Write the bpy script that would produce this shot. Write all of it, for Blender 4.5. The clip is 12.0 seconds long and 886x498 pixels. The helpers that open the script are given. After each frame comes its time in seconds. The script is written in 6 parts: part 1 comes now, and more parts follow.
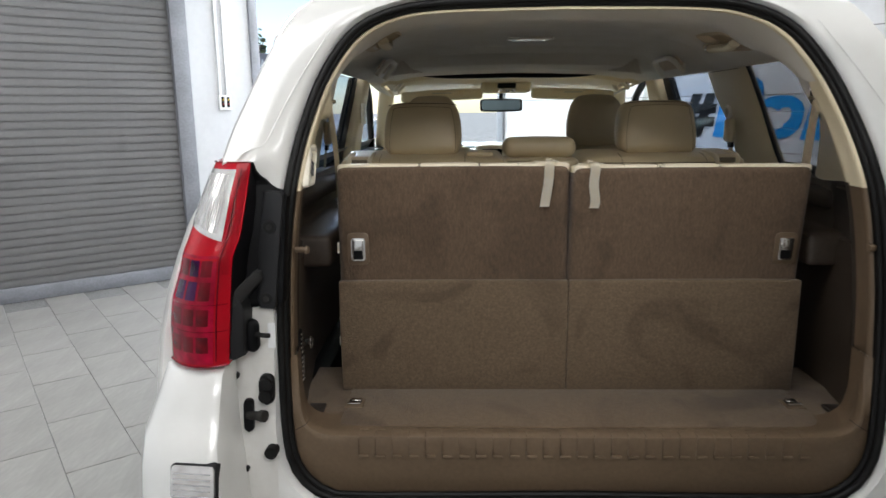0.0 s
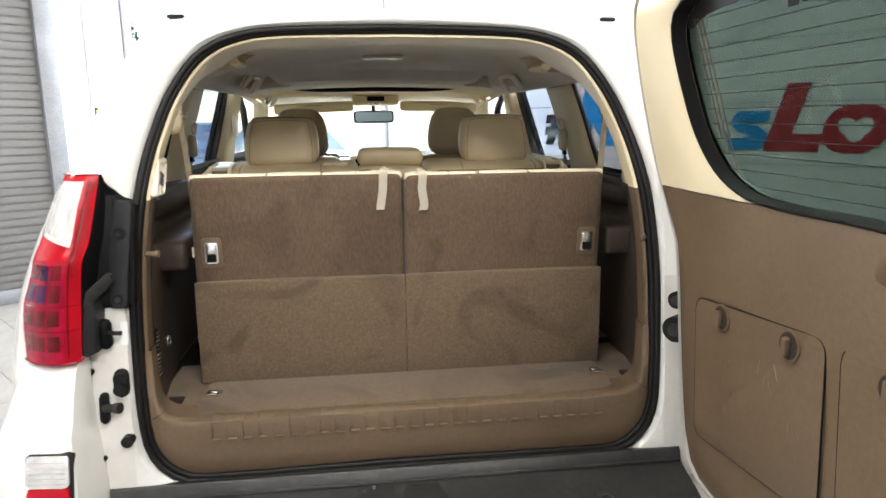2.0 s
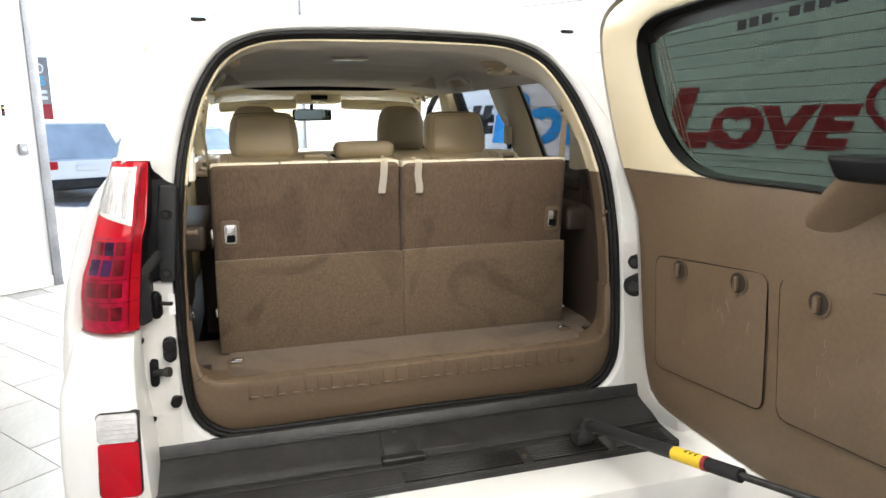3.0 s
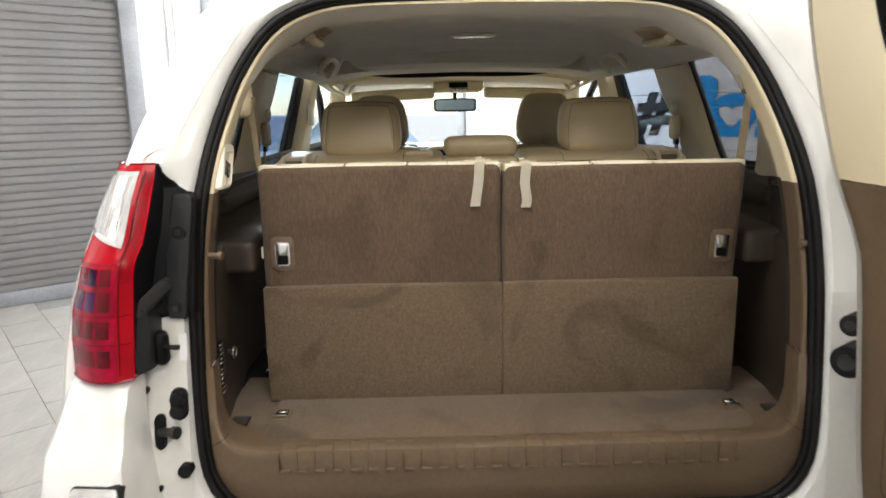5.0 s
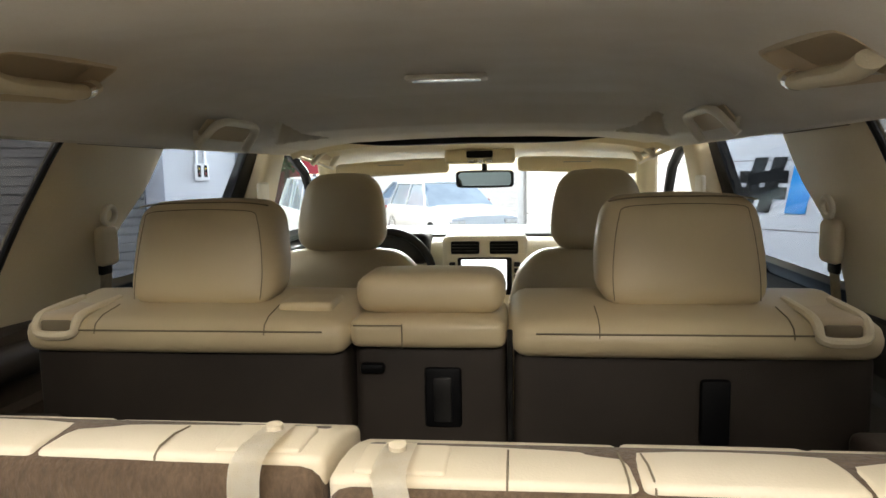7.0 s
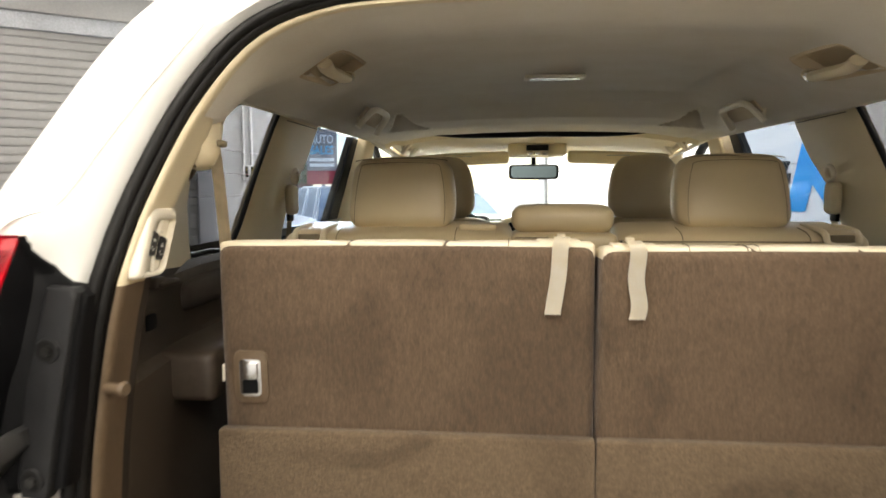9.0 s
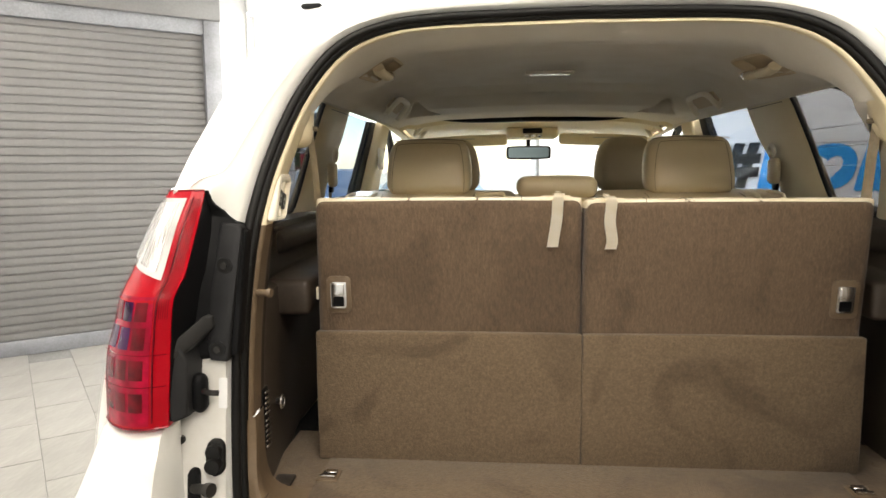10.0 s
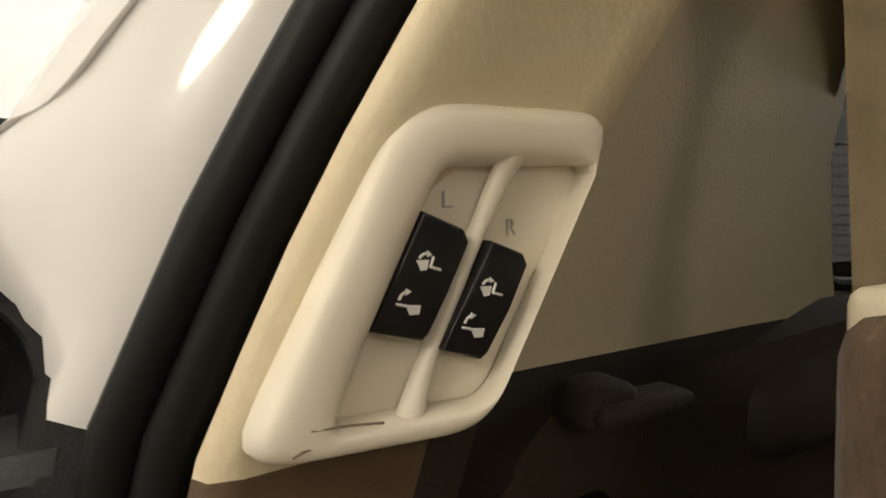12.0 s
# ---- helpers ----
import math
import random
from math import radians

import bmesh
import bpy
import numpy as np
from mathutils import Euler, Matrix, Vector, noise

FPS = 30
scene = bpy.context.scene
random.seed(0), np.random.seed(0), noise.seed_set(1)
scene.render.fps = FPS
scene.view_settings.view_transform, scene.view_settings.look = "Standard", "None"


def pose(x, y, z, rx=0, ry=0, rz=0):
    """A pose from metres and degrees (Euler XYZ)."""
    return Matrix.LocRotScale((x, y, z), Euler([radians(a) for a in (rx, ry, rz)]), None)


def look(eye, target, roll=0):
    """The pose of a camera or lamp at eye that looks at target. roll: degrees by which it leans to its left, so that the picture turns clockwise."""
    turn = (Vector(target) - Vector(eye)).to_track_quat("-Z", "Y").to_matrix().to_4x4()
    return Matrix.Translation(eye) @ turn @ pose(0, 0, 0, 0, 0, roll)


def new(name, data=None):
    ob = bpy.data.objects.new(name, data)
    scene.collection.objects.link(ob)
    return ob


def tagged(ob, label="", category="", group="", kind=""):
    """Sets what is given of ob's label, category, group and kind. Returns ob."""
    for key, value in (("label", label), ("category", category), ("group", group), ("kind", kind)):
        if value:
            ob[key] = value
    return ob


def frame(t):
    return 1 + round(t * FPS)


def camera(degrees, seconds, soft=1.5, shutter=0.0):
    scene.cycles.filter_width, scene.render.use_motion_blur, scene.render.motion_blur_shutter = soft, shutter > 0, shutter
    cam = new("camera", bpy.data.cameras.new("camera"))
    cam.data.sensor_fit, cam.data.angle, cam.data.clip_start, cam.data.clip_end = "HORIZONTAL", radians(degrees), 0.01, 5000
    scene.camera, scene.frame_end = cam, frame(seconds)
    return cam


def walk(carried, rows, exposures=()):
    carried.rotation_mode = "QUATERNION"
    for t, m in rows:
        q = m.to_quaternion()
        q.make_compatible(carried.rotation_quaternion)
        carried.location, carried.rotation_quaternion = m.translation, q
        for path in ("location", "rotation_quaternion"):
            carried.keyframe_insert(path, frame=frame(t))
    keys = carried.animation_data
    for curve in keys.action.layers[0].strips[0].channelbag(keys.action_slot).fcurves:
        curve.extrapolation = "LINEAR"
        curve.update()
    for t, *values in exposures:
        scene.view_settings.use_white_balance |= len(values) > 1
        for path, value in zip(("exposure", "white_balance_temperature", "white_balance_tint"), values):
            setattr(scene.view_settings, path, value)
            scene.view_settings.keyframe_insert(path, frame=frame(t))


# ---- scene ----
cam = camera(67.4, 12.0, shutter=0.3)
PATH = [
    (0, (-0.255, -0.904, 1.56), (-0.304, 1.054, 1.153), -0.5),
    (0.5, (-0.203, -0.981, 1.569), (-0.133, 0.977, 1.166), -0.8),
    (1, (-0.105, -1.002, 1.576), (0.096, 0.95, 1.189), -0.9),
    (1.5, (-0.053, -1.011, 1.57), (0.162, 0.939, 1.18), -0.8),
    (2, (-0.114, -1.105, 1.573), (0.13, 0.843, 1.188), -0.7),
    (2.5, (-0.337, -1.269, 1.577), (0.176, 0.626, 1.192), -0.5),
    (2.7, (-0.397, -1.317, 1.57), (0.162, 0.565, 1.188), -0.4),
    (4.3, (-0.495, -1.168, 1.526), (-0.058, 0.74, 1.116), -0.4),
    (4.5, (-0.375, -1.105, 1.521), (-0.101, 0.834, 1.115), -0.7),
    (5, (-0.158, -0.847, 1.548), (-0.125, 1.112, 1.146), -1.0),
    (5.5, (-0.041, -0.586, 1.575), (-0.147, 1.372, 1.182), -0.9),
    (6, (0.015, -0.265, 1.607), (-0.083, 1.708, 1.294), -0.5),
    (6.2, (0.051, -0.136, 1.596), (-0.062, 1.843, 1.328), -0.8),
    (6.5, (0.095, 0.092, 1.62), (-0.025, 2.072, 1.364), -1.1),
    (6.7, (0.122, 0.21, 1.626), (-0.063, 2.187, 1.387), -1.3),
    (8.3, (-0.002, 0.041, 1.598), (-0.261, 2.011, 1.376), -0.7),
    (8.5, (-0.056, -0.045, 1.565), (-0.306, 1.931, 1.383), -0.2),
    (8.8, (-0.106, -0.192, 1.543), (-0.330, 1.787, 1.360), -0.25),
    (9, (-0.117, -0.299, 1.518), (-0.322, 1.682, 1.332), -0.3),
    (9.5, (-0.121, -0.579, 1.496), (-0.296, 1.402, 1.282), -0.5),
    (10, (-0.162, -0.703, 1.496), (-0.335, 1.275, 1.261), -0.5),
    (10.2, (-0.174, -0.635, 1.495), (-0.529, 1.319, 1.255), -0.4),
    (10.5, (-0.19, -0.394, 1.492), (-0.853, 1.476, 1.241), -0.3),
    (11, (-0.258, -0.024, 1.513), (-1.416, 1.585, 1.243), -0.5),
    (11.3, (-0.337, 0.189, 1.513), (-1.661, 1.666, 1.251), -0.2),
    (11.4, (-0.364, 0.258, 1.509), (-1.737, 1.688, 1.244), 0.1),
    (11.5, (-0.376, 0.304, 1.504), (-1.815, 1.668, 1.243), -0.1),
    (11.7, (-0.404, 0.373, 1.485), (-1.973, 1.592, 1.254), -1.6),
    (11.9, (-0.414, 0.419, 1.478), (-2.164, 1.362, 1.259), -1.6),
    (12, (-0.419, 0.426, 1.471), (-2.190, 1.337, 1.288), -1.0),
]
walk(cam, [(t, look(eye, target, roll)) for t, eye, target, roll in PATH],
     [(0, 0.50, 6150, 10), (0.5, 0.76, 6200, 10), (1.0, 1.00, 6200, 10), (2.0, 1.44, 6450, 10), (2.7, 1.41, 6500, 10), (4.3, 0.84, 6400, 10), (5.0, 1.08, 6600, 10), (5.5, 1.32, 6550, 10), (6.0, 1.48, 6600, 10), (6.5, 1.22, 6850, 10), (6.7, 1.20, 6850, 10),
      (8.5, 1.46, 7100, 10), (10.0, 1.33, 7150, 10), (10.5, 0.98, 7100, 10), (11.0, 0.60, 7100, 10), (11.5, 0.54, 7050, 10), (12.0, 0.65, 7600, 10)])
DAY_WATTS = 75.0
LAMP_WATTS, LAMP_TINT = 16.5, (1.0, 0.97, 0.93)

# ---- light and exposure ----
world = bpy.data.worlds.new("sky")
scene.world = world
world.use_nodes = True
wn = world.node_tree
sky = wn.nodes.new("ShaderNodeTexSky")
sky.sky_type, sky.sun_disc, sky.dust_density = "NISHITA", False, 0.3
sky.sun_elevation, sky.sun_rotation = radians(48), radians(-60)
wn.links.new(sky.outputs["Color"], wn.nodes["Background"].inputs["Color"])
wn.nodes["Background"].inputs["Strength"].default_value = 0.15
sun = new("sun", bpy.data.lights.new("sun", "SUN"))
sun.data.energy, sun.data.angle, sun.data.color = 5.0, radians(0.5), (1.0, 0.95, 0.88)
sun.matrix_basis = look((0, 0, 0), (0.55, -0.32, -0.75))

# the hall stands at an angle to the car: X along the shutter wall, Y out of the hall
HALL = pose(-2.8, 5.35, 0, 0, 0, 38.35)


# ---- materials ----
def material(name, base, rough=0.5, metal=0.0, grain=None, amount=0.15, bump=None, depth=0.2, coat=0.0, second=None, sheen=0.0, spec=None, stretch=(1, 1, 1), island=0.0, smudge=0.0):
    """A principled material with two scales of variation in its colour, and a bump."""
    m = bpy.data.materials.new(name)
    m.use_nodes = True
    t = m.node_tree
    b = t.nodes["Principled BSDF"]
    b.inputs["Base Color"].default_value = (*base, 1)
    b.inputs["Roughness"].default_value, b.inputs["Metallic"].default_value = rough, metal
    b.inputs["Coat Weight"].default_value, b.inputs["Coat Roughness"].default_value = coat, 0.05
    b.inputs["Sheen Weight"].default_value = sheen
    if spec is not None:
        b.inputs["Specular IOR Level"].default_value = spec
    where = t.nodes.new("ShaderNodeTexCoord")
    warp = t.nodes.new("ShaderNodeMapping")
    warp.inputs["Scale"].default_value = stretch
    t.links.new(where.outputs["Object"], warp.inputs["Vector"])
    last = None
    for scale, much in ((grain, amount), (second, amount * 0.8)):
        if not scale:
            continue
        n = t.nodes.new("ShaderNodeTexNoise")
        n.inputs["Scale"].default_value, n.inputs["Detail"].default_value = scale, 5
        t.links.new(warp.outputs["Vector"], n.inputs["Vector"])
        mix = t.nodes.new("ShaderNodeMix")
        mix.data_type, mix.blend_type = "RGBA", "OVERLAY"
        mix.inputs["Factor"].default_value = min(1, much * 2.5)
        if last is None:
            mix.inputs["A"].default_value = (*base, 1)
        else:
            t.links.new(last, mix.inputs["A"])
        bw = t.nodes.new("ShaderNodeMapRange")
        bw.inputs["From Min"].default_value, bw.inputs["From Max"].default_value = 0.3, 0.7
        bw.inputs["To Min"].default_value, bw.inputs["To Max"].default_value = 0.2, 0.8
        t.links.new(n.outputs["Fac"], bw.inputs["Value"])
        t.links.new(bw.outputs["Result"], mix.inputs["B"])
        last = mix.outputs["Result"]
    if smudge:
        # broad trodden or brushed patches with an edge of their own
        n, ramp, mix = t.nodes.new("ShaderNodeTexNoise"), t.nodes.new("ShaderNodeMapRange"), t.nodes.new("ShaderNodeMix")
        n.inputs["Scale"].default_value, n.inputs["Detail"].default_value, n.inputs["Distortion"].default_value = 4.5, 7, 1.2
        t.links.new(where.outputs["Object"], n.inputs["Vector"])
        ramp.inputs["From Min"].default_value, ramp.inputs["From Max"].default_value = 0.50, 0.62
        ramp.inputs["To Min"].default_value, ramp.inputs["To Max"].default_value = 0.0, smudge
        t.links.new(n.outputs["Fac"], ramp.inputs["Value"])
        mix.data_type, mix.blend_type = "RGBA", "MULTIPLY"
        t.links.new(ramp.outputs["Result"], mix.inputs["Factor"])
        t.links.new(last, mix.inputs["A"])
        mix.inputs["B"].default_value = (0.45, 0.42, 0.40, 1)
        last = mix.outputs["Result"]
    if island:
        info = t.nodes.new("ShaderNodeObjectInfo")
        hsv = t.nodes.new("ShaderNodeHueSaturation")
        rng = t.nodes.new("ShaderNodeMapRange")
        rng.inputs["To Min"].default_value, rng.inputs["To Max"].default_value = 1 - island, 1 + island
        t.links.new(info.outputs["Random"], rng.inputs["Value"])
        t.links.new(rng.outputs["Result"], hsv.inputs["Value"])
        if last is None:
            hsv.inputs["Color"].default_value = (*base, 1)
        else:
            t.links.new(last, hsv.inputs["Color"])
        last = hsv.outputs["Color"]
    if last is not None:
        t.links.new(last, b.inputs["Base Color"])
    if bump:
        n = t.nodes.new("ShaderNodeTexNoise")
        n.inputs["Scale"].default_value, n.inputs["Detail"].default_value = bump, 3
        t.links.new(warp.outputs["Vector"], n.inputs["Vector"])
        bp = t.nodes.new("ShaderNodeBump")
        bp.inputs["Strength"].default_value, bp.inputs["Distance"].default_value = depth, 0.002
        t.links.new(n.outputs["Fac"], bp.inputs["Height"])
        t.links.new(bp.outputs["Normal"], b.inputs["Normal"])
    return m


def pane_material(name, tint, gloss=0.012):
    """Thin glass: lets light straight through, tinted, with a mirror gloss on it."""
    m = bpy.data.materials.new(name)
    m.use_nodes = True
    t = m.node_tree
    t.nodes.remove(t.nodes["Principled BSDF"])
    clear, shine = t.nodes.new("ShaderNodeBsdfTransparent"), t.nodes.new("ShaderNodeBsdfGlossy")
    clear.inputs["Color"].default_value = (*tint, 1)
    shine.inputs["Roughness"].default_value = 0.01
    edge, mix = t.nodes.new("ShaderNodeLayerWeight"), t.nodes.new("ShaderNodeMixShader")
    power, scale = t.nodes.new("ShaderNodeMath"), t.nodes.new("ShaderNodeMath")
    power.operation, scale.operation = "POWER", "MULTIPLY_ADD"
    power.inputs[1].default_value, scale.inputs[1].default_value, scale.inputs[2].default_value = 5.0, 0.16, gloss
    t.links.new(edge.outputs["Facing"], power.inputs[0])
    t.links.new(power.outputs["Value"], scale.inputs[0])
    t.links.new(scale.outputs["Value"], mix.inputs["Fac"])
    t.links.new(clear.outputs["BSDF"], mix.inputs[1])
    t.links.new(shine.outputs["BSDF"], mix.inputs[2])
    t.links.new(mix.outputs["Shader"], t.nodes["Material Output"].inputs["Surface"])
    return m


def glow_material(name, colour, strength):
    m = bpy.data.materials.new(name)
    m.use_nodes = True
    b = m.node_tree.nodes["Principled BSDF"]
    b.inputs["Base Color"].default_value = (*colour, 1)
    b.inputs["Emission Color"].default_value, b.inputs["Emission Strength"].default_value = (*colour, 1), strength
    return m


WHITE = material("pearl_white_paint", (0.80, 0.79, 0.75), 0.3, grain=3, amount=0.03, coat=0.8, second=40)
JAMB = material("white_jamb_paint", (0.74, 0.72, 0.67), 0.4, grain=6, amount=0.06, coat=0.3, second=60)
RUBBER = material("black_rubber", (0.007, 0.0065, 0.006), 0.5, grain=8, amount=0.1, second=200, spec=0.25)
BLACK = material("black_plastic", (0.005, 0.005, 0.0055), 0.5, grain=12, amount=0.2, bump=900, depth=0.2, spec=0.13)
SATIN = material("grey_black_plastic", (0.022, 0.022, 0.023), 0.42, grain=10, amount=0.2, bump=900, depth=0.2, spec=0.2)
# grey of the stay bracket; on the hood's arm it stands for sheen
HOOD_GREY = material("sheen_and_bracket_grey", (0.022, 0.0215, 0.021), 0.45, grain=10, amount=0.15, bump=900, depth=0.2)
TREAD = material("scuffed_black_tread", (0.018, 0.0172, 0.016), 0.36, grain=8, amount=0.30, bump=350, depth=0.5, second=60, spec=0.5)
CREAM = material("cream_plastic_trim", (0.76, 0.65, 0.445), 0.5, grain=5, amount=0.04, bump=420, depth=0.20, second=300)
CREAM_SMOOTH = material("smooth_cream_plastic", (0.82, 0.75, 0.61), 0.42, grain=6, amount=0.05, second=50)
LEATHER = material("beige_leather", (0.59, 0.475, 0.29), 0.42, grain=5, amount=0.05, bump=500, depth=0.12)
LEATHER_PALE = material("pale_beige_leather", (0.74, 0.65, 0.49), 0.45, grain=7, amount=0.05, bump=500, depth=0.18)
SCUFF = material("pale_scuff", (0.27, 0.21, 0.155), 0.7)
STITCH = material("seam_thread", (0.20, 0.16, 0.10), 0.8)
LINER = material("headliner_fabric", (0.68, 0.615, 0.51), 0.95, grain=9, amount=0.06, bump=900, depth=0.3, second=400, sheen=0.3)
BROWN = material("brown_plastic_trim", (0.135, 0.091, 0.053), 0.5, grain=4, amount=0.08, bump=700, depth=0.3, second=120)
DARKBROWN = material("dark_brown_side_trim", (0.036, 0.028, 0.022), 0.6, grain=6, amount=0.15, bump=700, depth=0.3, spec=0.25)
# garnish brown taken down: the cargo sides' shade is put into the colour
SHADED_SIDE_BROWN = material("shaded_brown_side_trim", (0.050, 0.036, 0.025), 0.5, grain=5, amount=0.12, bump=700, depth=0.3, second=90)
CARPET = material("brown_carpet", (0.116, 0.0755, 0.045), 0.95, grain=170, amount=0.13, bump=260, depth=1.0, second=420, sheen=0.12, stretch=(1, 1, 0.4), smudge=0.42)
CARPET_LOW = material("worn_brown_carpet", (0.138, 0.095, 0.056), 0.95, grain=140, amount=0.12, bump=260, depth=1.0, second=380, sheen=0.12, smudge=0.6)
STRAP = material("cream_webbing", (0.88, 0.81, 0.66), 0.85, grain=60, amount=0.1, bump=900, depth=0.5)
# cream trim taken darker: the shade inside handle recesses is put into this colour
SHADE_TAN = material("shade_toned_tan_plastic", (0.56, 0.44, 0.28), 0.55, grain=6, amount=0.06, bump=700, depth=0.2)
BELT = material("beige_belt_webbing", (0.50, 0.41, 0.27), 0.8, grain=60, amount=0.1, bump=900, depth=0.5)
CHROME = material("chrome", (0.75, 0.74, 0.72), 0.22, metal=1.0)
STEEL = material("dark_steel", (0.05, 0.048, 0.045), 0.4, metal=0.7, grain=30, amount=0.3)
BUTTON = material("black_rocker", (0.008, 0.008, 0.009), 0.3)
PRINT = material("white_print", (0.75, 0.75, 0.72), 0.6)
GREYPRINT = material("grey_print", (0.42, 0.40, 0.36), 0.6)
RED_LENS = material("red_lens", (0.43, 0.0012, 0.010), 0.20, grain=10, amount=0.12, coat=0.05, spec=0.2)
CRIMSON = material("crimson_lens", (0.34, 0.0012, 0.024), 0.22, grain=10, amount=0.3, coat=0.05, spec=0.2, second=45)
DEEP_RED = material("deep_red_cell", (0.15, 0.0006, 0.007), 0.25, coat=0.08, grain=25, amount=0.4, spec=0.25)
VIOLET = material("violet_shimmer_cell", (0.045, 0.003, 0.05), 0.22, coat=0.10, grain=25, amount=0.4, spec=0.25)
CLEAR_LENS = material("clear_ribbed_lens", (0.66, 0.64, 0.62), 0.16, metal=0.35, grain=14, amount=0.16, coat=1.0, bump=60, depth=0.5, second=50)
QUARTER_GLASS = pane_material("tinted_quarter_glass", (0.47, 0.48, 0.50))
DOOR_GLASS = pane_material("tinted_door_glass", (0.60, 0.65, 0.72))
REAR_GLASS = pane_material("tinted_rear_glass", (0.30, 0.355, 0.33))
CLEAR_GLASS = pane_material("clear_glass", (0.86, 0.90, 0.88), 0.008)
# low teal tint: the mirror's dark reflection is put into its colour
MIRROR = material("dark_reflection_mirror", (0.20, 0.26, 0.27), 0.02, metal=1.0)
SCREEN = glow_material("lit_screen", (0.75, 0.80, 0.85), 0.9)
WALL_PAINT = material("white_wall_paint", (0.56, 0.565, 0.575), 0.75, grain=1.2, amount=0.03, bump=60, depth=0.15, second=20)
TRIM_PAINT = material("white_gloss_paint", (0.82, 0.82, 0.81), 0.4, grain=4, amount=0.03)
SHUTTER_GREY = material("grey_painted_steel", (0.155, 0.151, 0.150), 0.55, grain=3, amount=0.06, second=50, island=0.04)
FRAME_GREY = material("blue_grey_steel_frame", (0.20, 0.205, 0.225), 0.5, grain=5, amount=0.1, second=60)
TILE = material("grey_wood_look_tile", (0.225, 0.214, 0.198), 0.4, grain=2.5, amount=0.07, stretch=(4, 1, 1), second=14, island=0.07)
GROUT = material("grey_grout", (0.17, 0.165, 0.16), 0.9, grain=60, amount=0.2)
CEILING_PAINT = material("white_ceiling", (0.82, 0.82, 0.81), 0.8, grain=2, amount=0.03)
SIGN_BLUE = material("blue_sign_vinyl", (0.012, 0.23, 0.56), 0.6, spec=0.2)
SIGN_RED = material("red_sign_vinyl", (0.34, 0.018, 0.030), 0.5)
# a dark board paled to grey: the sky's glare is put into its colour
GLARE_GREY = material("glare_paled_sign_board", (0.24, 0.22, 0.22), 0.6, grain=4, amount=0.1)
SIGN_CYAN = material("light_blue_sign_paint", (0.06, 0.42, 0.65), 0.5)
SIGN_BLACK = material("black_sign_vinyl", (0.010, 0.010, 0.010), 0.7, spec=0.08)
YELLOW = material("yellow_sticker", (0.75, 0.52, 0.03), 0.45)
LAMP_GLOW = glow_material("lamp_glow", (1.0, 0.97, 0.92), 9.0)
ASPHALT = material("pale_worn_yard", (0.30, 0.29, 0.28), 0.9, grain=4, amount=0.25, bump=120, depth=0.5, second=90)


# ---- building helpers ----
def world_of(ob):
    return (world_of(ob.parent) @ ob.matrix_parent_inverse if ob.parent else Matrix()) @ ob.matrix_basis


def finish(bm, name, mat, angle=38):
    """A mesh from a bmesh, shaded smooth but for its sharp edges."""
    bmesh.ops.recalc_face_normals(bm, faces=bm.faces)
    for f in bm.faces:
        f.smooth = True
    limit = radians(angle)
    for e in bm.edges:
        if len(e.link_faces) == 2:
            e.smooth = e.calc_face_angle(0) < limit
    mesh = bpy.data.meshes.new(name)
    bm.to_mesh(mesh)
    bm.free()
    mesh.materials.append(mat)
    return mesh


def part(name, bm, mat, parent=None, label="", m=None, angle=38):
    """Links a bmesh, made in world coordinates (or those of m), as one mesh object under a thing or a part."""
    if m is not None:
        bmesh.ops.transform(bm, matrix=m, verts=bm.verts)
    ob = new(name, finish(bm, name, mat, angle))
    if parent:
        ob.parent, ob.matrix_parent_inverse = parent, world_of(parent).inverted()
    return tagged(ob, label)


def thing(name, at, label, category, group="", kind=""):
    ob = new(name)
    ob.empty_display_size = 0.1
    ob.location = at
    return tagged(ob, label, category, group, kind)


def box(lo, hi, r=0.0, seg=2, bm=None, m=None):
    """A box between two corners with rounded edges."""
    bm = bm or bmesh.new()
    c, s = [(a + b) / 2 for a, b in zip(lo, hi)], [abs(b - a) for a, b in zip(lo, hi)]
    mat = Matrix.Translation(c) @ Matrix.Diagonal((*s, 1))
    got = bmesh.ops.create_cube(bm, size=1, matrix=mat if m is None else m @ mat)["verts"]
    if r:
        edges = list({e for v in got for e in v.link_edges})
        bmesh.ops.bevel(bm, geom=edges, offset=min(r, min(s) * 0.49), segments=seg, profile=0.5, affect="EDGES")
    return bm


def rod(p, q, r, seg=12, bm=None, r2=None):
    """A round bar from p to q."""
    bm = bm or bmesh.new()
    p, q = Vector(p), Vector(q)
    turn = (q - p).to_track_quat("Z", "Y").to_matrix().to_4x4()
    bmesh.ops.create_cone(bm, cap_ends=True, segments=seg, radius1=r, radius2=r if r2 is None else r2, depth=(q - p).length,
                          matrix=Matrix.Translation((p + q) / 2) @ turn)
    return bm


def grid(rows, closed=False, bm=None):
    """A sheet through rows of points."""
    bm = bm or bmesh.new()
    vs = [[bm.verts.new(p) for p in row] for row in rows]
    for a, b in zip(vs, vs[1:]):
        n = len(a)
        for i in range(n if closed else n - 1):
            j = (i + 1) % n
            bm.faces.new((a[i], a[j], b[j], b[i]))
    return bm


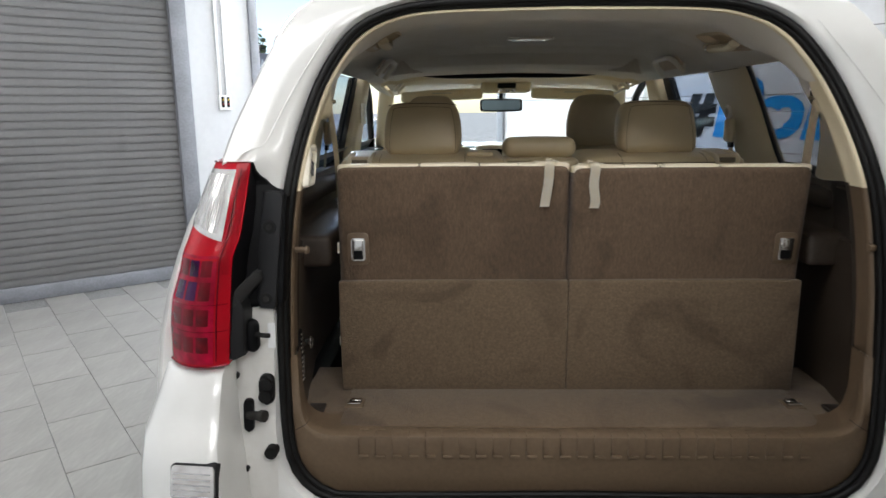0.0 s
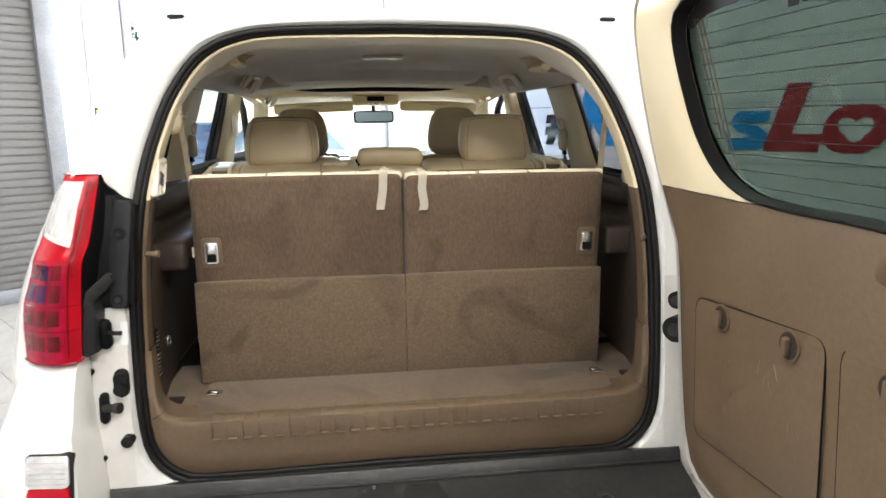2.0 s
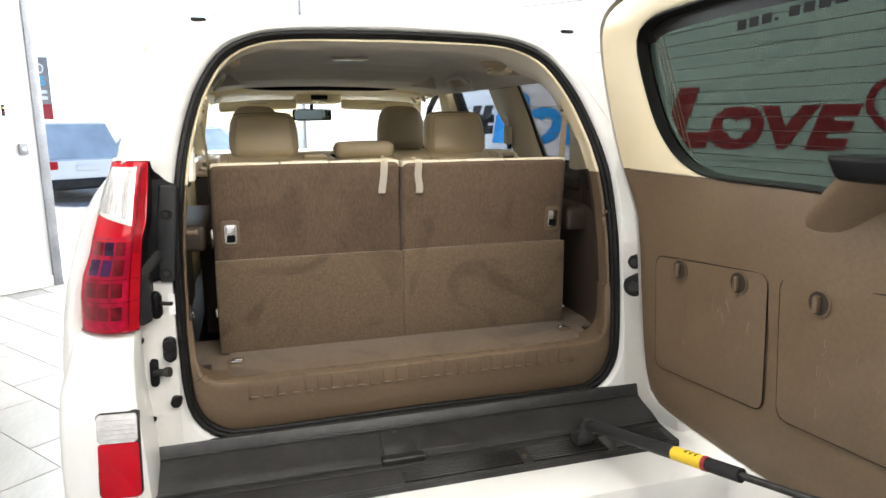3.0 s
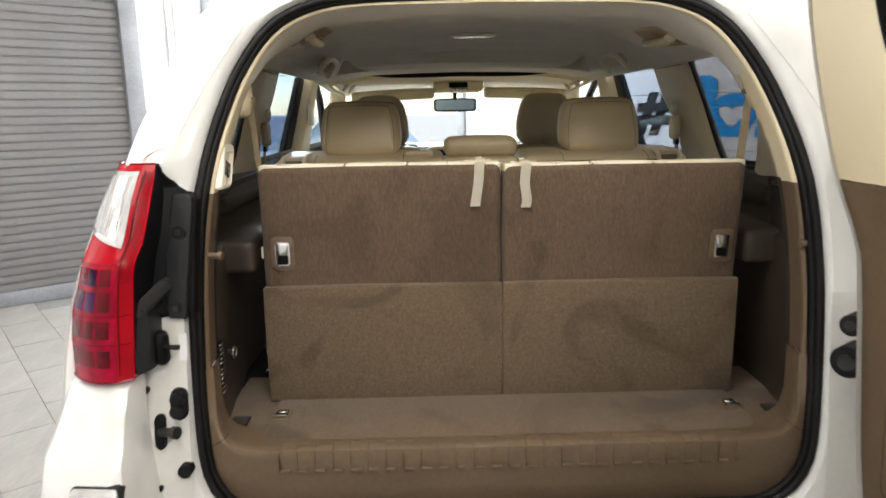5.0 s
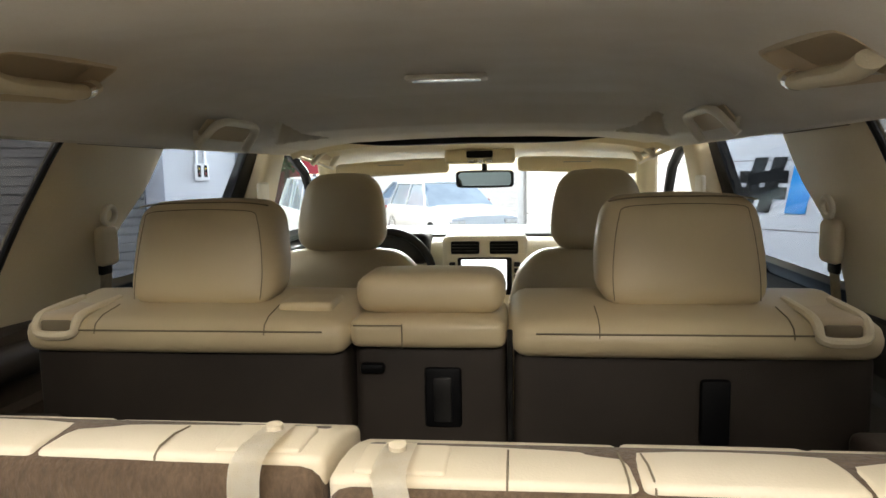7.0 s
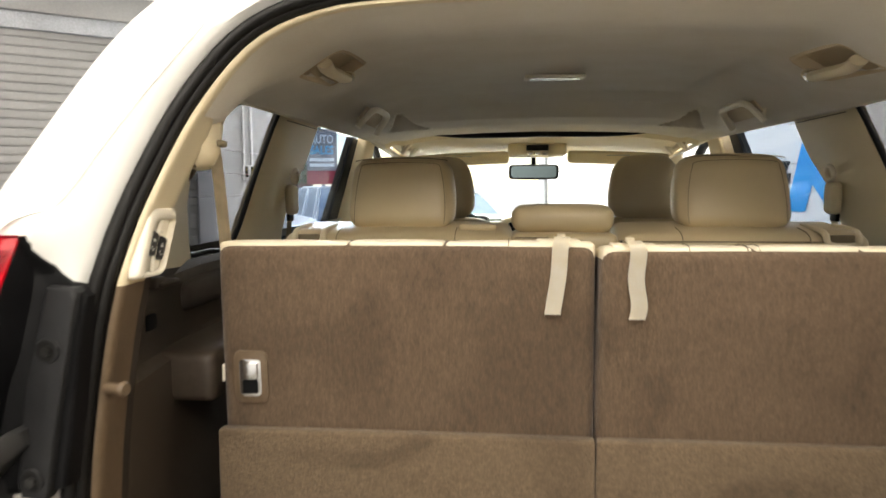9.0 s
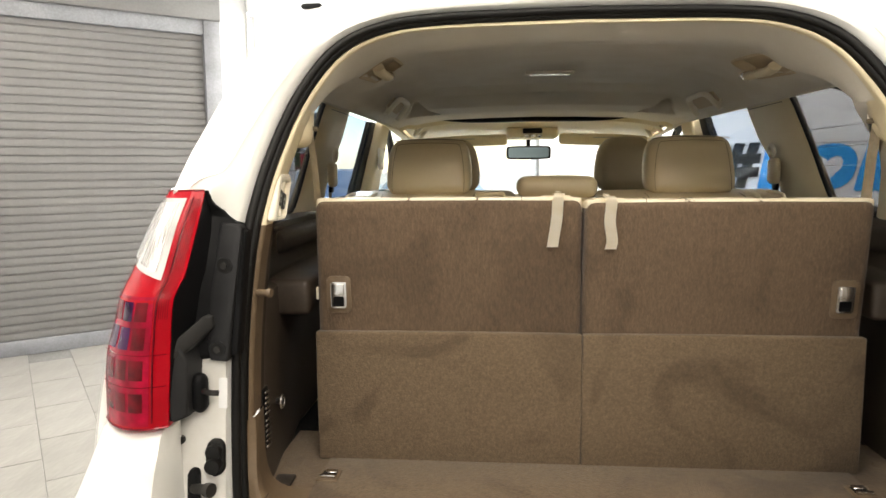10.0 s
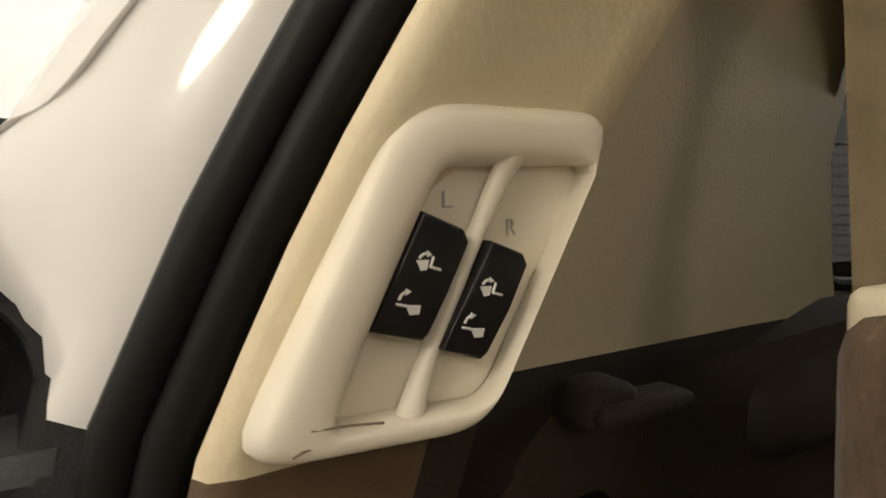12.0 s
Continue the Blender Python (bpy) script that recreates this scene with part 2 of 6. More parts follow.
def sweep(path, r, seg=8, bm=None, flat=1.0, closed=False, up=(0, 0, 1)):
    """A tube along a path; flat squeezes it along up."""
    bm = bm or bmesh.new()
    pts = [Vector(p) for p in path]
    rings, n = [], len(pts)
    for i, p in enumerate(pts):
        a = pts[(i - 1) % n] if closed or i else pts[0]
        b = pts[(i + 1) % n] if closed or i < n - 1 else pts[-1]
        d = (b - a).normalized()
        side = d.cross(Vector(up))
        side = side.normalized() if side.length > 1e-4 else d.orthogonal().normalized()
        over = side.cross(d).normalized()
        rings.append([bm.verts.new(p + r * (math.cos(k * math.tau / seg) * side + flat * math.sin(k * math.tau / seg) * over)) for k in range(seg)])
    pairs = list(zip(rings, rings[1:])) + ([(rings[-1], rings[0])] if closed else [])
    for a, b in pairs:
        for k in range(seg):
            j = (k + 1) % seg
            bm.faces.new((a[k], a[j], b[j], b[k]))
    if not closed:
        bm.faces.new(rings[0]), bm.faces.new(rings[-1])
    return bm


def slab(outline, to, thick, bevel=0.0, bm=None, seg=2):
    """A plate: a flat outline of (a, b), laid into the world by to(a, b, c) with c from 0 to thick; its front edge is rounded."""
    bm = bm or bmesh.new()
    front = [bm.verts.new(to(a, b, 0)) for a, b in outline]
    back = [bm.verts.new(to(a, b, thick)) for a, b in outline]
    top = bm.faces.new(front)
    bm.faces.new(back[::-1])
    n = len(outline)
    for i in range(n):
        j = (i + 1) % n
        bm.faces.new((front[j], front[i], back[i], back[j]))
    if bevel:
        bmesh.ops.bevel(bm, geom=list(top.edges), offset=bevel, segments=seg, profile=0.5, affect="EDGES")
    return bm


def round_rect(a0, b0, a1, b1, r, seg=5):
    """The outline of a rectangle with round corners."""
    out = []
    for ca, cb, start in ((a1 - r, b1 - r, 0), (a0 + r, b1 - r, 90), (a0 + r, b0 + r, 180), (a1 - r, b0 + r, 270)):
        for k in range(seg + 1):
            t = radians(start + 90 * k / seg)
            out.append((ca + r * math.cos(t), cb + r * math.sin(t)))
    return out


def spline(points, per=10, closed=False):
    """A smooth line through points."""
    p = [np.array(q, float) for q in points]
    n, out = len(p), []
    for i in range(n if closed else n - 1):
        a, b, c, d = (p[(i + k) % n] if closed else p[min(max(i + k, 0), n - 1)] for k in (-1, 0, 1, 2))
        for k in range(per):
            t = k / per
            out.append(0.5 * (2 * b + (c - a) * t + (2 * a - 5 * b + 4 * c - d) * t**2 + (3 * b - a - 3 * c + d) * t**3))
    if not closed:
        out.append(p[-1])
    return out


def cut(bm, at, normal, keep_positive=True):
    """Keeps the side of a bmesh to which the normal points."""
    geom = list(bm.verts) + list(bm.edges) + list(bm.faces)
    bmesh.ops.bisect_plane(bm, geom=geom, plane_co=at, plane_no=normal, clear_inner=keep_positive, clear_outer=not keep_positive)
    return bm


def cushion(lo, hi, r, bulge=0.0, shape=None, cuts=3, seg=3):
    """A soft block: a rounded box, its faces blown up a little; shape(v) moves its points."""
    bm = box(lo, hi, r, seg)
    bmesh.ops.subdivide_edges(bm, edges=[e for e in bm.edges if e.calc_length() > 0.05], cuts=cuts, use_grid_fill=True)
    c, h = (Vector(lo) + Vector(hi)) / 2, (Vector(hi) - Vector(lo)) / 2
    for v in bm.verts:
        d = [(v.co[k] - c[k]) / h[k] for k in range(3)]
        for k in range(3):
            a, b = d[(k + 1) % 3], d[(k + 2) % 3]
            v.co[k] += bulge * d[k] ** 3 * max(0, 1 - a * a) * max(0, 1 - b * b)
        if shape:
            v.co = shape(v.co)
    return bm


def text_mesh(body, height_of, to, mat, name, parent, bold=0.0, shear=0.0, box_to=None, thick=0.004, label=""):
    """Letters of the built-in font, fitted into box_to = (a0, b0, a1, b1) and laid into the world by to(a, b, c)."""
    cu = bpy.data.curves.new(name, "FONT")
    cu.body, cu.offset, cu.shear, cu.resolution_u = body, bold, shear, 6
    tmp = bpy.data.objects.new(name, cu)
    scene.collection.objects.link(tmp)
    bpy.context.view_layer.update()
    me = bpy.data.meshes.new_from_object(tmp.evaluated_get(bpy.context.evaluated_depsgraph_get()))
    bpy.data.objects.remove(tmp)
    bm = bmesh.new()
    bm.from_mesh(me)
    bpy.data.meshes.remove(me)
    xs, ys = [v.co.x for v in bm.verts], [v.co.y for v in bm.verts]
    a0, b0, a1, b1 = box_to
    got = bmesh.ops.extrude_face_region(bm, geom=list(bm.faces))["geom"]
    lifted = {g for g in got if isinstance(g, bmesh.types.BMVert)}
    for v in bm.verts:
        a = a0 + (v.co.x - min(xs)) / (max(xs) - min(xs)) * (a1 - a0)
        b = b0 + (v.co.y - min(ys)) / (max(ys) - min(ys)) * (b1 - b0)
        v.co = to(a, b, thick if v in lifted else 0)
    return part(name, bm, mat, parent, label, angle=20)



# ---- the car: rear opening ----
car = thing("suv", (0, 2.2, 0), "pearl white suv with beige interior, its rear side-hinged door standing open", "car")
CX = -0.012  # the body's middle


def rear(z):
    """How far forward the rear face lies at a height: it leans in towards the roof."""
    return float(np.interp(z, (0.5, 0.9, 1.2, 1.35, 1.41, 1.47, 1.53, 1.65, 1.77, 1.84, 1.95), (0.305, 0.325, 0.362, 0.390, 0.405, 0.432, 0.465, 0.528, 0.59, 0.64, 0.73)))


def skin_y(z):
    """The painted face round the opening, which stands a little further forward than the seal's flange half-way up."""
    return rear(z) + float(np.interp(z, (1.2, 1.35, 1.41, 1.53, 1.65, 1.77), (0, 0.003, 0.005, 0.005, 0.002, 0)))


MID = 1.28
LOOP = spline([(0, 0.762), (0.44, 0.762), (0.53, 0.773), (0.583, 0.82), (0.605, 0.90), (0.612, 1.10), (0.607, 1.30), (0.588, 1.46), (0.566, 1.56),
               (0.533, 1.65), (0.478, 1.732), (0.40, 1.777), (0.28, 1.797), (0, 1.805)])
OUTLINE = spline([(0, 0.69), (0.55, 0.69), (0.80, 0.72), (0.86, 0.90), (0.86, 1.04), (0.835, 1.20), (0.785, 1.35), (0.735, 1.42), (0.706, 1.47), (0.698, 1.513), (0.686, 1.55),
                  (0.652, 1.645), (0.620, 1.725), (0.585, 1.782), (0.50, 1.824), (0.28, 1.844), (0, 1.848)])


def polar(curve):
    """The curve's radius round the opening's middle by angle, 0 at the bottom and 180 degrees at the top."""
    ang = [math.atan2(p[0], MID - p[1]) for p in curve]
    rad = [math.hypot(p[0], p[1] - MID) for p in curve]
    return lambda a: float(np.interp(abs(a), ang, rad))


loop_r, outline_r = polar(LOOP), polar(OUTLINE)
ANGLES = [math.pi * (-1 + 2 * k / 144) for k in range(145)]


def over_top(least):
    """The angles from one side over the top to the other, leaving out the bottom."""
    return [a for a in ANGLES if a > radians(least)] + [a for a in ANGLES[1:] if a < -radians(least)]


def ring(a, out, dy, base=loop_r, wide=0.0):
    """A point at an angle round the opening: out metres outside the seal's outer edge, dy metres in front of the rear face."""
    r = base(a) + out
    x, z = r * math.sin(a), MID - r * math.cos(a)
    return Vector((CX + x + math.copysign(wide, x) * min(1, abs(x) * 4), rear(z) + dy, z))


def sheet(steps, angles=ANGLES):
    return grid([[ring(a, *s) for a in angles] for s in steps])


def body_y(x, z):
    """The painted pillar beside the opening: it bows back towards its outer edge above the lamp."""
    up = [p for p in LOOP if p[1] > 1.2]
    side = [p for p in OUTLINE if p[1] > 1.2]
    a, b = np.interp(z, [p[1] for p in up], [p[0] for p in up]), np.interp(z, [p[1] for p in side], [p[0] for p in side])
    drop = float(np.interp(z, (1.38, 1.42, 1.443, 1.466, 1.478, 1.495, 1.513, 1.55, 1.65, 1.75, 1.80), (0.0, 0.010, 0.034, 0.049, 0.045, 0.038, 0.038, 0.032, 0.022, 0.008, 0.0)))
    t = min(1.0, max(0.0, (x - a) / max(0.02, b - a)))
    fade = float(np.interp(z, (1.455, 1.49, 1.70, 1.80), (0.0, 1.0, 1.0, 0.0)))
    return skin_y(z) - drop * min(1.0, 2.2 * t) * (1 + 0.12 * t) - 0.013 * fade * max(0.0, (t - 0.42) / 0.58) ** 0.8


def outer_steps(a):
    """From the seal out over the pillar, which falls back a little above the lamp, and round the corner."""
    hi = ring(a, 0.0, 0.0, outline_r)
    lo = ring(a, 0.010, 0.004)
    rows = [ring(a, -0.001, 0.030), ring(a, 0.006, 0.012), lo]
    for t in (0.12, 0.25, 0.38, 0.5, 0.65, 0.8, 0.93):
        p = lo.lerp(hi, t)
        p.y = body_y(abs(p.x - CX), p.z)
        rows.append(p)
    hi.y = body_y(abs(hi.x - CX), hi.z)
    for out, dy in ((0.003, 0.025), (0.012, 0.055), (0.024, 0.12), (0.036, 0.26), (0.042, 0.42)):
        p = ring(a, out, dy, outline_r)
        p.y = max(hi.y + dy, skin_y(min(p.z, 1.84)) + dy * 0.8 - (skin_y(hi.z) - hi.y))
        p.z = min(p.z, 1.845 + 0.25 * out)
        rows.append(p)
    return rows


side_angles = over_top(40)
bm = grid(list(map(list, zip(*[outer_steps(a) for a in side_angles]))))
part("rear_body_shell", bm, WHITE, car, "pearl white rear pillars and roof edge")

# a pressed groove that runs down the rear pillar beside the opening
for s in (-1, 1):
    line = [Vector((CX + s * x, body_y(x, z) - 0.0005, z)) for x, z in spline([(0.672, 1.472), (0.664, 1.482), (0.650, 1.489), (0.630, 1.497), (0.618, 1.521), (0.604, 1.558), (0.576, 1.62), (0.538, 1.69), (0.508, 1.74)], 6)]
    part("pressed_crease", sweep(line, 0.0024, 10, flat=0.35), WHITE, car)

# rubber seal: two lips round the opening
lips = bmesh.new()
for out, dy, r in ((-0.0065, 0.022, 0.0080), (-0.0135, 0.034, 0.0075)):
    sweep([ring(a, out, dy) for a in ANGLES[:-1]], r, 10, lips, closed=True, up=(0, 1, 0))
grid([[ring(a, o, d) for a in ANGLES] for o, d in ((0.001, 0.026), (-0.008, 0.024), (-0.020, 0.045), (-0.022, 0.052))], bm=lips)
part("door_seal", lips, RUBBER, car, "black rubber seal round the rear opening")

# garnish inside the seal, cream above and brown below
LIPS = [(-0.018, 0.048), (-0.023, 0.039), (-0.028, 0.042), (-0.029, 0.050), (-0.026, 0.065), (-0.022, 0.085), (-0.021, 0.105), (-0.021, 0.120)]


def garnish(a):
    rows = [ring(a, *s) for s in LIPS]
    # the inner face turns a corner and runs on to the quarter window's edge
    p = rows[-1].copy()
    p.x = CX + math.copysign(float(np.interp(p.z, (0.9, 1.40, 1.72), (0.70, 0.740, 0.694))), p.x)
    p.y = float(np.interp(p.z, (1.395, 1.49, 1.545, 1.59, 1.64, 1.70), (0.955, 0.927, 0.932, 0.955, 0.998, 1.10)))
    q = rows[-1] + Vector((math.copysign(0.034, rows[-1].x - CX), 0.026, 0))
    # over the top the garnish is only a narrow lip, and the headliner begins behind it
    t = min(1, max(0, (rows[0].z - 1.60) / 0.07))
    stop = ring(a, -0.024, 0.070)
    for k in range(5, len(rows)):
        rows[k] = rows[k].lerp(stop + Vector((0, 0.002 * (k - 5), 0.002 * (k - 5))), t)
    q, p = q.lerp(stop + Vector((0, 0.008, 0.010)), t), p.lerp(stop + Vector((0, 0.010, 0.016)), t)
    return rows + [q, p]


TWO_TONE, TILTED = Vector((0, 0.44, 1.402)), Vector((0, 0.03, 1))
INNER_TONE, SLOPED = Vector((0, 0.55, 1.4025)), Vector((0, 0.09, 1))
rims = list(map(list, zip(*[garnish(a) for a in over_top(68)])))
part("upper_garnish", cut(grid(rims[:7]), TWO_TONE, TILTED), CREAM, car, "cream grained pillar trim", angle=75)
part("inner_garnish", cut(grid(rims[6:]), INNER_TONE, SLOPED), CREAM, car, "cream grained inner pillar trim", angle=75)
for s in (-1, 1):
    part("lower_garnish", cut(cut(grid(rims[:7]), TWO_TONE, -TILTED), (CX, 0, 0), (s, 0, 0)), BROWN, car, "brown plastic pillar trim", angle=75)
    # darker than the garnish: brown trim with the cargo's shade in its tone
    part("inner_side_trim", cut(cut(grid(rims[6:]), INNER_TONE, -SLOPED), (CX, 0, 0), (s, 0, 0)), DARKBROWN, car, "inner side trim, dark brown deepened for shade")

# sill plate: it turns up at both ends into the side trim
LIP = polar(spline([(0, 0.911), (0.25, 0.911), (0.46, 0.911), (0.515, 0.912), (0.545, 0.920), (0.564, 0.940), (0.573, 0.975), (0.578, 1.03), (0.583, 1.12)], 8))


def sill_row(a):
    """From the seal up the sill's face, over its lip and on to the floor."""
    side = min(1.0, max(0.0, (abs(math.degrees(a)) - 50) / 18))
    side = side * side * (3 - 2 * side)

    def at(r, y):
        return Vector((CX + r * math.sin(a), y, MID - r * math.cos(a)))

    foot, lip = ring(a, -0.018, 0), ring(a, LIP(a) - loop_r(a), 0)
    ro, ri = loop_r(a) - 0.018, LIP(a)
    face = [rear(foot.z) + 0.050, rear(foot.z) + 0.036 + 0.004 * side]
    y_lip = 0.344 * (1 - side) + (rear(lip.z) + 0.044) * side
    rows = [at(ro, face[0]), at(ro - 0.003, face[1]), at(ro - 0.010 * (1 - side) - 0.004 * side, face[1] - 0.004)]
    for t in (0.35, 0.7):
        rows.append(at(ro + (ri - ro) * t, (face[1] - 0.004) * (1 - t) + y_lip * t))
    rows += [at(ri + 0.012 * (1 - side) + 0.002, y_lip), at(ri + 0.004 * (1 - side), y_lip + 0.002), at(ri, y_lip + 0.009), at(ri - 0.001 + 0.002 * side, y_lip + 0.026)]
    rows += [at(ri + 0.010 - 0.006 * side, (0.40 - y_lip) * (1 - side) + 0.036 * side + y_lip), at(ri + 0.014 - 0.007 * side, (0.47 - y_lip) * (1 - side) + 0.060 * side + y_lip)]
    return rows


sill = part("sill_plate", grid([sill_row(radians(a)) for a in np.linspace(-70, 70, 141)]), BROWN, car, "brown plastic loading sill with ribs")
for k in range(27):
    x = CX - 0.452 + 0.0345 * k
    part("rib", box((x - 0.0011, 0.3421, 0.867), (x + 0.0011, 0.352, 0.9070), 0.0005, 1), BROWN, sill)
    part("rib_top", box((x - 0.0011, 0.3480, 0.905), (x + 0.0011, 0.372, 0.9125), 0.0005, 1), BROWN, sill)
    part("rib_foot", box((x + 0.0005, 0.3418, 0.861), (x + 0.0215, 0.352, 0.8680), 0.0022, 2), BROWN, sill)
    part("rib_end", box((x + 0.0005, 0.3690, 0.905), (x + 0.0185, 0.3735, 0.9128), 0.0012, 1), BROWN, sill)

# seams where the sill meets the side trim
for s in (-1, 1):
    a0 = radians(s * 58)
    part("sill_seam", sweep([p + Vector((0, -0.0002, 0.0002)) for p in sill_row(a0)[2:9]], 0.0009, 5), DARKBROWN, sill)

# ---- the car: cargo floor and sides ----
bm = bmesh.new()
nx, ny = 60, 14
rows = []
for j in range(ny + 1):
    y = 0.385 + 0.36 * j / ny
    rows.append([(-0.625 + 1.25 * i / nx, y, 0.899 + 0.0015 * noise.noise((i * 0.35, j * 0.5, 0))) for i in range(nx + 1)])
part("cargo_floor", grid(rows), CARPET_LOW, car, "worn brown cargo floor carpet")
part("floor_board", box((-0.515, 0.40, 0.896), (0.515, 0.602, 0.905), 0.004, 2), CARPET_LOW, car, "brown carpeted floor board")
for s in (-1, 1):
    # tie-down in its recess
    tie = part("tie_down", box((s * 0.495 - 0.021, 0.487, 0.902), (s * 0.495 + 0.021, 0.535, 0.9075), 0.003, 2), BROWN, car)
    part("recess", box((s * 0.495 - 0.014, 0.496, 0.9065), (s * 0.495 + 0.014, 0.527, 0.9085), 0.001, 1), BLACK, tie)
    part("chrome_bar", box((s * 0.495 - 0.015, 0.494, 0.908), (s * 0.495 + 0.015, 0.502, 0.914), 0.002, 2), CHROME, tie, "chrome tie-down bar")
    part("chrome_rim", box((s * 0.495 - 0.011, 0.515, 0.908), (s * 0.495 + 0.013, 0.530, 0.911), 0.0015, 1), CHROME, tie)
    part("floor_anchor", box((s * 0.578 - 0.02, 0.47, 0.899), (s * 0.578 + 0.018, 0.51, 0.908), 0.004, 2), DARKBROWN, car)
    # side wall with a wheel-arch ledge
    wall = bmesh.new()
    rows = []
    for z in (0.88, 0.90, 1.0, 1.1, 1.2, 1.262, 1.27, 1.33, 1.38):
        rows.append([(s * (0.605 + 0.055 * min(1, max(0, (y - 0.50) / 0.35)) + (0.0 if z < 1.265 else 0.02)), y, z) for y in (0.47, 0.52, 0.58, 0.64, 0.72, 0.85, 1.0, 1.2, 1.42)])
    grid(rows, bm=wall)
    part("side_wall_trim", wall, SHADED_SIDE_BROWN, car, "brown plastic cargo side trim")
    part("side_armrest", cushion((s * 0.665, 0.635, 1.195), (s * 0.560, 1.12, 1.272), 0.014, 0.002), SHADED_SIDE_BROWN, car, "brown moulded side armrest")
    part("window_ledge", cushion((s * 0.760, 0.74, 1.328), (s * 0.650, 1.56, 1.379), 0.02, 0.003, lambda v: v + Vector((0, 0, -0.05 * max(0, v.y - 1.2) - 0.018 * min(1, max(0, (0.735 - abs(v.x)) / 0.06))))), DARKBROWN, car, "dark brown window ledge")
    # upper fixings on the inner pillar
    clip = part("trim_clip", cushion((s * 0.645, 0.588, 1.373), (s * 0.616, 0.618, 1.391), 0.006), DARKBROWN, car)
    part("clip_lever", cushion((s * 0.632, 0.592, 1.376), (s * 0.611, 0.644, 1.385), 0.004), DARKBROWN, clip)
    part("pocket", box((s * 0.655, 0.592, 1.312), (s * 0.636, 0.620, 1.335), 0.003, 2), BLACK, car)
    stud = part("bag_hook", rod((s * 0.590, 0.418, 1.285), (s * 0.566, 0.415, 1.285), 0.0065, 12), BROWN, car)
    part("hook_head", rod((s * 0.567, 0.415, 1.285), (s * 0.562, 0.414, 1.285), 0.0095, 14, r2=0.007), BROWN, stud)
# vents and a net hook low on the side wall
vent = part("cargo_vent", box((-0.610, 0.458, 0.975), (-0.601, 0.486, 1.095), 0.004, 2), BLACK, car, "black vent with bright louvres in the cargo side")
for k in range(11):
    part("louvre", box((-0.6015, 0.462, 0.980 + 0.0099 * k + (0.004 if k > 5 else 0)), (-0.598, 0.482, 0.985 + 0.0099 * k + (0.004 if k > 5 else 0)), 0.001, 1), CHROME, vent)
ring_hook = part("net_hook", rod((-0.625, 0.566, 1.035), (-0.600, 0.562, 1.035), 0.006, 10), STEEL, car)
part("hook_loop", sweep([(-0.602, 0.562 + 0.012 * math.cos(t), 1.035 + 0.012 * math.sin(t)) for t in np.linspace(0, math.tau, 14)[:-1]], 0.003, 6, closed=True, up=(1, 0, 0)), CHROME, ring_hook)

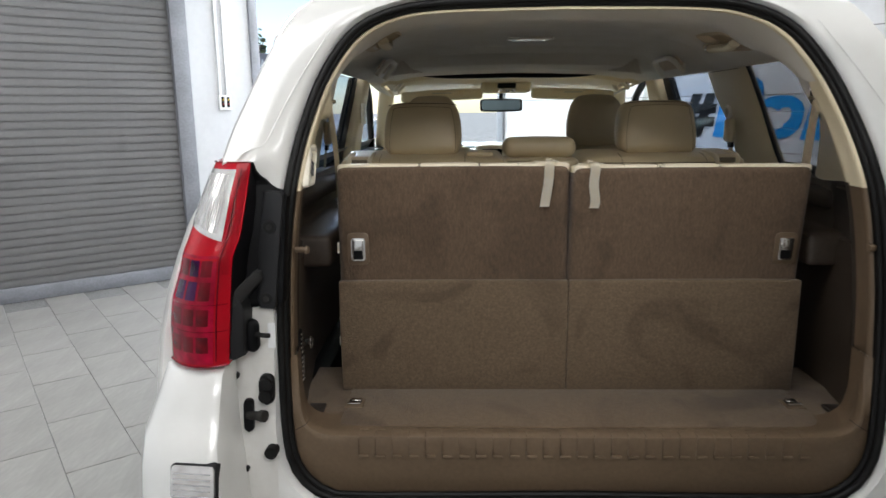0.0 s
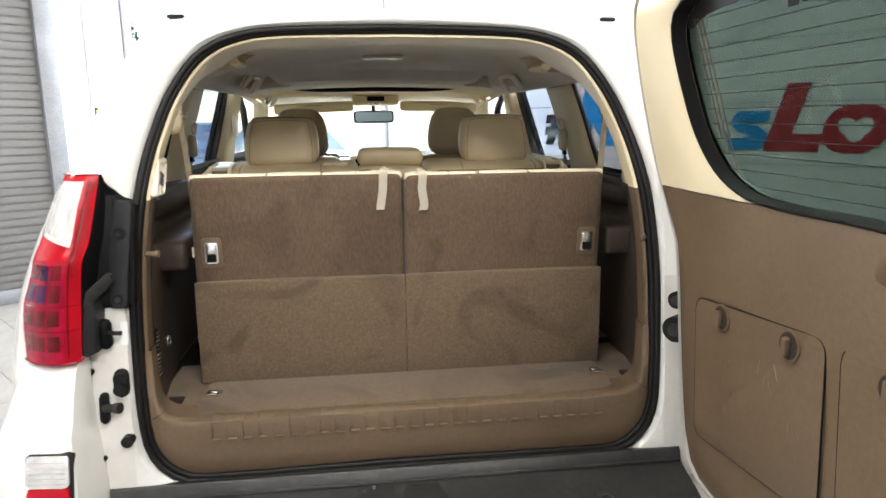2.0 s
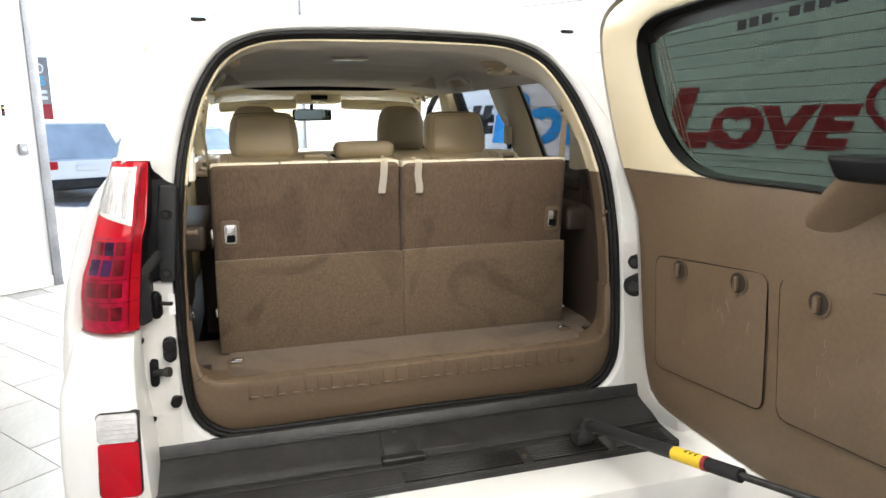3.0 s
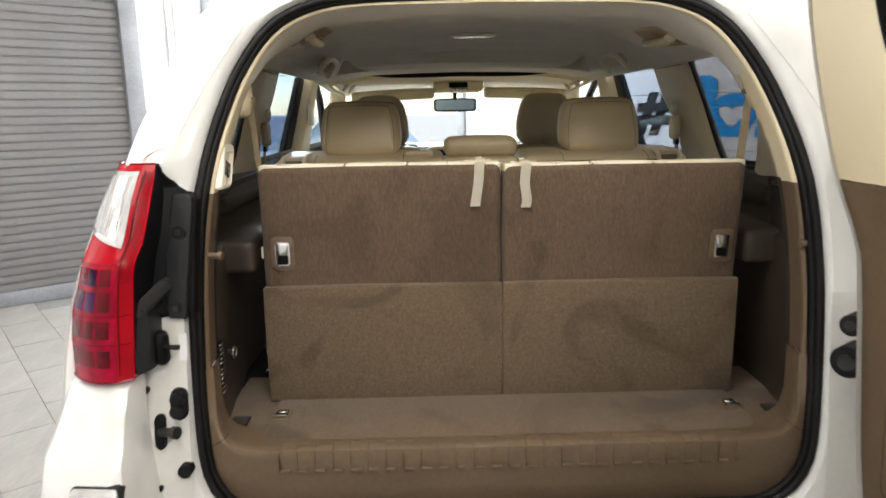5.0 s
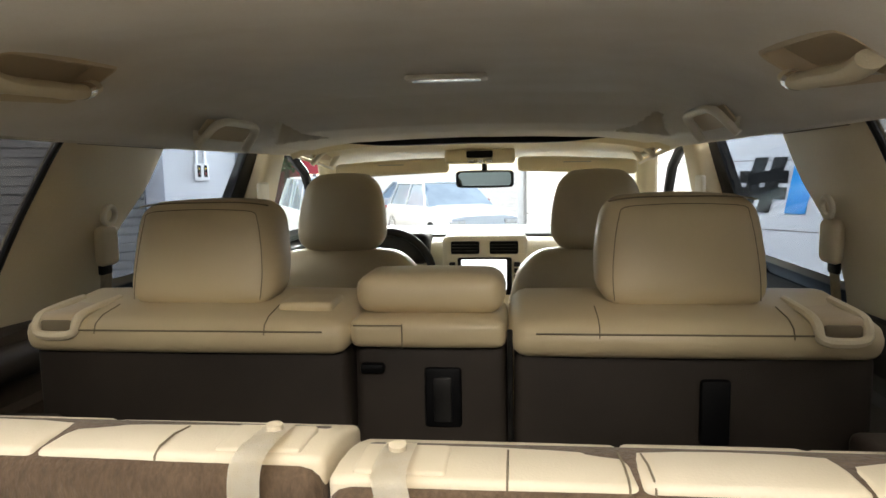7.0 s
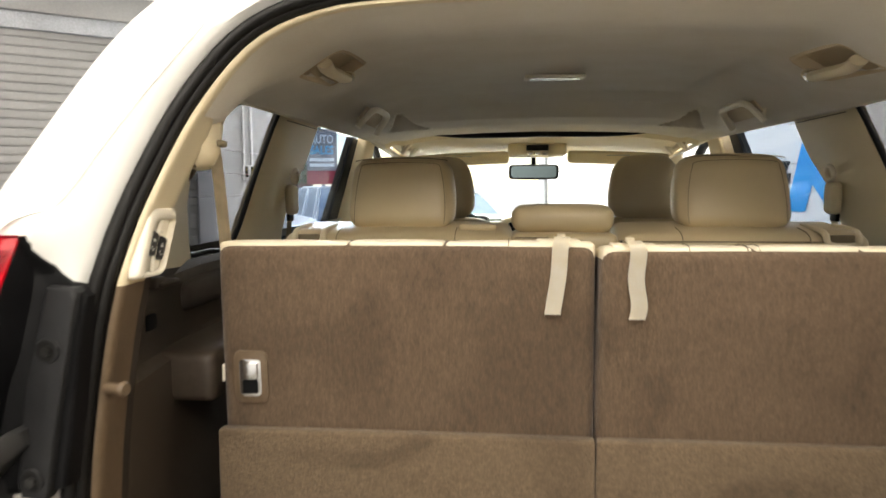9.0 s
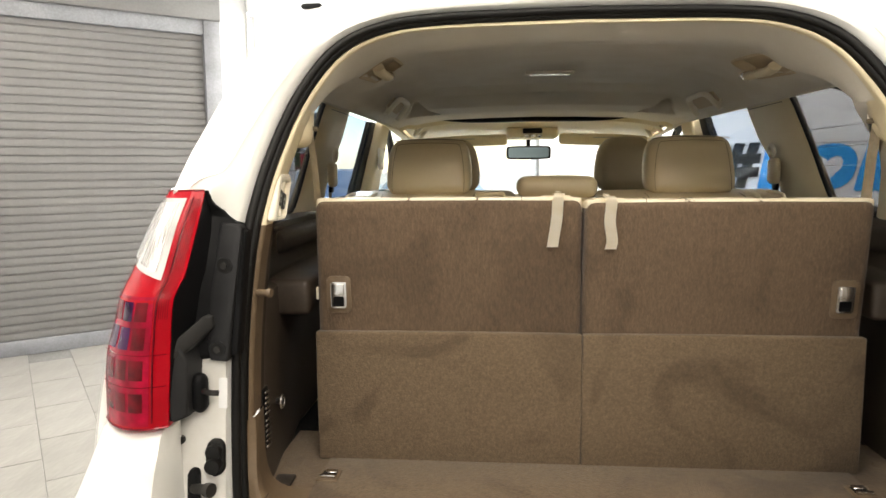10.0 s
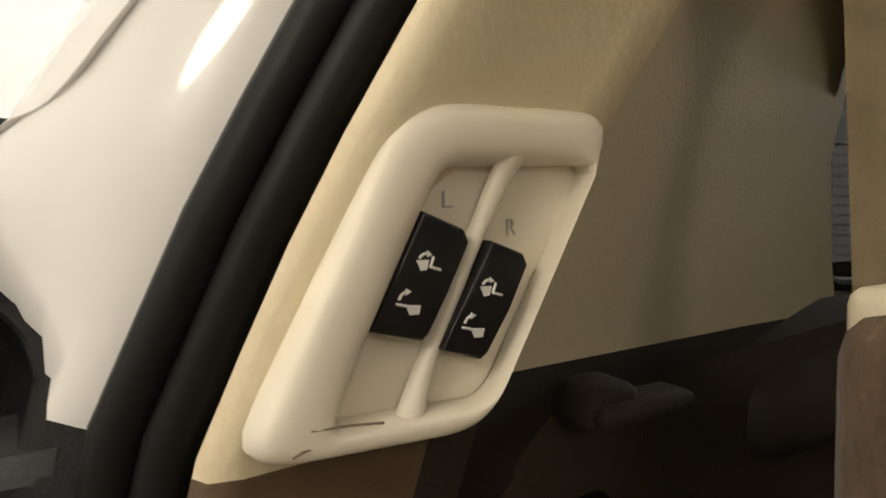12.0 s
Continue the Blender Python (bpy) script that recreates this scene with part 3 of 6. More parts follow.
# ---- the car: third row of seats, backs carpeted ----
for s, x0, x1 in ((-1, -0.535, -0.004), (1, 0.002, 0.530)):
    tip, low = (0.028, 0.004) if s > 0 else (0.010, 0.0)

    def tilt(v, tip=tip, low=low):
        """The seat backs lean out a little towards their tops."""
        t = max(0.0, (v.z - 1.172) / 0.265)
        return v + Vector((0, -tip * t, -low * t))

    seat = part("third_row_seat", cushion((x0, 0.612, 0.93), (x1, 0.70, 1.437), 0.016, 0.004, tilt), CARPET, car, "third-row seat back covered in brown carpet")
    flap = part("lower_flap", cushion((x0 - 0.002, 0.592, 0.902), (x1 + 0.002, 0.612, 1.172), 0.004, 0.002), CARPET_LOW, seat, "brown carpeted lower flap")
    for i in range(3):
        a, b = x0 + (x1 - x0) * (0, 0.356, 0.613)[i] + 0.001, x0 + (x1 - x0) * (0.356, 0.613, 1.0)[i] - 0.0002
        if s > 0:
            a, b = x0 + (x1 - x0) * (0, 0.365, 0.614)[i] + 0.001, x0 + (x1 - x0) * (0.365, 0.614, 1.0)[i] - 0.0002
        part("leather_roll", cushion((a, 0.622, 1.36), (b, 0.726, 1.4415 + 0.0010 * (i == 1)), 0.0055, 0.0015, lambda v: tilt(v + Vector((0, 0, -1.0 * max(0.0, v.y - 0.655) ** 1.5)))), LEATHER_PALE, seat, "pale beige leather seat top")
    for c in ((-0.121,) if s < 0 else (0.115, 0.188, 0.203)):
        part("leather_seam", sweep([tilt(Vector((c, y, z))) for y, z in ((0.6205, 1.432), (0.6225, 1.4395), (0.630, 1.4432), (0.650, 1.4440), (0.672, 1.4405))], 0.0008, 5), STITCH, seat)
    # release latch
    lx = s * 0.490
    bezel = part("latch_bezel", slab(round_rect(lx - 0.025, 1.208, lx + 0.025, 1.285, 0.010), lambda a, b, c: tilt(Vector((a, 0.6075 + c, b))), 0.010, 0.003), BROWN, seat)
    frame_bm = slab(round_rect(lx - 0.016, 1.219, lx + 0.016, 1.273, 0.004), lambda a, b, c: tilt(Vector((a, 0.605 + c, b))), 0.006, 0.002)
    latch = part("chrome_latch", frame_bm, CHROME, seat, "chrome release latch")
    part("latch_pocket", slab(round_rect(lx - 0.011, 1.223, lx + 0.011, 1.243, 0.003), lambda a, b, c: tilt(Vector((a, 0.6035 + c, b))), 0.004), BLACK, latch)
    part("latch_flap", box(tilt(Vector((lx - 0.012, 0.600, 1.244))), tilt(Vector((lx + 0.012, 0.606, 1.269))), 0.003, 2), CHROME, latch)
    # pull strap
    sx = -0.052 if s < 0 else 0.047
    path = spline([(sx - s * 0.004, 0.668, 1.446), (sx - s * 0.004, 0.640, 1.449), (sx - s * 0.003, 0.612, 1.448), (sx, 0.605, 1.435), (sx - 0.002, 0.604, 1.40), (sx - 0.007 if s < 0 else sx + 0.003, 0.602, 1.365), (sx - 0.010 if s < 0 else sx, 0.599, 1.346)], 6)
    rows = []
    for p in path:
        p = tilt(Vector(p))
        rows.append([p + Vector((-0.0108, 0, 0)), p + Vector((0.0108, 0, 0))])
    bm = grid(rows)
    bmesh.ops.solidify(bm, geom=list(bm.faces), thickness=0.0022)
    part("pull_strap", bm, STRAP, seat, "cream webbing pull strap")
    part("strap_button", rod(tilt(Vector((sx - s * 0.004, 0.652, 1.444))), tilt(Vector((sx - s * 0.004, 0.652, 1.4520))), 0.006, 14), LEATHER_PALE, seat)
    part("strap_plate", cushion((sx - 0.030, 0.628, 1.437), (sx + 0.030, 0.672, 1.4440), 0.003, 0.0, tilt), LEATHER_PALE, seat)
    # cream buckle strap beside the seat
    if s > 0:
        continue
    part("side_strap", box((s * 0.538, 0.625, 1.232), (s * 0.543, 0.640, 1.258), 0.002, 2), CREAM_SMOOTH, seat)
    part("hinge_cover", box((s * 0.540, 0.618, 1.006), (s * 0.545, 0.632, 1.028), 0.002, 2), CREAM_SMOOTH, seat)

# ---- the car: second row ----
for x0, x1, hr in ((-0.610, -0.122, (-0.485, -0.250)), (0.118, 0.598, (0.245, 0.478))):
    s = -1 if x1 < 0 else 1
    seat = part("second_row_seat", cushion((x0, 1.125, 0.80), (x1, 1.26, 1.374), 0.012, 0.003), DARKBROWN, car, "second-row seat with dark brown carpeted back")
    top = part("seat_top", cushion((x0 - 0.004, 1.105, 1.374), (x1 + 0.004, 1.30, 1.427), 0.022, 0.006, lambda v: v + Vector((0, 0, 0.10 * (v.y - 1.2)))), LEATHER, seat, "beige leather seat back top")
    seam = [(x0 + 0.03 + (x1 - x0 - 0.06) * k / 20, 1.1020, 1.4035) for k in range(21)]
    part("seam", sweep(seam, 0.0014, 5), STITCH, top)
    for e in (x0 + 0.115, x1 - 0.115):
        part("panel_seam", sweep([(e, 1.1010, 1.398), (e, 1.1060, 1.412), (e, 1.125, 1.4215), (e, 1.17, 1.4285)], 0.0009, 5), STITCH, top)

    def head_shape(v, hr=hr):
        c = (hr[0] + hr[1]) / 2
        t = (v.z - 1.427) / 0.155
        v = v.copy()
        v.x = c + (v.x - c) * (1 - 0.10 * t * t)
        v.y += 0.055 * t - 0.02 * t * t
        return v

    head = part("headrest", cushion((hr[0], 1.165, 1.427), (hr[1], 1.265, 1.582), 0.028, 0.008, head_shape, seg=4), LEATHER, seat, "beige leather headrest")
    c = (hr[0] + hr[1]) / 2
    half = (hr[1] - hr[0]) / 2
    piping = [Vector((c + half * 0.90 * k / 10, 1.208, 1.5835 - 0.006 * abs(k / 10) ** 4)) for k in range(-10, 11)]
    part("piping", sweep(piping, 0.0013, 5), STITCH, head)
    border = [(-0.86, 1.437), (-0.88, 1.47), (-0.87, 1.52), (-0.84, 1.556), (-0.78, 1.569), (-0.4, 1.5725), (0.0, 1.5735), (0.4, 1.5725), (0.78, 1.569), (0.84, 1.556), (0.87, 1.52), (0.88, 1.47), (0.86, 1.437)]
    part("border_seam", sweep([head_shape(Vector((c + half * u, 1.1635 - 0.0065 * (1 - u * u) * (1 - ((z - 1.505) / 0.078) ** 2), z))) for u, z in spline(border, 3)], 0.0007, 5), STITCH, head)
    for k in (-0.055, 0.055):
        part("headrest_post", rod((c + k, 1.21, 1.405), (c + k, 1.215, 1.44), 0.011, 12), LEATHER, head)
    # folding handle at the outer end
    e = x0 + 0.055 if s < 0 else x1 - 0.055
    handle = part("release_handle", cushion((e - 0.030, 1.104, 1.390), (e + 0.030, 1.220, 1.4275), 0.010, 0.0), SHADE_TAN, seat, "folding handle in a cream loop, its hollow toned tan for shade")
    loop_path = [(e - 0.032, 1.215, 1.429), (e - 0.032, 1.130, 1.425), (e - 0.031, 1.106, 1.416), (e - 0.027, 1.100, 1.399), (e, 1.0990, 1.395), (e + 0.027, 1.100, 1.399), (e + 0.031, 1.106, 1.416), (e + 0.032, 1.130, 1.425), (e + 0.032, 1.215, 1.429)]
    part("handle_loop", sweep(spline(loop_path, 4), 0.0068, 8), CREAM, handle, "cream handle loop")
    # raised dark block: the open slot's shade, put on as colour
    part("slot_shade", box((e - 0.024, 1.1005, 1.402), (e + 0.024, 1.125, 1.418), 0.004, 2), STITCH, handle)
    if s < 0:
        part("belt_cap", cushion((-0.232, 1.15, 1.421), (-0.150, 1.225, 1.436), 0.006), LEATHER, seat)
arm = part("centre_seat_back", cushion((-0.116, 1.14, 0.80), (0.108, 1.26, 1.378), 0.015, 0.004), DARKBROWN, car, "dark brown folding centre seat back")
part("centre_pad", cushion((-0.118, 1.12, 1.375), (0.106, 1.28, 1.4175), 0.013, 0.003), LEATHER, arm, "beige leather centre pad")
part("pad_seam", sweep([(-0.04, 1.1165, 1.378), (-0.04, 1.1165, 1.412)], 0.001, 5), STITCH, arm)
part("pad_seam_across", sweep([(-0.11, 1.1165, 1.410), (-0.04, 1.1165, 1.410)], 0.001, 5), STITCH, arm)
part("centre_headrest", cushion((-0.114, 1.150, 1.4180), (0.102, 1.262, 1.476), 0.022, 0.004, seg=4), LEATHER, arm, "low beige leather centre headrest")
part("latch_plate", box((-0.012, 1.130, 1.255), (0.042, 1.142, 1.345), 0.006, 2), BLACK, arm)
part("latch_hole", box((0.002, 1.126, 1.265), (0.028, 1.134, 1.332), 0.003, 2), STEEL, arm)
part("strap_loop", box((-0.105, 1.126, 1.336), (-0.070, 1.142, 1.350), 0.004, 2), BLACK, arm)
part("child_anchor", box((0.37, 1.112, 1.245), (0.41, 1.126, 1.338), 0.006, 2), BLACK, car)
part("seat_rail", rod((0.112, 1.17, 1.02), (0.112, 1.115, 1.405), 0.004, 8), STEEL, car)

# ---- the car: front row ----
for x in (-0.375, 0.345):
    seat = part("front_seat", cushion((x - 0.25, 2.0, 0.75), (x + 0.25, 2.14, 1.40), 0.06, 0.015, lambda v, x=x: Vector((x + (v.x - x) * (1 - 0.22 * max(0, (v.z - 1.15) / 0.25) ** 2), v.y + 0.05 * (1.4 - v.z), v.z)), seg=5), LEATHER, car, "beige leather front seat back")
    def front_head(v, x=x):
        t = (v.z - 1.41) / 0.20
        return Vector((x + (v.x - x) * (1 - 0.22 * t * t), v.y + 0.04 * t, v.z))
    part("headrest", cushion((x - 0.122, 2.01, 1.412), (x + 0.122, 2.12, 1.617), 0.04, 0.01, front_head, seg=5), LEATHER, seat, "beige leather front headrest")
    for k in (-0.06, 0.06):
        part("headrest_post", rod((x + k, 2.06, 1.37), (x + k, 2.06, 1.43), 0.007, 10), CHROME, seat)

# ---- the car: headliner, pillars, windows ----
LINER_N = 64
TRAYS = ((0.458, 0.985, 0.22),)


def liner_row(y):
    """The lining across the car: a raised middle that steps down towards the front, steep shoulders, and a slope out to the windows."""
    top = float(np.interp(y, (0.60, 0.66, 0.75, 0.95, 1.25, 1.6, 1.75, 1.86, 1.97, 2.1, 2.40), (1.742, 1.752, 1.768, 1.792, 1.806, 1.808, 1.803, 1.785, 1.748, 1.737, 1.735)))
    edge = float(np.interp(y, (0.60, 0.70, 0.85, 1.0, 2.4), (1.60, 1.64, 1.672, 1.69, 1.69)))
    wide = float(np.interp(y, (0.60, 0.75, 1.0, 2.4), (0.545, 0.60, 0.645, 0.62)))
    xs = (0.0, 0.20, 0.37, 0.42, 0.485, 0.57, wide)
    zs = (top, top - 0.004, top - 0.014, top - 0.024, edge + 0.036, edge + 0.014, edge)
    far = (0.0, 0.20, 0.40, 0.47, 0.52, 0.545, 0.575, wide)
    fzs = (top, top - 0.003, top - 0.010, min(top - 0.018, 1.775), min(top - 0.026, 1.757), min(top - 0.034, 1.738), 1.708, edge)
    mix = min(1.0, max(0.0, (y - 1.12) / 0.25))
    pts = []
    for k in range(-LINER_N, LINER_N + 1):
        x = wide * k / LINER_N
        near_z = sum(float(np.interp(abs(x) + d, xs, zs)) for d in (-0.03, -0.02, -0.01, 0.0, 0.01, 0.02, 0.03)) / 7
        far_z = sum(float(np.interp(abs(x) + d, far, fzs)) for d in (-0.014, -0.007, 0.0, 0.007, 0.014)) / 5
        pts.append((CX + x, y, near_z + (far_z - near_z) * mix + pocket(abs(x), y)))
    return pts


def pocket(x, y):
    """A three-cornered hollow at the front of each shoulder."""
    (ax, ay), (bx, by), (cx, cy) = (0.475, 1.87), (0.400, 2.11), (0.540, 2.06)
    d = (by - cy) * (ax - cx) + (cx - bx) * (ay - cy)
    u, v = ((by - cy) * (x - cx) + (cx - bx) * (y - cy)) / d, ((cy - ay) * (x - cx) + (ax - cx) * (y - cy)) / d
    w = 1 - u - v
    return 0.055 * min(1.0, max(0.0, 12 * min(u, v, w)))


liner_top = [a for a in np.linspace(-math.pi, math.pi, 1441) if ring(a, -0.026, 0).z > 1.615]
liner_half = min(abs(a) for a in liner_top)


def liner_blend(y):
    """From the garnish's lip to the roof's own section."""
    t = min(1, max(0, (y - 0.60) / 0.30))
    t = t * t * (3 - 2 * t)
    out = []
    for k, p in enumerate(liner_row(y)):
        u = (k - LINER_N) / LINER_N
        a = math.copysign(math.pi - abs(u) * (math.pi - liner_half), u) if u else math.pi
        first = ring(a, -0.025, 0.066)
        if not u:
            first.x = CX
        out.append(Vector((first.x, first.y + (y - 0.60), first.z)).lerp(Vector(p), t) if t < 1 else Vector(p))
    return out


bm = grid([liner_blend(y) for y in np.linspace(0.60, 2.40, 181)])
holes = [f for f in bm.faces for c in (f.calc_center_median(),) for x, y, l in TRAYS if abs(abs(c.x) - x + 0.002) < 0.033 and abs(c.y - y) < l * 0.46]
bmesh.ops.delete(bm, geom=holes, context="FACES")
part("headliner", bm, LINER, car, "grey-beige fabric headliner")
part("roof_skin", grid([[(CX + x, y, z + 0.05 - 0.02 * (y > 2.2) * (y - 2.2)) for x, y, z in [(p[0] * 1.02, p[1], max(p[2], 1.72)) for p in liner_row(y)]] for y in np.linspace(0.66, 2.40, 12)]), WHITE, car)
# sunroof edge and the front of the headliner
lip = [p for p in liner_blend(2.40) if abs(p.x - CX) < 0.42]
part("sunroof_edge", grid([[p + Vector((0, dy, 0.001 - dz * max(0.05, 1 - (abs(p.x - CX) / 0.42) ** 4))) for p in lip] for dy, dz in ((-0.010, 0.0), (-0.012, 0.020), (0.004, 0.022))]), BLACK, car, "dark sunroof edge")
front = grid([[p + Vector((0, dy, -dz)) for p in liner_blend(2.40)] for dy, dz in ((-0.004, 0.0), (0.02, 0.016))] + [[(CX + 0.6 * math.copysign(abs(k / LINER_N) ** 0.85, k), y, z - 0.030 * abs(k / LINER_N) ** 6) for k in range(-LINER_N, LINER_N + 1)] for y, z in ((2.46, 1.716), (2.6, 1.704), (2.8, 1.688), (2.95, 1.676), (3.0, 1.678), (3.0, 1.80))])
part("front_headliner", front, CREAM, car, "cream front roof lining")
part("roof_over_front", box((-0.6, 2.35, 1.80), (0.58, 3.0, 1.84), 0.02, 2), WHITE, car)
dome = part("dome_lamp", cushion((-0.085, 1.462, 1.796), (0.07, 1.51, 1.806), 0.004), CREAM_SMOOTH, car, "slim clear roof lamp")
part("lamp_lens", slab(round_rect(-0.072, 1.468, 0.058, 1.503, 0.012), lambda a, b, c: Vector((a, b, 1.7945 + c)), 0.004, 0.001), CHROME, dome)
for s in (-1, 1):
    # coat handles in the rear, grab handles over the doors: trays let into the lining, with a bar across
    for x, y, l in TRAYS:
        def on_liner(a, b, c, s=s):
            row = liner_row(b)
            return Vector((s * a, b, float(np.interp(s * a, [p[0] for p in row], [p[2] for p in row])) + c))

        def edge(grow, c, x=x, y=y, l=l, f=on_liner):
            return [f(a, b, c) for a, b in round_rect(x - 0.036 - grow, y - l * 0.48 - grow, x + 0.036 + grow, y + l * 0.48 + grow, 0.012 + grow, 4)]

        bm = grid([edge(0.006, 0.002), edge(0.004, -0.002), edge(0.001, -0.002), edge(-0.001, 0.0), edge(-0.006, 0.022)], closed=True)
        bm.faces.new([bm.verts.new(p) for p in edge(-0.006, 0.022)])
        # the tray's darker tan stands in for the shade inside it
        tray = part("grab_handle", bm, SHADE_TAN, car, "folding roof handle in a tray toned tan for shade")
        pts = [on_liner(x - 0.004 + 0.003 * q, y + l * 0.46 * q, -0.006 - 0.012 * (1 - q**4)) for q in np.linspace(-1, 1, 15)]
        bar = part("handle_bar", sweep(pts, 0.015, 12, flat=0.7), CREAM, tray)
        part("bar_end", sweep(pts[-3:-1], 0.0160, 12, flat=0.72), CHROME, bar)
    # folded grab handles over the doors: a loop lying on the shoulder, with a pad behind it toned for shade
    for y0, y1, hi_x, hi_z, lo_x, lo_z in ((1.565, 1.825, 0.520, 1.748, 0.556, 1.704), (2.42, 2.66, 0.535, 1.716, 0.572, 1.672)):
        hi_p, lo_p = Vector((s * hi_x, 0, hi_z)), Vector((s * lo_x, 0, lo_z))
        away = Vector((-s * (hi_z - lo_z), 0, -(lo_x - hi_x))).normalized()

        def on_shoulder(a, b, c, hi_p=hi_p, lo_p=lo_p, away=away):
            return lo_p.lerp(hi_p, b) + Vector((0, a, 0)) + away * c

        grip = part("grab_handle", slab(round_rect(y0 + 0.006, 0.08, y1 - 0.006, 0.92, 0.02), lambda a, b, c, f=on_shoulder: f(a, b, 0.002 - c), 0.004, 0.001), SHADE_TAN, car, "cream folding roof handle over the door")
        loop_pts = [on_shoulder(a, b, 0.015) for a, b in ((y0, -0.15), (y0 + 0.010, 0.35), (y0 + 0.022, 0.82), (y0 + 0.055, 1.05), ((y0 + y1) / 2, 1.08), (y1 - 0.055, 1.05), (y1 - 0.022, 0.82), (y1 - 0.010, 0.35), (y1, -0.15))]
        part("handle_loop", sweep(spline(loop_pts, 5), 0.0115, 10, flat=0.75), CREAM_SMOOTH, grip, "glossy cream handle loop")
        for e in (y0, y1):
            part("handle_foot", cushion(tuple(on_shoulder(e - 0.016, 0.0, 0.012)), tuple(on_shoulder(e + 0.016, 0.32, -0.004)), 0.004), CREAM_SMOOTH, grip)
    side_trim = []
    for y in np.linspace(0.98, 2.95, 30):
        row = liner_blend(min(y, 2.40))
        e = row[-1] if s > 0 else row[0]
        drop = max(0.0, y - 2.40)
        side_trim.append([(e.x, y, e.z + 0.004 - 0.09 * drop), (e.x + s * 0.006, y, e.z - 0.004 - 0.09 * drop), (CX + s * 0.700, y, 1.712 - 0.07 * drop), (CX + s * 0.716, y, 1.735 - 0.07 * drop), (CX + s * 0.70, y, 1.80 - 0.05 * drop)])
    part("roof_side_trim", grid(side_trim), LINER, car, "grey-beige lining over the side windows")
    visor = part("sun_visor", cushion((s * 0.345 - 0.215, 2.69, 1.622), (s * 0.345 + 0.215, 2.75, 1.676), 0.014, 0.002, lambda v, s=s: v + Vector((0, 0, -0.018 * abs((v.x) / 0.55) ** 2))), CREAM, car, "cream sun visor")
    part("visor_label", box((s * 0.345 - 0.05, 2.687, 1.650), (s * 0.345 + 0.05, 2.692, 1.654), 0.0008, 1), GREYPRINT, visor)

    def wall_x(z, s=s):
        return CX + s * float(np.interp(z, (0.9, 1.40, 1.72), (0.78, 0.735, 0.690)))

    def onside(a, b, c, s=s, wall_x=wall_x):
        return Vector((wall_x(b) + s * c, a, b))

    # C pillar
    rows = []
    for z in np.linspace(1.33, 1.735, 18):
        a = float(np.interp(z, (1.33, 1.40, 1.56, 1.715, 1.735), (1.13, 1.17, 1.275, 1.378, 1.392)))
        b = float(np.interp(z, (1.33, 1.40, 1.50, 1.60, 1.705, 1.735), (1.53, 1.535, 1.575, 1.69, 1.765, 1.78)))
        rows.append([onside(a + (b - a) * u, z, 0.022 - 0.034 * min(1, 5 * u) ** 0.6 * (1 - max(0, (u - 0.45) / 0.55) ** 2) ** 0.5 * (1 - 0.5 * u)) for u in (0, 0.02, 0.06, 0.12, 0.2, 0.35, 0.5, 0.65, 0.8, 0.9, 0.96, 1.0)])
    bm = grid(rows)
    c_pillar = part("c_pillar_trim", bm, CREAM, car, "cream grained pillar trim between the windows")
    part("pillar_seam", sweep([onside(1.385 + 0.025 * k, 1.690, -0.014) for k in range(14)], 0.0012, 5), STITCH, c_pillar)
    # belt turning loop on the pillar
    loop = part("belt_loop", cushion(tuple(onside(1.465, 1.445, -0.030)), tuple(onside(1.525, 1.525, 0.006)), 0.017, 0.002, seg=4), CREAM, car, "cream rounded belt guide")
    part("guide_ring", sweep([onside(1.495 + 0.020 * math.cos(t), 1.548 + 0.018 * math.sin(t), -0.014) for t in np.linspace(0, math.tau, 15)[:-1]], 0.006, 8, closed=True, up=(1, 0, 0)), CREAM_SMOOTH, loop)
    part("guide_buckle", box(tuple(onside(1.475, 1.425, -0.020)), tuple(onside(1.512, 1.447, -0.006)), 0.004, 2), BLACK, loop)
    web = grid([[onside(1.485, z, -0.008), onside(1.525, z, -0.008)] for z in (1.25, 1.35, 1.46)])
    bmesh.ops.solidify(web, geom=list(web.faces), thickness=0.002)
    part("belt_webbing", web, BELT, loop)
    # B and A pillars
    part("b_pillar_trim", slab([(2.22, 0.9), (2.24, 1.40), (2.42, 1.72), (2.58, 1.72), (2.42, 1.40), (2.36, 0.9)], onside, 0.06, 0.02, seg=4), CREAM, car, "cream centre pillar trim")
    part("b_pillar_door_frame", slab([(2.02, 1.30), (2.34, 1.72), (2.43, 1.72), (2.16, 1.30)], lambda a, b, c, s=s, w=wall_x: Vector((w(b) + s * (0.045 + c), a, b)), 0.03, 0.004), BLACK, car, "black rear door window frame")
    part("front_belt_guide", cushion(tuple(onside(2.30, 1.50, -0.03)), tuple(onside(2.38, 1.60, 0.0)), 0.014), CREAM_SMOOTH, car)
    part("a_pillar_trim", sweep([onside(2.92, 1.70, -0.05), onside(3.15, 1.50, -0.03), onside(3.42, 1.24, -0.01)], 0.045, 10, flat=0.7), CREAM, car, "cream windscreen pillar trim")
    part("front_window_frame", sweep([onside(2.55, 1.72, 0.05), onside(2.75, 1.70, 0.045), onside(2.95, 1.63, 0.05), onside(3.3, 1.34, 0.05)], 0.02, 8), BLACK, car)
    # door tops and outer skin
    part("door_trim", cushion((wall_x(1.3) - s * 0.03, 1.40, 0.70), (wall_x(1.3) + s * 0.06, 3.3, 1.335), 0.02), LEATHER, car, "beige door inner panel")
    part("door_cap", box((wall_x(1.3) - s * 0.03, 1.42, 1.325), (wall_x(1.3) + s * 0.065, 3.3, 1.345), 0.008), BLACK, car)
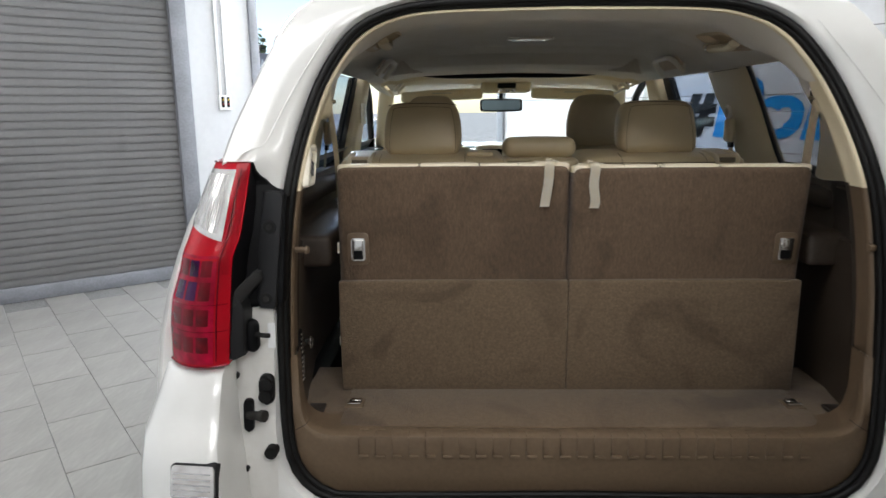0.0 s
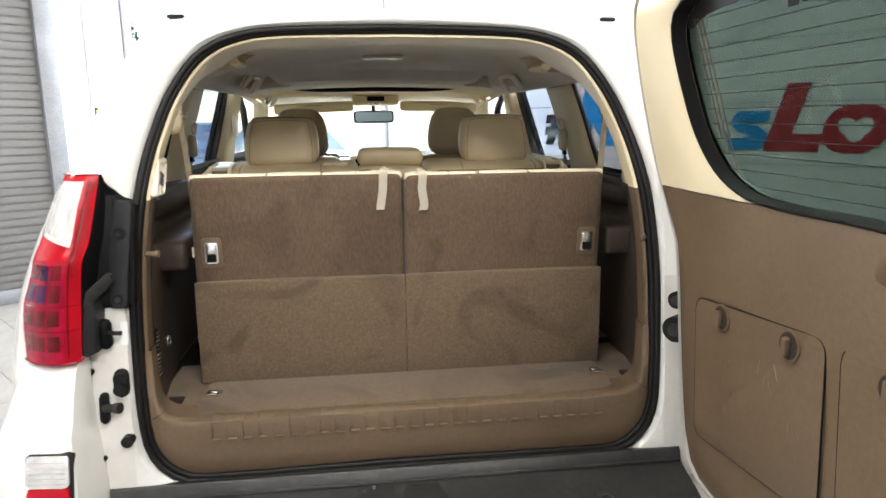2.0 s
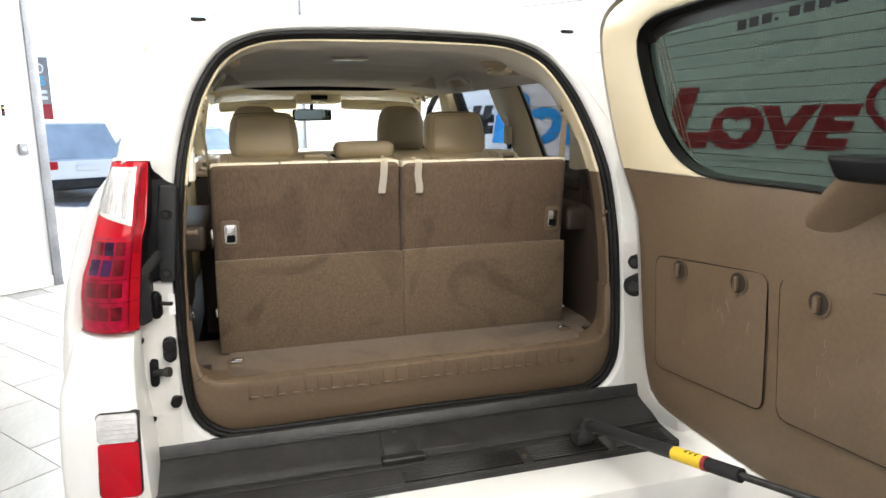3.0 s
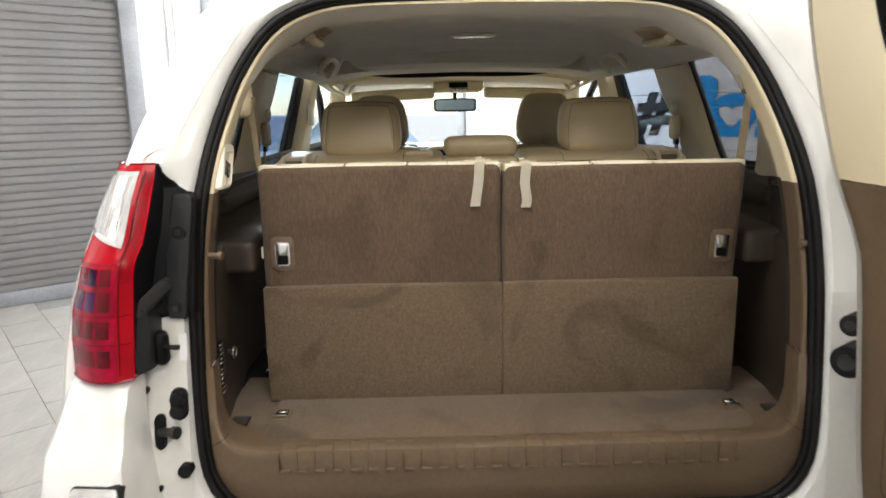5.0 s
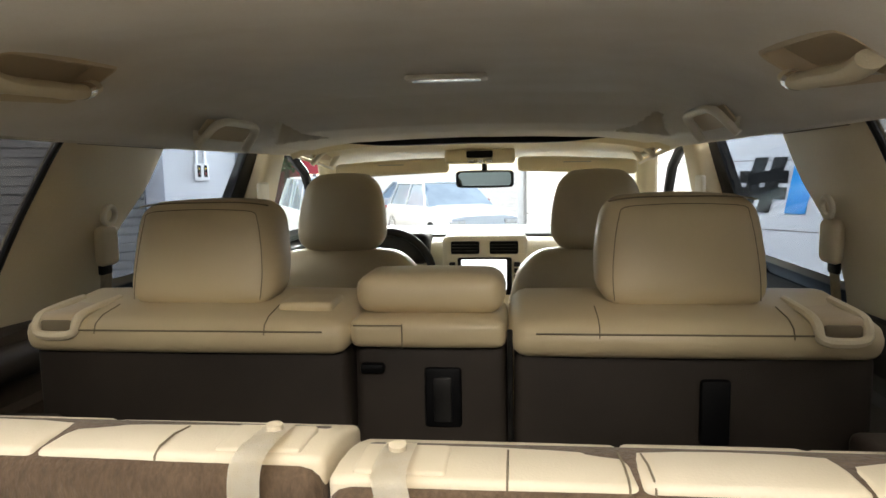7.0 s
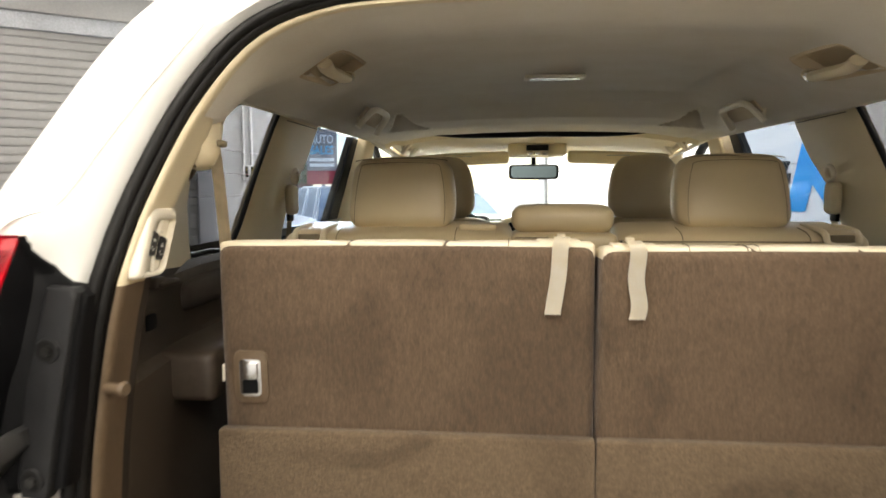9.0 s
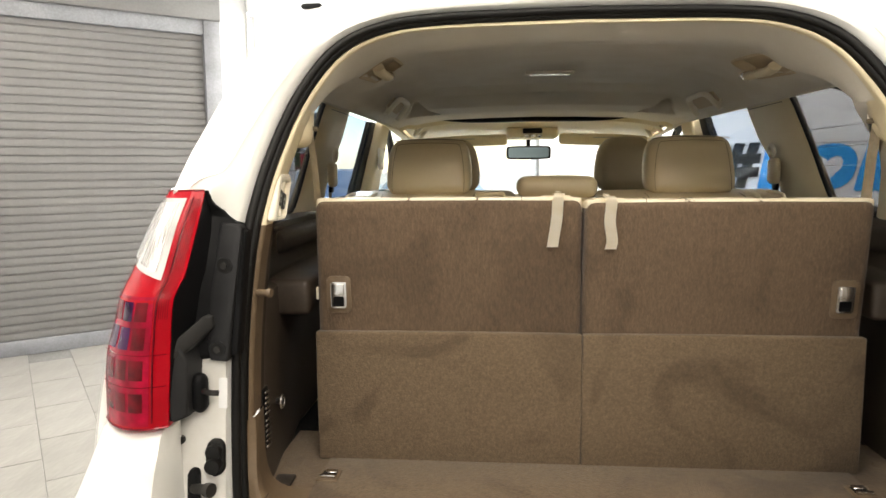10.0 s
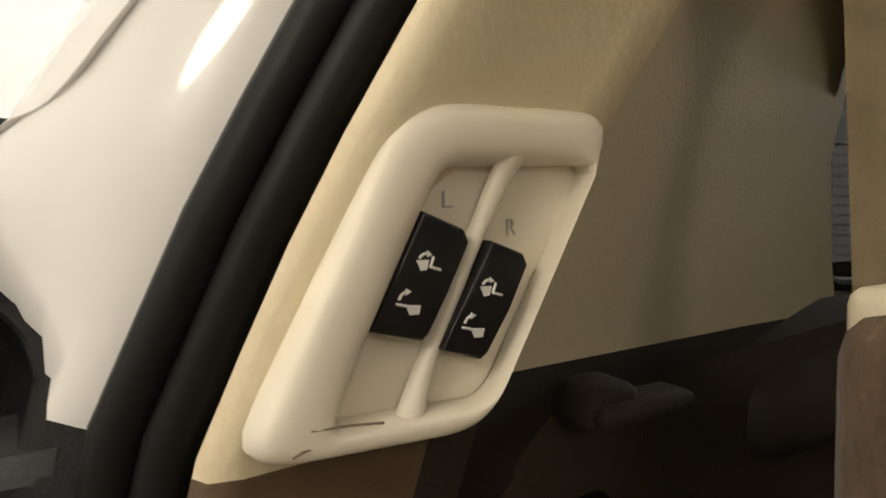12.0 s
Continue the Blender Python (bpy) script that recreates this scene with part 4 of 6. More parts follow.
    section = ((0.84, 0.36), (0.86, 0.42), (0.915, 0.6), (0.925, 0.9), (0.905, 1.08), (0.86, 1.25), (0.80, 1.36), (0.765, 1.40))
    skin = grid([[(CX + s * float(np.interp(z, [b for _, b in section], [a for a, _ in section])), y, z) for y in np.linspace(0.80, 4.30, 106)] for z in np.linspace(0.36, 1.40, 33)])
    for axle in (1.08, 3.87):
        bmesh.ops.delete(skin, geom=[f for f in skin.faces for c in (f.calc_center_median(),) if math.hypot(c.y - axle, c.z - 0.39) < 0.43], context="FACES")
    part("body_side", skin, WHITE, car, "pearl white body side")
    for axle in (1.08, 3.87):
        arch = [Vector((CX + s * (0.915 - 0.03 * (math.sin(t) > 0.85)), axle + 0.435 * math.cos(t), 0.39 + 0.435 * math.sin(t))) for t in np.linspace(0, math.pi, 20)]
        part("wheel_arch", sweep(arch, 0.03, 8, up=(1, 0, 0)), WHITE, car)
        wheel = part("wheel", rod((CX + s * 0.66, axle, 0.39), (CX + s * 0.89, axle, 0.39), 0.385, 36), RUBBER, car, "black tyre on an alloy rim")
        part("rim", rod((CX + s * 0.86, axle, 0.39), (CX + s * 0.897, axle, 0.39), 0.235, 28, r2=0.22), CHROME, wheel, "silver alloy rim")
        for k in range(6):
            t = k * math.tau / 6
            part("spoke", rod((CX + s * 0.900, axle + 0.03 * math.cos(t), 0.39 + 0.03 * math.sin(t)), (CX + s * 0.898, axle + 0.21 * math.cos(t), 0.39 + 0.21 * math.sin(t)), 0.022, 8), CHROME, wheel)
    # roof rail over the windows, outside
    part("window_header", sweep([(CX + s * 0.70, 0.90, 1.735), (CX + s * 0.70, 1.3, 1.755), (CX + s * 0.69, 2.0, 1.755), (CX + s * 0.67, 2.7, 1.735)], 0.03, 8), WHITE, car)
    # quarter window
    glass = [(0.945, 1.395), (0.920, 1.49), (0.926, 1.545), (0.948, 1.59), (0.99, 1.64), (1.045, 1.677), (1.11, 1.699), (1.19, 1.714), (1.30, 1.722), (1.385, 1.724), (1.345, 1.664), (1.275, 1.56), (1.17, 1.395), (1.05, 1.385)]
    smooth_glass = [tuple(p) for p in spline(glass, 4, closed=True)]
    quarter = part("quarter_window", slab(smooth_glass, lambda a, b, c, s=s, w=wall_x: Vector((w(b) + s * (0.012 + c), a, b)), 0.003), QUARTER_GLASS, car, "dark tinted quarter window")
    edge = [Vector((wall_x(b) + s * 0.010, a, b)) for a, b in smooth_glass]
    part("window_seal", sweep(edge, 0.006, 8, closed=True, up=(1, 0, 0)), RUBBER, quarter)
    for k in range(3):
        z = 1.50 + 0.05 * k
        part("heating_wire", sweep([Vector((wall_x(z) + s * 0.011, y, z)) for y in np.linspace(0.935 + 0.02 * k, 1.22 + 0.035 * k, 8)], 0.0006, 4), STEEL, quarter)
    # lining between the roof and the quarter window's upper corner
    arc = [(0.922, 1.52), (0.930, 1.56), (0.948, 1.59), (0.99, 1.64), (1.045, 1.677), (1.11, 1.699), (1.19, 1.714)]
    rows = []
    for (y, z), yi in zip(spline(arc, 3), np.linspace(0.63, 1.00, 19)):
        row = liner_blend(yi)
        inner = row[-1] if s > 0 else row[0]
        outer = Vector((wall_x(z) + s * 0.004, y - 0.004, z + 0.004))
        rows.append([inner.lerp(outer, t) + Vector((s * -0.012 * math.sin(math.pi * t), 0, 0)) for t in (0, 0.15, 0.35, 0.55, 0.75, 0.9, 1.0)])
    part("corner_lining", grid(rows), LINER, car, "grey-beige lining round the quarter window")
    # second-row door window
    glass = [(1.47, 1.33), (1.60, 1.55), (1.70, 1.68), (1.75, 1.715), (2.35, 1.715), (2.06, 1.33)]
    door_win = part("rear_door_window", slab(glass, lambda a, b, c, s=s, w=wall_x: Vector((w(b) + s * (0.05 + c), a, b)), 0.003), DOOR_GLASS, car, "tinted side window")
    part("front_door_window", slab([(2.36, 1.33), (2.52, 1.71), (2.72, 1.70), (3.22, 1.33)], lambda a, b, c, s=s, w=wall_x: Vector((w(b) + s * (0.055 + c), a, b)), 0.003), CLEAR_GLASS, car, "clear front side window")
    part("wheel_arch_closing", box((CX + s * 0.60, 0.75, 0.35), (CX + s * 0.66, 4.3, 0.87), 0.01), BLACK, car)
part("floor_pan", box((-0.88, 0.62, 0.36), (0.86, 4.3, 0.50), 0.03), BLACK, car)
part("windscreen", grid([[(CX + x, y - 0.10 * (x / 0.7) ** 2 + 0.05, z) for x in np.linspace(-0.66 - 0.06 * k, 0.66 + 0.06 * k, 9)] for k, (y, z) in enumerate(((2.98, 1.70), (3.2, 1.50), (3.45, 1.26)))]), CLEAR_GLASS, car, "clear windscreen")
part("front_bumper", cushion((-0.87, 4.22, 0.38), (0.85, 4.62, 0.78), 0.09, 0.03), WHITE, car, "pearl white front bumper")
grille = part("grille", cushion((-0.42, 4.38, 0.78), (0.40, 4.50, 1.06), 0.03, 0.01), BLACK, car, "black front grille")
for k in range(5):
    part("grille_bar", box((-0.39, 4.495, 0.81 + 0.05 * k), (0.37, 4.512, 0.83 + 0.05 * k), 0.005), CHROME, grille)
for s in (-1, 1):
    part("headlamp", cushion((s * 0.43, 4.25, 0.80), (s * 0.83, 4.46, 1.03), 0.05, 0.01), CLEAR_LENS, car, "clear headlamp")
    part("front_wing", cushion((s * 0.62, 3.50, 0.80), (s * 0.885, 4.36, 1.10), 0.07, 0.01), WHITE, car)
part("bonnet", cushion((-0.80, 3.42, 1.02), (0.78, 4.4, 1.16), 0.06, 0.02), WHITE, car, "pearl white bonnet")

# ---- the car: dashboard ----
dash = part("dashboard", cushion((-0.70, 2.82, 1.02), (0.68, 3.45, 1.345), 0.06, 0.01, lambda v: v + Vector((0, 0.10 * (abs(v.x) / 0.7) ** 2, -0.02 * (abs(v.x) / 0.7) ** 2))), CREAM_SMOOTH, car, "cream and grey dashboard")
part("dash_top", cushion((-0.66, 3.0, 1.33), (0.64, 3.5, 1.36), 0.012), SATIN, dash, "dark dashboard top")
stack = part("centre_console", cushion((-0.165, 2.76, 0.95), (0.165, 2.90, 1.375), 0.022, 0.0), CREAM_SMOOTH, car, "cream centre stack with air vents")
for s in (-1, 1):
    air = part("air_vent", box((s * 0.075 - 0.055, 2.752, 1.305), (s * 0.075 + 0.055, 2.77, 1.355), 0.006), BLACK, stack)
    for k in range(3):
        part("vane", box((s * 0.075 - 0.05, 2.748, 1.316 + 0.012 * k), (s * 0.075 + 0.05, 2.756, 1.320 + 0.012 * k), 0.001, 1), SATIN, air)
part("screen_bezel", box((-0.105, 2.750, 1.145), (0.105, 2.765, 1.292), 0.008), BLACK, stack)
part("screen", box((-0.09, 2.7475, 1.165), (0.085, 2.752, 1.285), 0.002, 1), SCREEN, stack, "lit dashboard screen")
for k in range(10):
    x = -0.125 if k < 5 else 0.125
    part("stack_key", box((x - 0.012, 2.748, 1.16 + 0.024 * (k % 5)), (x + 0.012, 2.762, 1.178 + 0.024 * (k % 5)), 0.003, 1), SATIN, stack)
part("console_lid", cushion((-0.13, 2.0, 0.85), (0.12, 2.75, 0.98), 0.03), LEATHER, car)
wheel = part("steering_wheel", sweep([Vector((-0.375 + 0.185 * math.cos(t), 2.66 + 0.07 * math.sin(t), 1.225 + 0.172 * math.sin(t))) for t in np.linspace(0, math.tau, 40)[:-1]], 0.016, 10, closed=True, up=(0, 1, 0)), SATIN, car, "dark leather steering wheel")
part("wheel_hub", cushion((-0.44, 2.66, 1.16), (-0.31, 2.72, 1.27), 0.02), SATIN, wheel)
part("wheel_spoke", box((-0.545, 2.668, 1.20), (-0.205, 2.69, 1.232), 0.008), SATIN, wheel)
part("instrument_hood", cushion((-0.52, 2.78, 1.26), (-0.22, 2.95, 1.385), 0.03), SATIN, dash)
mirror = part("rear_view_mirror", cushion((-0.130, 3.035, 1.555), (0.112, 3.065, 1.625), 0.014, 0.003), BLACK, car, "dark-framed interior mirror")
part("mirror_glass", slab(round_rect(-0.120, 1.562, 0.102, 1.618, 0.014), lambda a, b, c: Vector((a, 3.0325 + c, b)), 0.004), MIRROR, mirror)
part("mirror_stalk", rod((-0.01, 3.06, 1.62), (-0.01, 3.04, 1.69), 0.012, 10), BLACK, mirror)
console = part("overhead_console", cushion((-0.135, 2.62, 1.652), (0.12, 2.86, 1.705), 0.014), CREAM, car, "cream overhead console with dark buttons")
part("button_panel", box((-0.055, 2.612, 1.672), (0.04, 2.63, 1.697), 0.004), BLACK, console)
for k in range(3):
    part("console_lens", box((-0.05 + 0.032 * k, 2.610, 1.654), (-0.025 + 0.032 * k, 2.625, 1.668), 0.003), CHROME, console)

# ---- the car: tail lamp and the jamb beside the opening ----
LAMP_IN = [(1.468, 0.658), (1.40, 0.659), (1.334, 0.663), (1.303, 0.671), (1.206, 0.683), (1.088, 0.697)]
LAMP_OUT = [(1.469, 0.738), (1.40, 0.757), (1.34, 0.770), (1.275, 0.783), (1.245, 0.794), (1.215, 0.806), (1.17, 0.815), (1.092, 0.821)]


def edge_of(table, z):
    t = sorted(table)
    return float(np.interp(z, [a for a, _ in t], [b for _, b in t]))


def lens(t, z, lift=0.0):
    """A point of the lamp's face: t from 0 at its inner edge to 1 at its outer corner, then on round the body's side."""
    a, b = edge_of(LAMP_IN, z), edge_of(LAMP_OUT, z)
    u = min(t, 1.0)
    x = a + (b - a) * u
    y = float(np.interp(z, (1.085, 1.206, 1.28, 1.303, 1.334, 1.40, 1.468), (0.287, 0.277, 0.273, 0.276, 0.302, 0.339, 0.381))) + 0.032 * u**3 - 0.020 * math.sin(math.pi * u**0.8) * min(1, (1.49 - z) / 0.08) - lift
    if t > 1:
        x += 0.018 * math.sin((t - 1) * 1.5)
        y += 0.20 * (t - 1)
    return Vector((-x, y, z))


def lens_sheet(t0, t1, z0, z1, lift=0.0, n=10, m=14, skirt=0.03):
    zs = np.linspace(z0, z1, m)
    rows = []
    for k, z in enumerate(zs):
        row = [lens(t, z, lift) for t in np.linspace(t0, t1, n)]
        rows.append([row[0] + Vector((0, skirt, 0))] + row)
    rows = [[p + Vector((0, skirt, 0)) for p in rows[0]]] + rows + [[p + Vector((0, skirt, 0)) for p in rows[-1]]]
    return grid(rows)


lamp = part("tail_lamp", lens_sheet(0, 1.6, 1.088, 1.466, 0, 18, 26, 0.06), RED_LENS, car, "red and clear tail lamp")
part("lower_lens", lens_sheet(0.20, 1.58, 1.094, 1.306, 0.0006, 14, 16, 0.0004), CRIMSON, lamp, "deep crimson lower lens")
clear = bmesh.new()
rows = []
for z in np.linspace(1.331, 1.454, 10):
    lo = 0.27 - 0.03 * (1.454 - z) / 0.123
    tilt = 0.030
    rows.append([lens(t, z + tilt * (t - 0.3) * (1.454 - z) / 0.123, 0.0035) for t in np.linspace(lo, 1.30, 9)])
grid(rows, bm=clear)
part("clear_lens", clear, CLEAR_LENS, lamp, "clear ribbed lens")
for k in range(16):
    t0 = 0.34 + 0.045 * k
    rows = [[lens(t, z, lift) for t, lift in ((t0, 0.0034), (t0 + 0.012, 0.0044), (t0 + 0.024, 0.0034))] for z in np.linspace(1.342 + 0.02 * k / 16, 1.446, 6)]
    part("lens_rib", grid(rows), CHROME if k % 3 else CLEAR_LENS, lamp)
for k in range(8):
    part("lamp_rib", sweep([lens(0.035 + 0.024 * k, z, 0.0002) for z in np.linspace(1.27, 1.452, 14)], 0.0005, 5), DEEP_RED, lamp)
for i, (z0, z1) in enumerate(((1.268, 1.298), (1.222, 1.258), (1.172, 1.205), (1.118, 1.150))):
    for j in range(3):
        t0 = 0.27 + 0.225 * j
        cell = grid([[lens(t, z, 0.0014 + 0.0016 * (1 - abs(u)) * (1 - abs(w))) for t, u in zip(np.linspace(t0, t0 + 0.185, 5), (-1, -0.5, 0, 0.5, 1))] for z, w in zip(np.linspace(z0, z1, 5), (-1, -0.5, 0, 0.5, 1))])
        part("lamp_cell", cell, VIOLET if (i, j) in ((0, 1), (1, 1), (1, 2)) else DEEP_RED, lamp)
part("lamp_groove", sweep([lens(0.16, z, 0.002) for z in np.linspace(1.10, 1.455, 20)], 0.0016, 5), DEEP_RED, lamp)
part("lamp_waist", sweep([lens(t, 1.213, 0.0008) for t in np.linspace(0.02, 0.98, 12)], 0.0006, 5), DEEP_RED, lamp)
part("lamp_waist_low", sweep([lens(t, 1.160, 0.0008) for t in np.linspace(0.02, 0.98, 12)], 0.0006, 5), DEEP_RED, lamp)
part("lamp_rim", sweep([lens(t, 1.466, 0.0) for t in np.linspace(0, 1.3, 10)], 0.002, 6), DEEP_RED, lamp)
part("lamp_foot", sweep([lens(t, 1.089, 0.0) for t in np.linspace(0, 1.3, 10)], 0.002, 6), DEEP_RED, lamp)


def jamb(a, b, c):
    """On the flat of the body beside the opening: a metres from the middle, at height b, c metres in from 12 mm proud."""
    return Vector((-a, skin_y(b) - 0.012 + c, b))


def cover_row(z):
    """The black cover falls back from the lamp's edge to the flat beside the seal; it narrows over the strip and below it."""
    inner = float(np.interp(z, (1.095, 1.180, 1.190, 1.396, 1.404, 1.411, 1.419, 1.431, 1.440, 1.450, 1.466), (0.686, 0.676, 0.606, 0.600, 0.606, 0.618, 0.630, 0.641, 0.651, 0.655, 0.657)))
    a = lens(0, z) + Vector((0, 0.004, 0))
    proud = float(np.interp(z, (1.40, 1.43, 1.466), (0.005, 0.003, 0.005)))
    b = Vector((-inner, body_y(inner + CX, z) - proud, z))
    row = []
    for t in (0, 0.06, 0.2, 0.4, 0.6, 0.8, 0.95, 1.0):
        p = a.lerp(b, t)
        p.y = min(a.y + (b.y - a.y) * t**0.06, body_y(CX - p.x, z) - proud)
        row.append(p)
    return [a + Vector((0, 0.02, 0))] + row + [b + Vector((0.002, 0.002, 0)), b + Vector((0.003, 0.006, 0)), b + Vector((0.003, float(np.interp(z, (1.43, 1.46), (0.026, 0.008))), 0))]


cover = part("lamp_cover", grid([cover_row(z) for z in list(np.linspace(1.095, 1.18, 8)) + list(np.linspace(1.182, 1.192, 8)) + list(np.linspace(1.20, 1.41, 16)) + list(np.linspace(1.413, 1.466, 54))]), BLACK, car, "black plastic cover beside the tail lamp")
bracket = part("screw_strip", slab([(0.642, 1.406), (0.637, 1.4095), (0.609, 1.407), (0.603, 1.401), (0.603, 1.392), (0.609, 1.30), (0.615, 1.19), (0.620, 1.180), (0.648, 1.182), (0.653, 1.20), (0.650, 1.30)], lambda a, b, c: jamb(a, b, c - 0.004), 0.020, 0.005, seg=3), SATIN, cover, "satin black screwed strip")
for x, z in ((0.629, 1.339), (0.635, 1.201)):
    y = skin_y(z) - 0.016
    well = part("screw_well", sweep([(-x + 0.0125 * math.cos(t), y + 0.0010, z + 0.0125 * math.sin(t)) for t in np.linspace(0, math.tau, 24)[:-1]], 0.0022, 6, closed=True, up=(0, 1, 0)), SATIN, bracket)
    part("well_floor", rod((-x, y - 0.0008, z), (-x, y + 0.002, z), 0.0115, 20), RUBBER, bracket)
    part("screw_head", rod((-x, y - 0.0008, z), (-x, y - 0.0035, z), 0.0062, 6), STEEL, bracket)
latch_hood = part("striker_hood", slab([(0.690, 1.218), (0.674, 1.214), (0.667, 1.190), (0.670, 1.100), (0.688, 1.094), (0.697, 1.098), (0.692, 1.200)], lambda a, b, c: Vector((-a, float(np.interp(a, (0.667, 0.682), (0.304, 0.288))) + c, b)), 0.06, 0.005, seg=3), SATIN, car, "dark striker hood, its upper arm in a grey for sheen")
part("hood_arm", slab([(0.644, 1.256), (0.654, 1.258), (0.690, 1.221), (0.688, 1.200), (0.674, 1.202), (0.640, 1.240)], lambda a, b, c: Vector((-a, float(np.interp(a, (0.640, 0.650, 0.684), (0.350, 0.338, 0.282))) + c, b)), 0.05, 0.004, seg=2), HOOD_GREY, latch_hood, "hood arm in a grey standing for its sheen")
striker = part("striker", cushion((-0.674, 0.318, 1.100), (-0.650, 0.345, 1.162), 0.010, 0.003), BLACK, car, "black door striker")
part("striker_pin", sweep([(-0.660, 0.330, 1.136), (-0.645, 0.318, 1.137), (-0.634, 0.316, 1.136), (-0.626, 0.322, 1.134)], 0.005, 8), STEEL, striker)
for x, z, r, tall in ((0.641, 1.020, 0.013, 1), (0.634, 0.891, 0.013, 0), (0.703, 1.045, 0.007, 0), (0.688, 0.852, 0.006, 0)):
    y = rear(z)
    if tall:
        stop = part("rubber_stop", slab(round_rect(x - 0.015, z - 0.032, x + 0.015, z + 0.028, 0.013), jamb, 0.012, 0.004), RUBBER, car, "black rubber door stop")
        part("stop_knob", rod((-x, y, z - 0.012), (-x, y - 0.026, z - 0.012), r, 16), RUBBER, stop)
        part("stop_knob", rod((-x, y, z + 0.010), (-x, y - 0.020, z + 0.010), r, 16), RUBBER, stop)
    else:
        part("rubber_plug", rod((-x, y + 0.004, z), (-x, y - 0.010 * r / 0.007, z), r, 16), RUBBER, car)
lock = part("lower_striker", slab(round_rect(0.669, 0.932, 0.688, 0.998, 0.008), jamb, 0.012, 0.004), BLACK, car, "black lower door striker")
part("striker_nose", rod((-0.679, 0.325, 0.966), (-0.650, 0.314, 0.968), 0.009, 12), STEEL, lock)
part("striker_cap", rod((-0.652, 0.316, 0.968), (-0.642, 0.312, 0.969), 0.012, 12), STEEL, lock)
part("adhesive_patch", slab(round_rect(0.622, 1.10, 0.637, 1.15, 0.002), lambda a, b, c: jamb(a, b, c + 0.007), 0.004), TRIM_PAINT, car)

# rear corner below the lamp, and the bumper
for s in (-1, 1):
    rows = []
    for z, yb, xi, xo in ((1.086, 0.31, 0.700, 0.838), (1.083, 0.285, 0.700, 0.848), (1.07, 0.268, 0.700, 0.855), (1.02, 0.247, 0.702, 0.868), (0.975, 0.225, 0.700, 0.880), (0.955, 0.205, 0.698, 0.884), (0.90, 0.188, 0.692, 0.888), (0.80, 0.172, 0.684, 0.890), (0.70, 0.160, 0.678, 0.888), (0.60, 0.158, 0.676, 0.885), (0.45, 0.19, 0.676, 0.87)):
        rows.append([(s * xi, 0.335, z), (s * xi, yb + 0.045, z), (s * (xi + 0.008), yb + 0.012, z), (s * (xi + 0.025), yb, z), (s * (xi + (xo - xi) * 0.55), yb + 0.008, z), (s * (xo - 0.035), yb + 0.035, z), (s * (xo - 0.010), yb + 0.085, z), (s * xo, yb + 0.18, z), (s * (xo + 0.02), 0.85, z)])
    part("rear_corner_panel", grid(rows), WHITE, car, "pearl white rear corner of the bumper")


def corner_face(a, b, c):
    """On the corner panel's rear face, c metres in."""
    return Vector((-a, float(np.interp(b, (0.45, 0.6, 0.7, 0.8, 0.9, 0.955), (0.19, 0.158, 0.160, 0.172, 0.188, 0.205))) + 0.10 * max(0, a - 0.705) + c, b))


fog_rim = part("reflector_rim", slab(round_rect(0.700, 0.742, 0.790, 0.930, 0.012), lambda a, b, c: corner_face(a, b, c - 0.004), 0.03, 0.004), SATIN, car, "rear fog and reversing lamp")
part("reversing_lens", slab(round_rect(0.7035, 0.866, 0.7865, 0.927, 0.008), lambda a, b, c: corner_face(a, b, c - 0.008), 0.02, 0.003), CLEAR_LENS, fog_rim, "clear ribbed reversing lens")
part("fog_lens", slab(round_rect(0.7035, 0.745, 0.7865, 0.864, 0.008), lambda a, b, c: corner_face(a, b, c - 0.008), 0.02, 0.003), RED_LENS, fog_rim, "red fog lens")
for k in range(5):
    part("lens_line", slab(round_rect(0.709, 0.874 + 0.010 * k, 0.781, 0.876 + 0.010 * k, 0.0006, 1), lambda a, b, c: corner_face(a, b, c - 0.0088), 0.002), CHROME, fog_rim)
# jamb floor below the seal and the black tread on the bumper
for lo, hi in ((-0.72, -0.626), (0.602, 0.70)):
    part("jamb_side", grid([[(x, rear(z) - 0.0015, z) for x in np.linspace(lo, hi, 6)] for z in (0.70, 0.80, 0.90, 1.0, 1.10, 1.20)]), JAMB, car, "white painted jamb")
part("jamb_lower", grid([[(x, y, z) for x in np.linspace(-0.60, 0.60, 12)] for y, z in ((0.322, 0.775), (0.320, 0.70))]), JAMB, car, "white painted jamb")
bm = grid([[(x, y, z) for x in np.linspace(-0.688, 0.640, 30)] for y, z in ((0.345, 0.745), (0.330, 0.776), (0.314, 0.779), (0.309, 0.775), (0.300, 0.747), (0.270, 0.736), (0.232, 0.726), (0.205, 0.716), (0.192, 0.708), (0.180, 0.709), (0.172, 0.706), (0.104, 0.702), (0.098, 0.698), (0.097, 0.680))])
tread = part("bumper_tread", bm, TREAD, car, "scuffed black plastic bumper tread")
for n, (a, b) in enumerate(((-0.12, 0.19), (0.215, 0.43), (0.455, 0.615))):
    for k in range(7):
        y = 0.164 - 0.0092 * k
        part("tread_rib", box((a, y - 0.0026, 0.698 - 0.048 * (0.165 - y)), (b, y + 0.0026, 0.7115 - 0.048 * (0.165 - y)), 0.0015, 1), TREAD, tread)
for y, z, r in ((0.302, 0.752, 0.004), (0.198, 0.7125, 0.0035), (0.176, 0.708, 0.003), (0.100, 0.701, 0.004)):
    part("tread_bead", sweep([(x, y + 0.0006 * math.sin(9 * x), z) for x in np.linspace(-0.685, 0.637, 30)], r, 8), TREAD, tread)
part("tread_clip", rod((0.203, 0.135, 0.700), (0.203, 0.135, 0.7075), 0.008, 12), CHROME, tread)
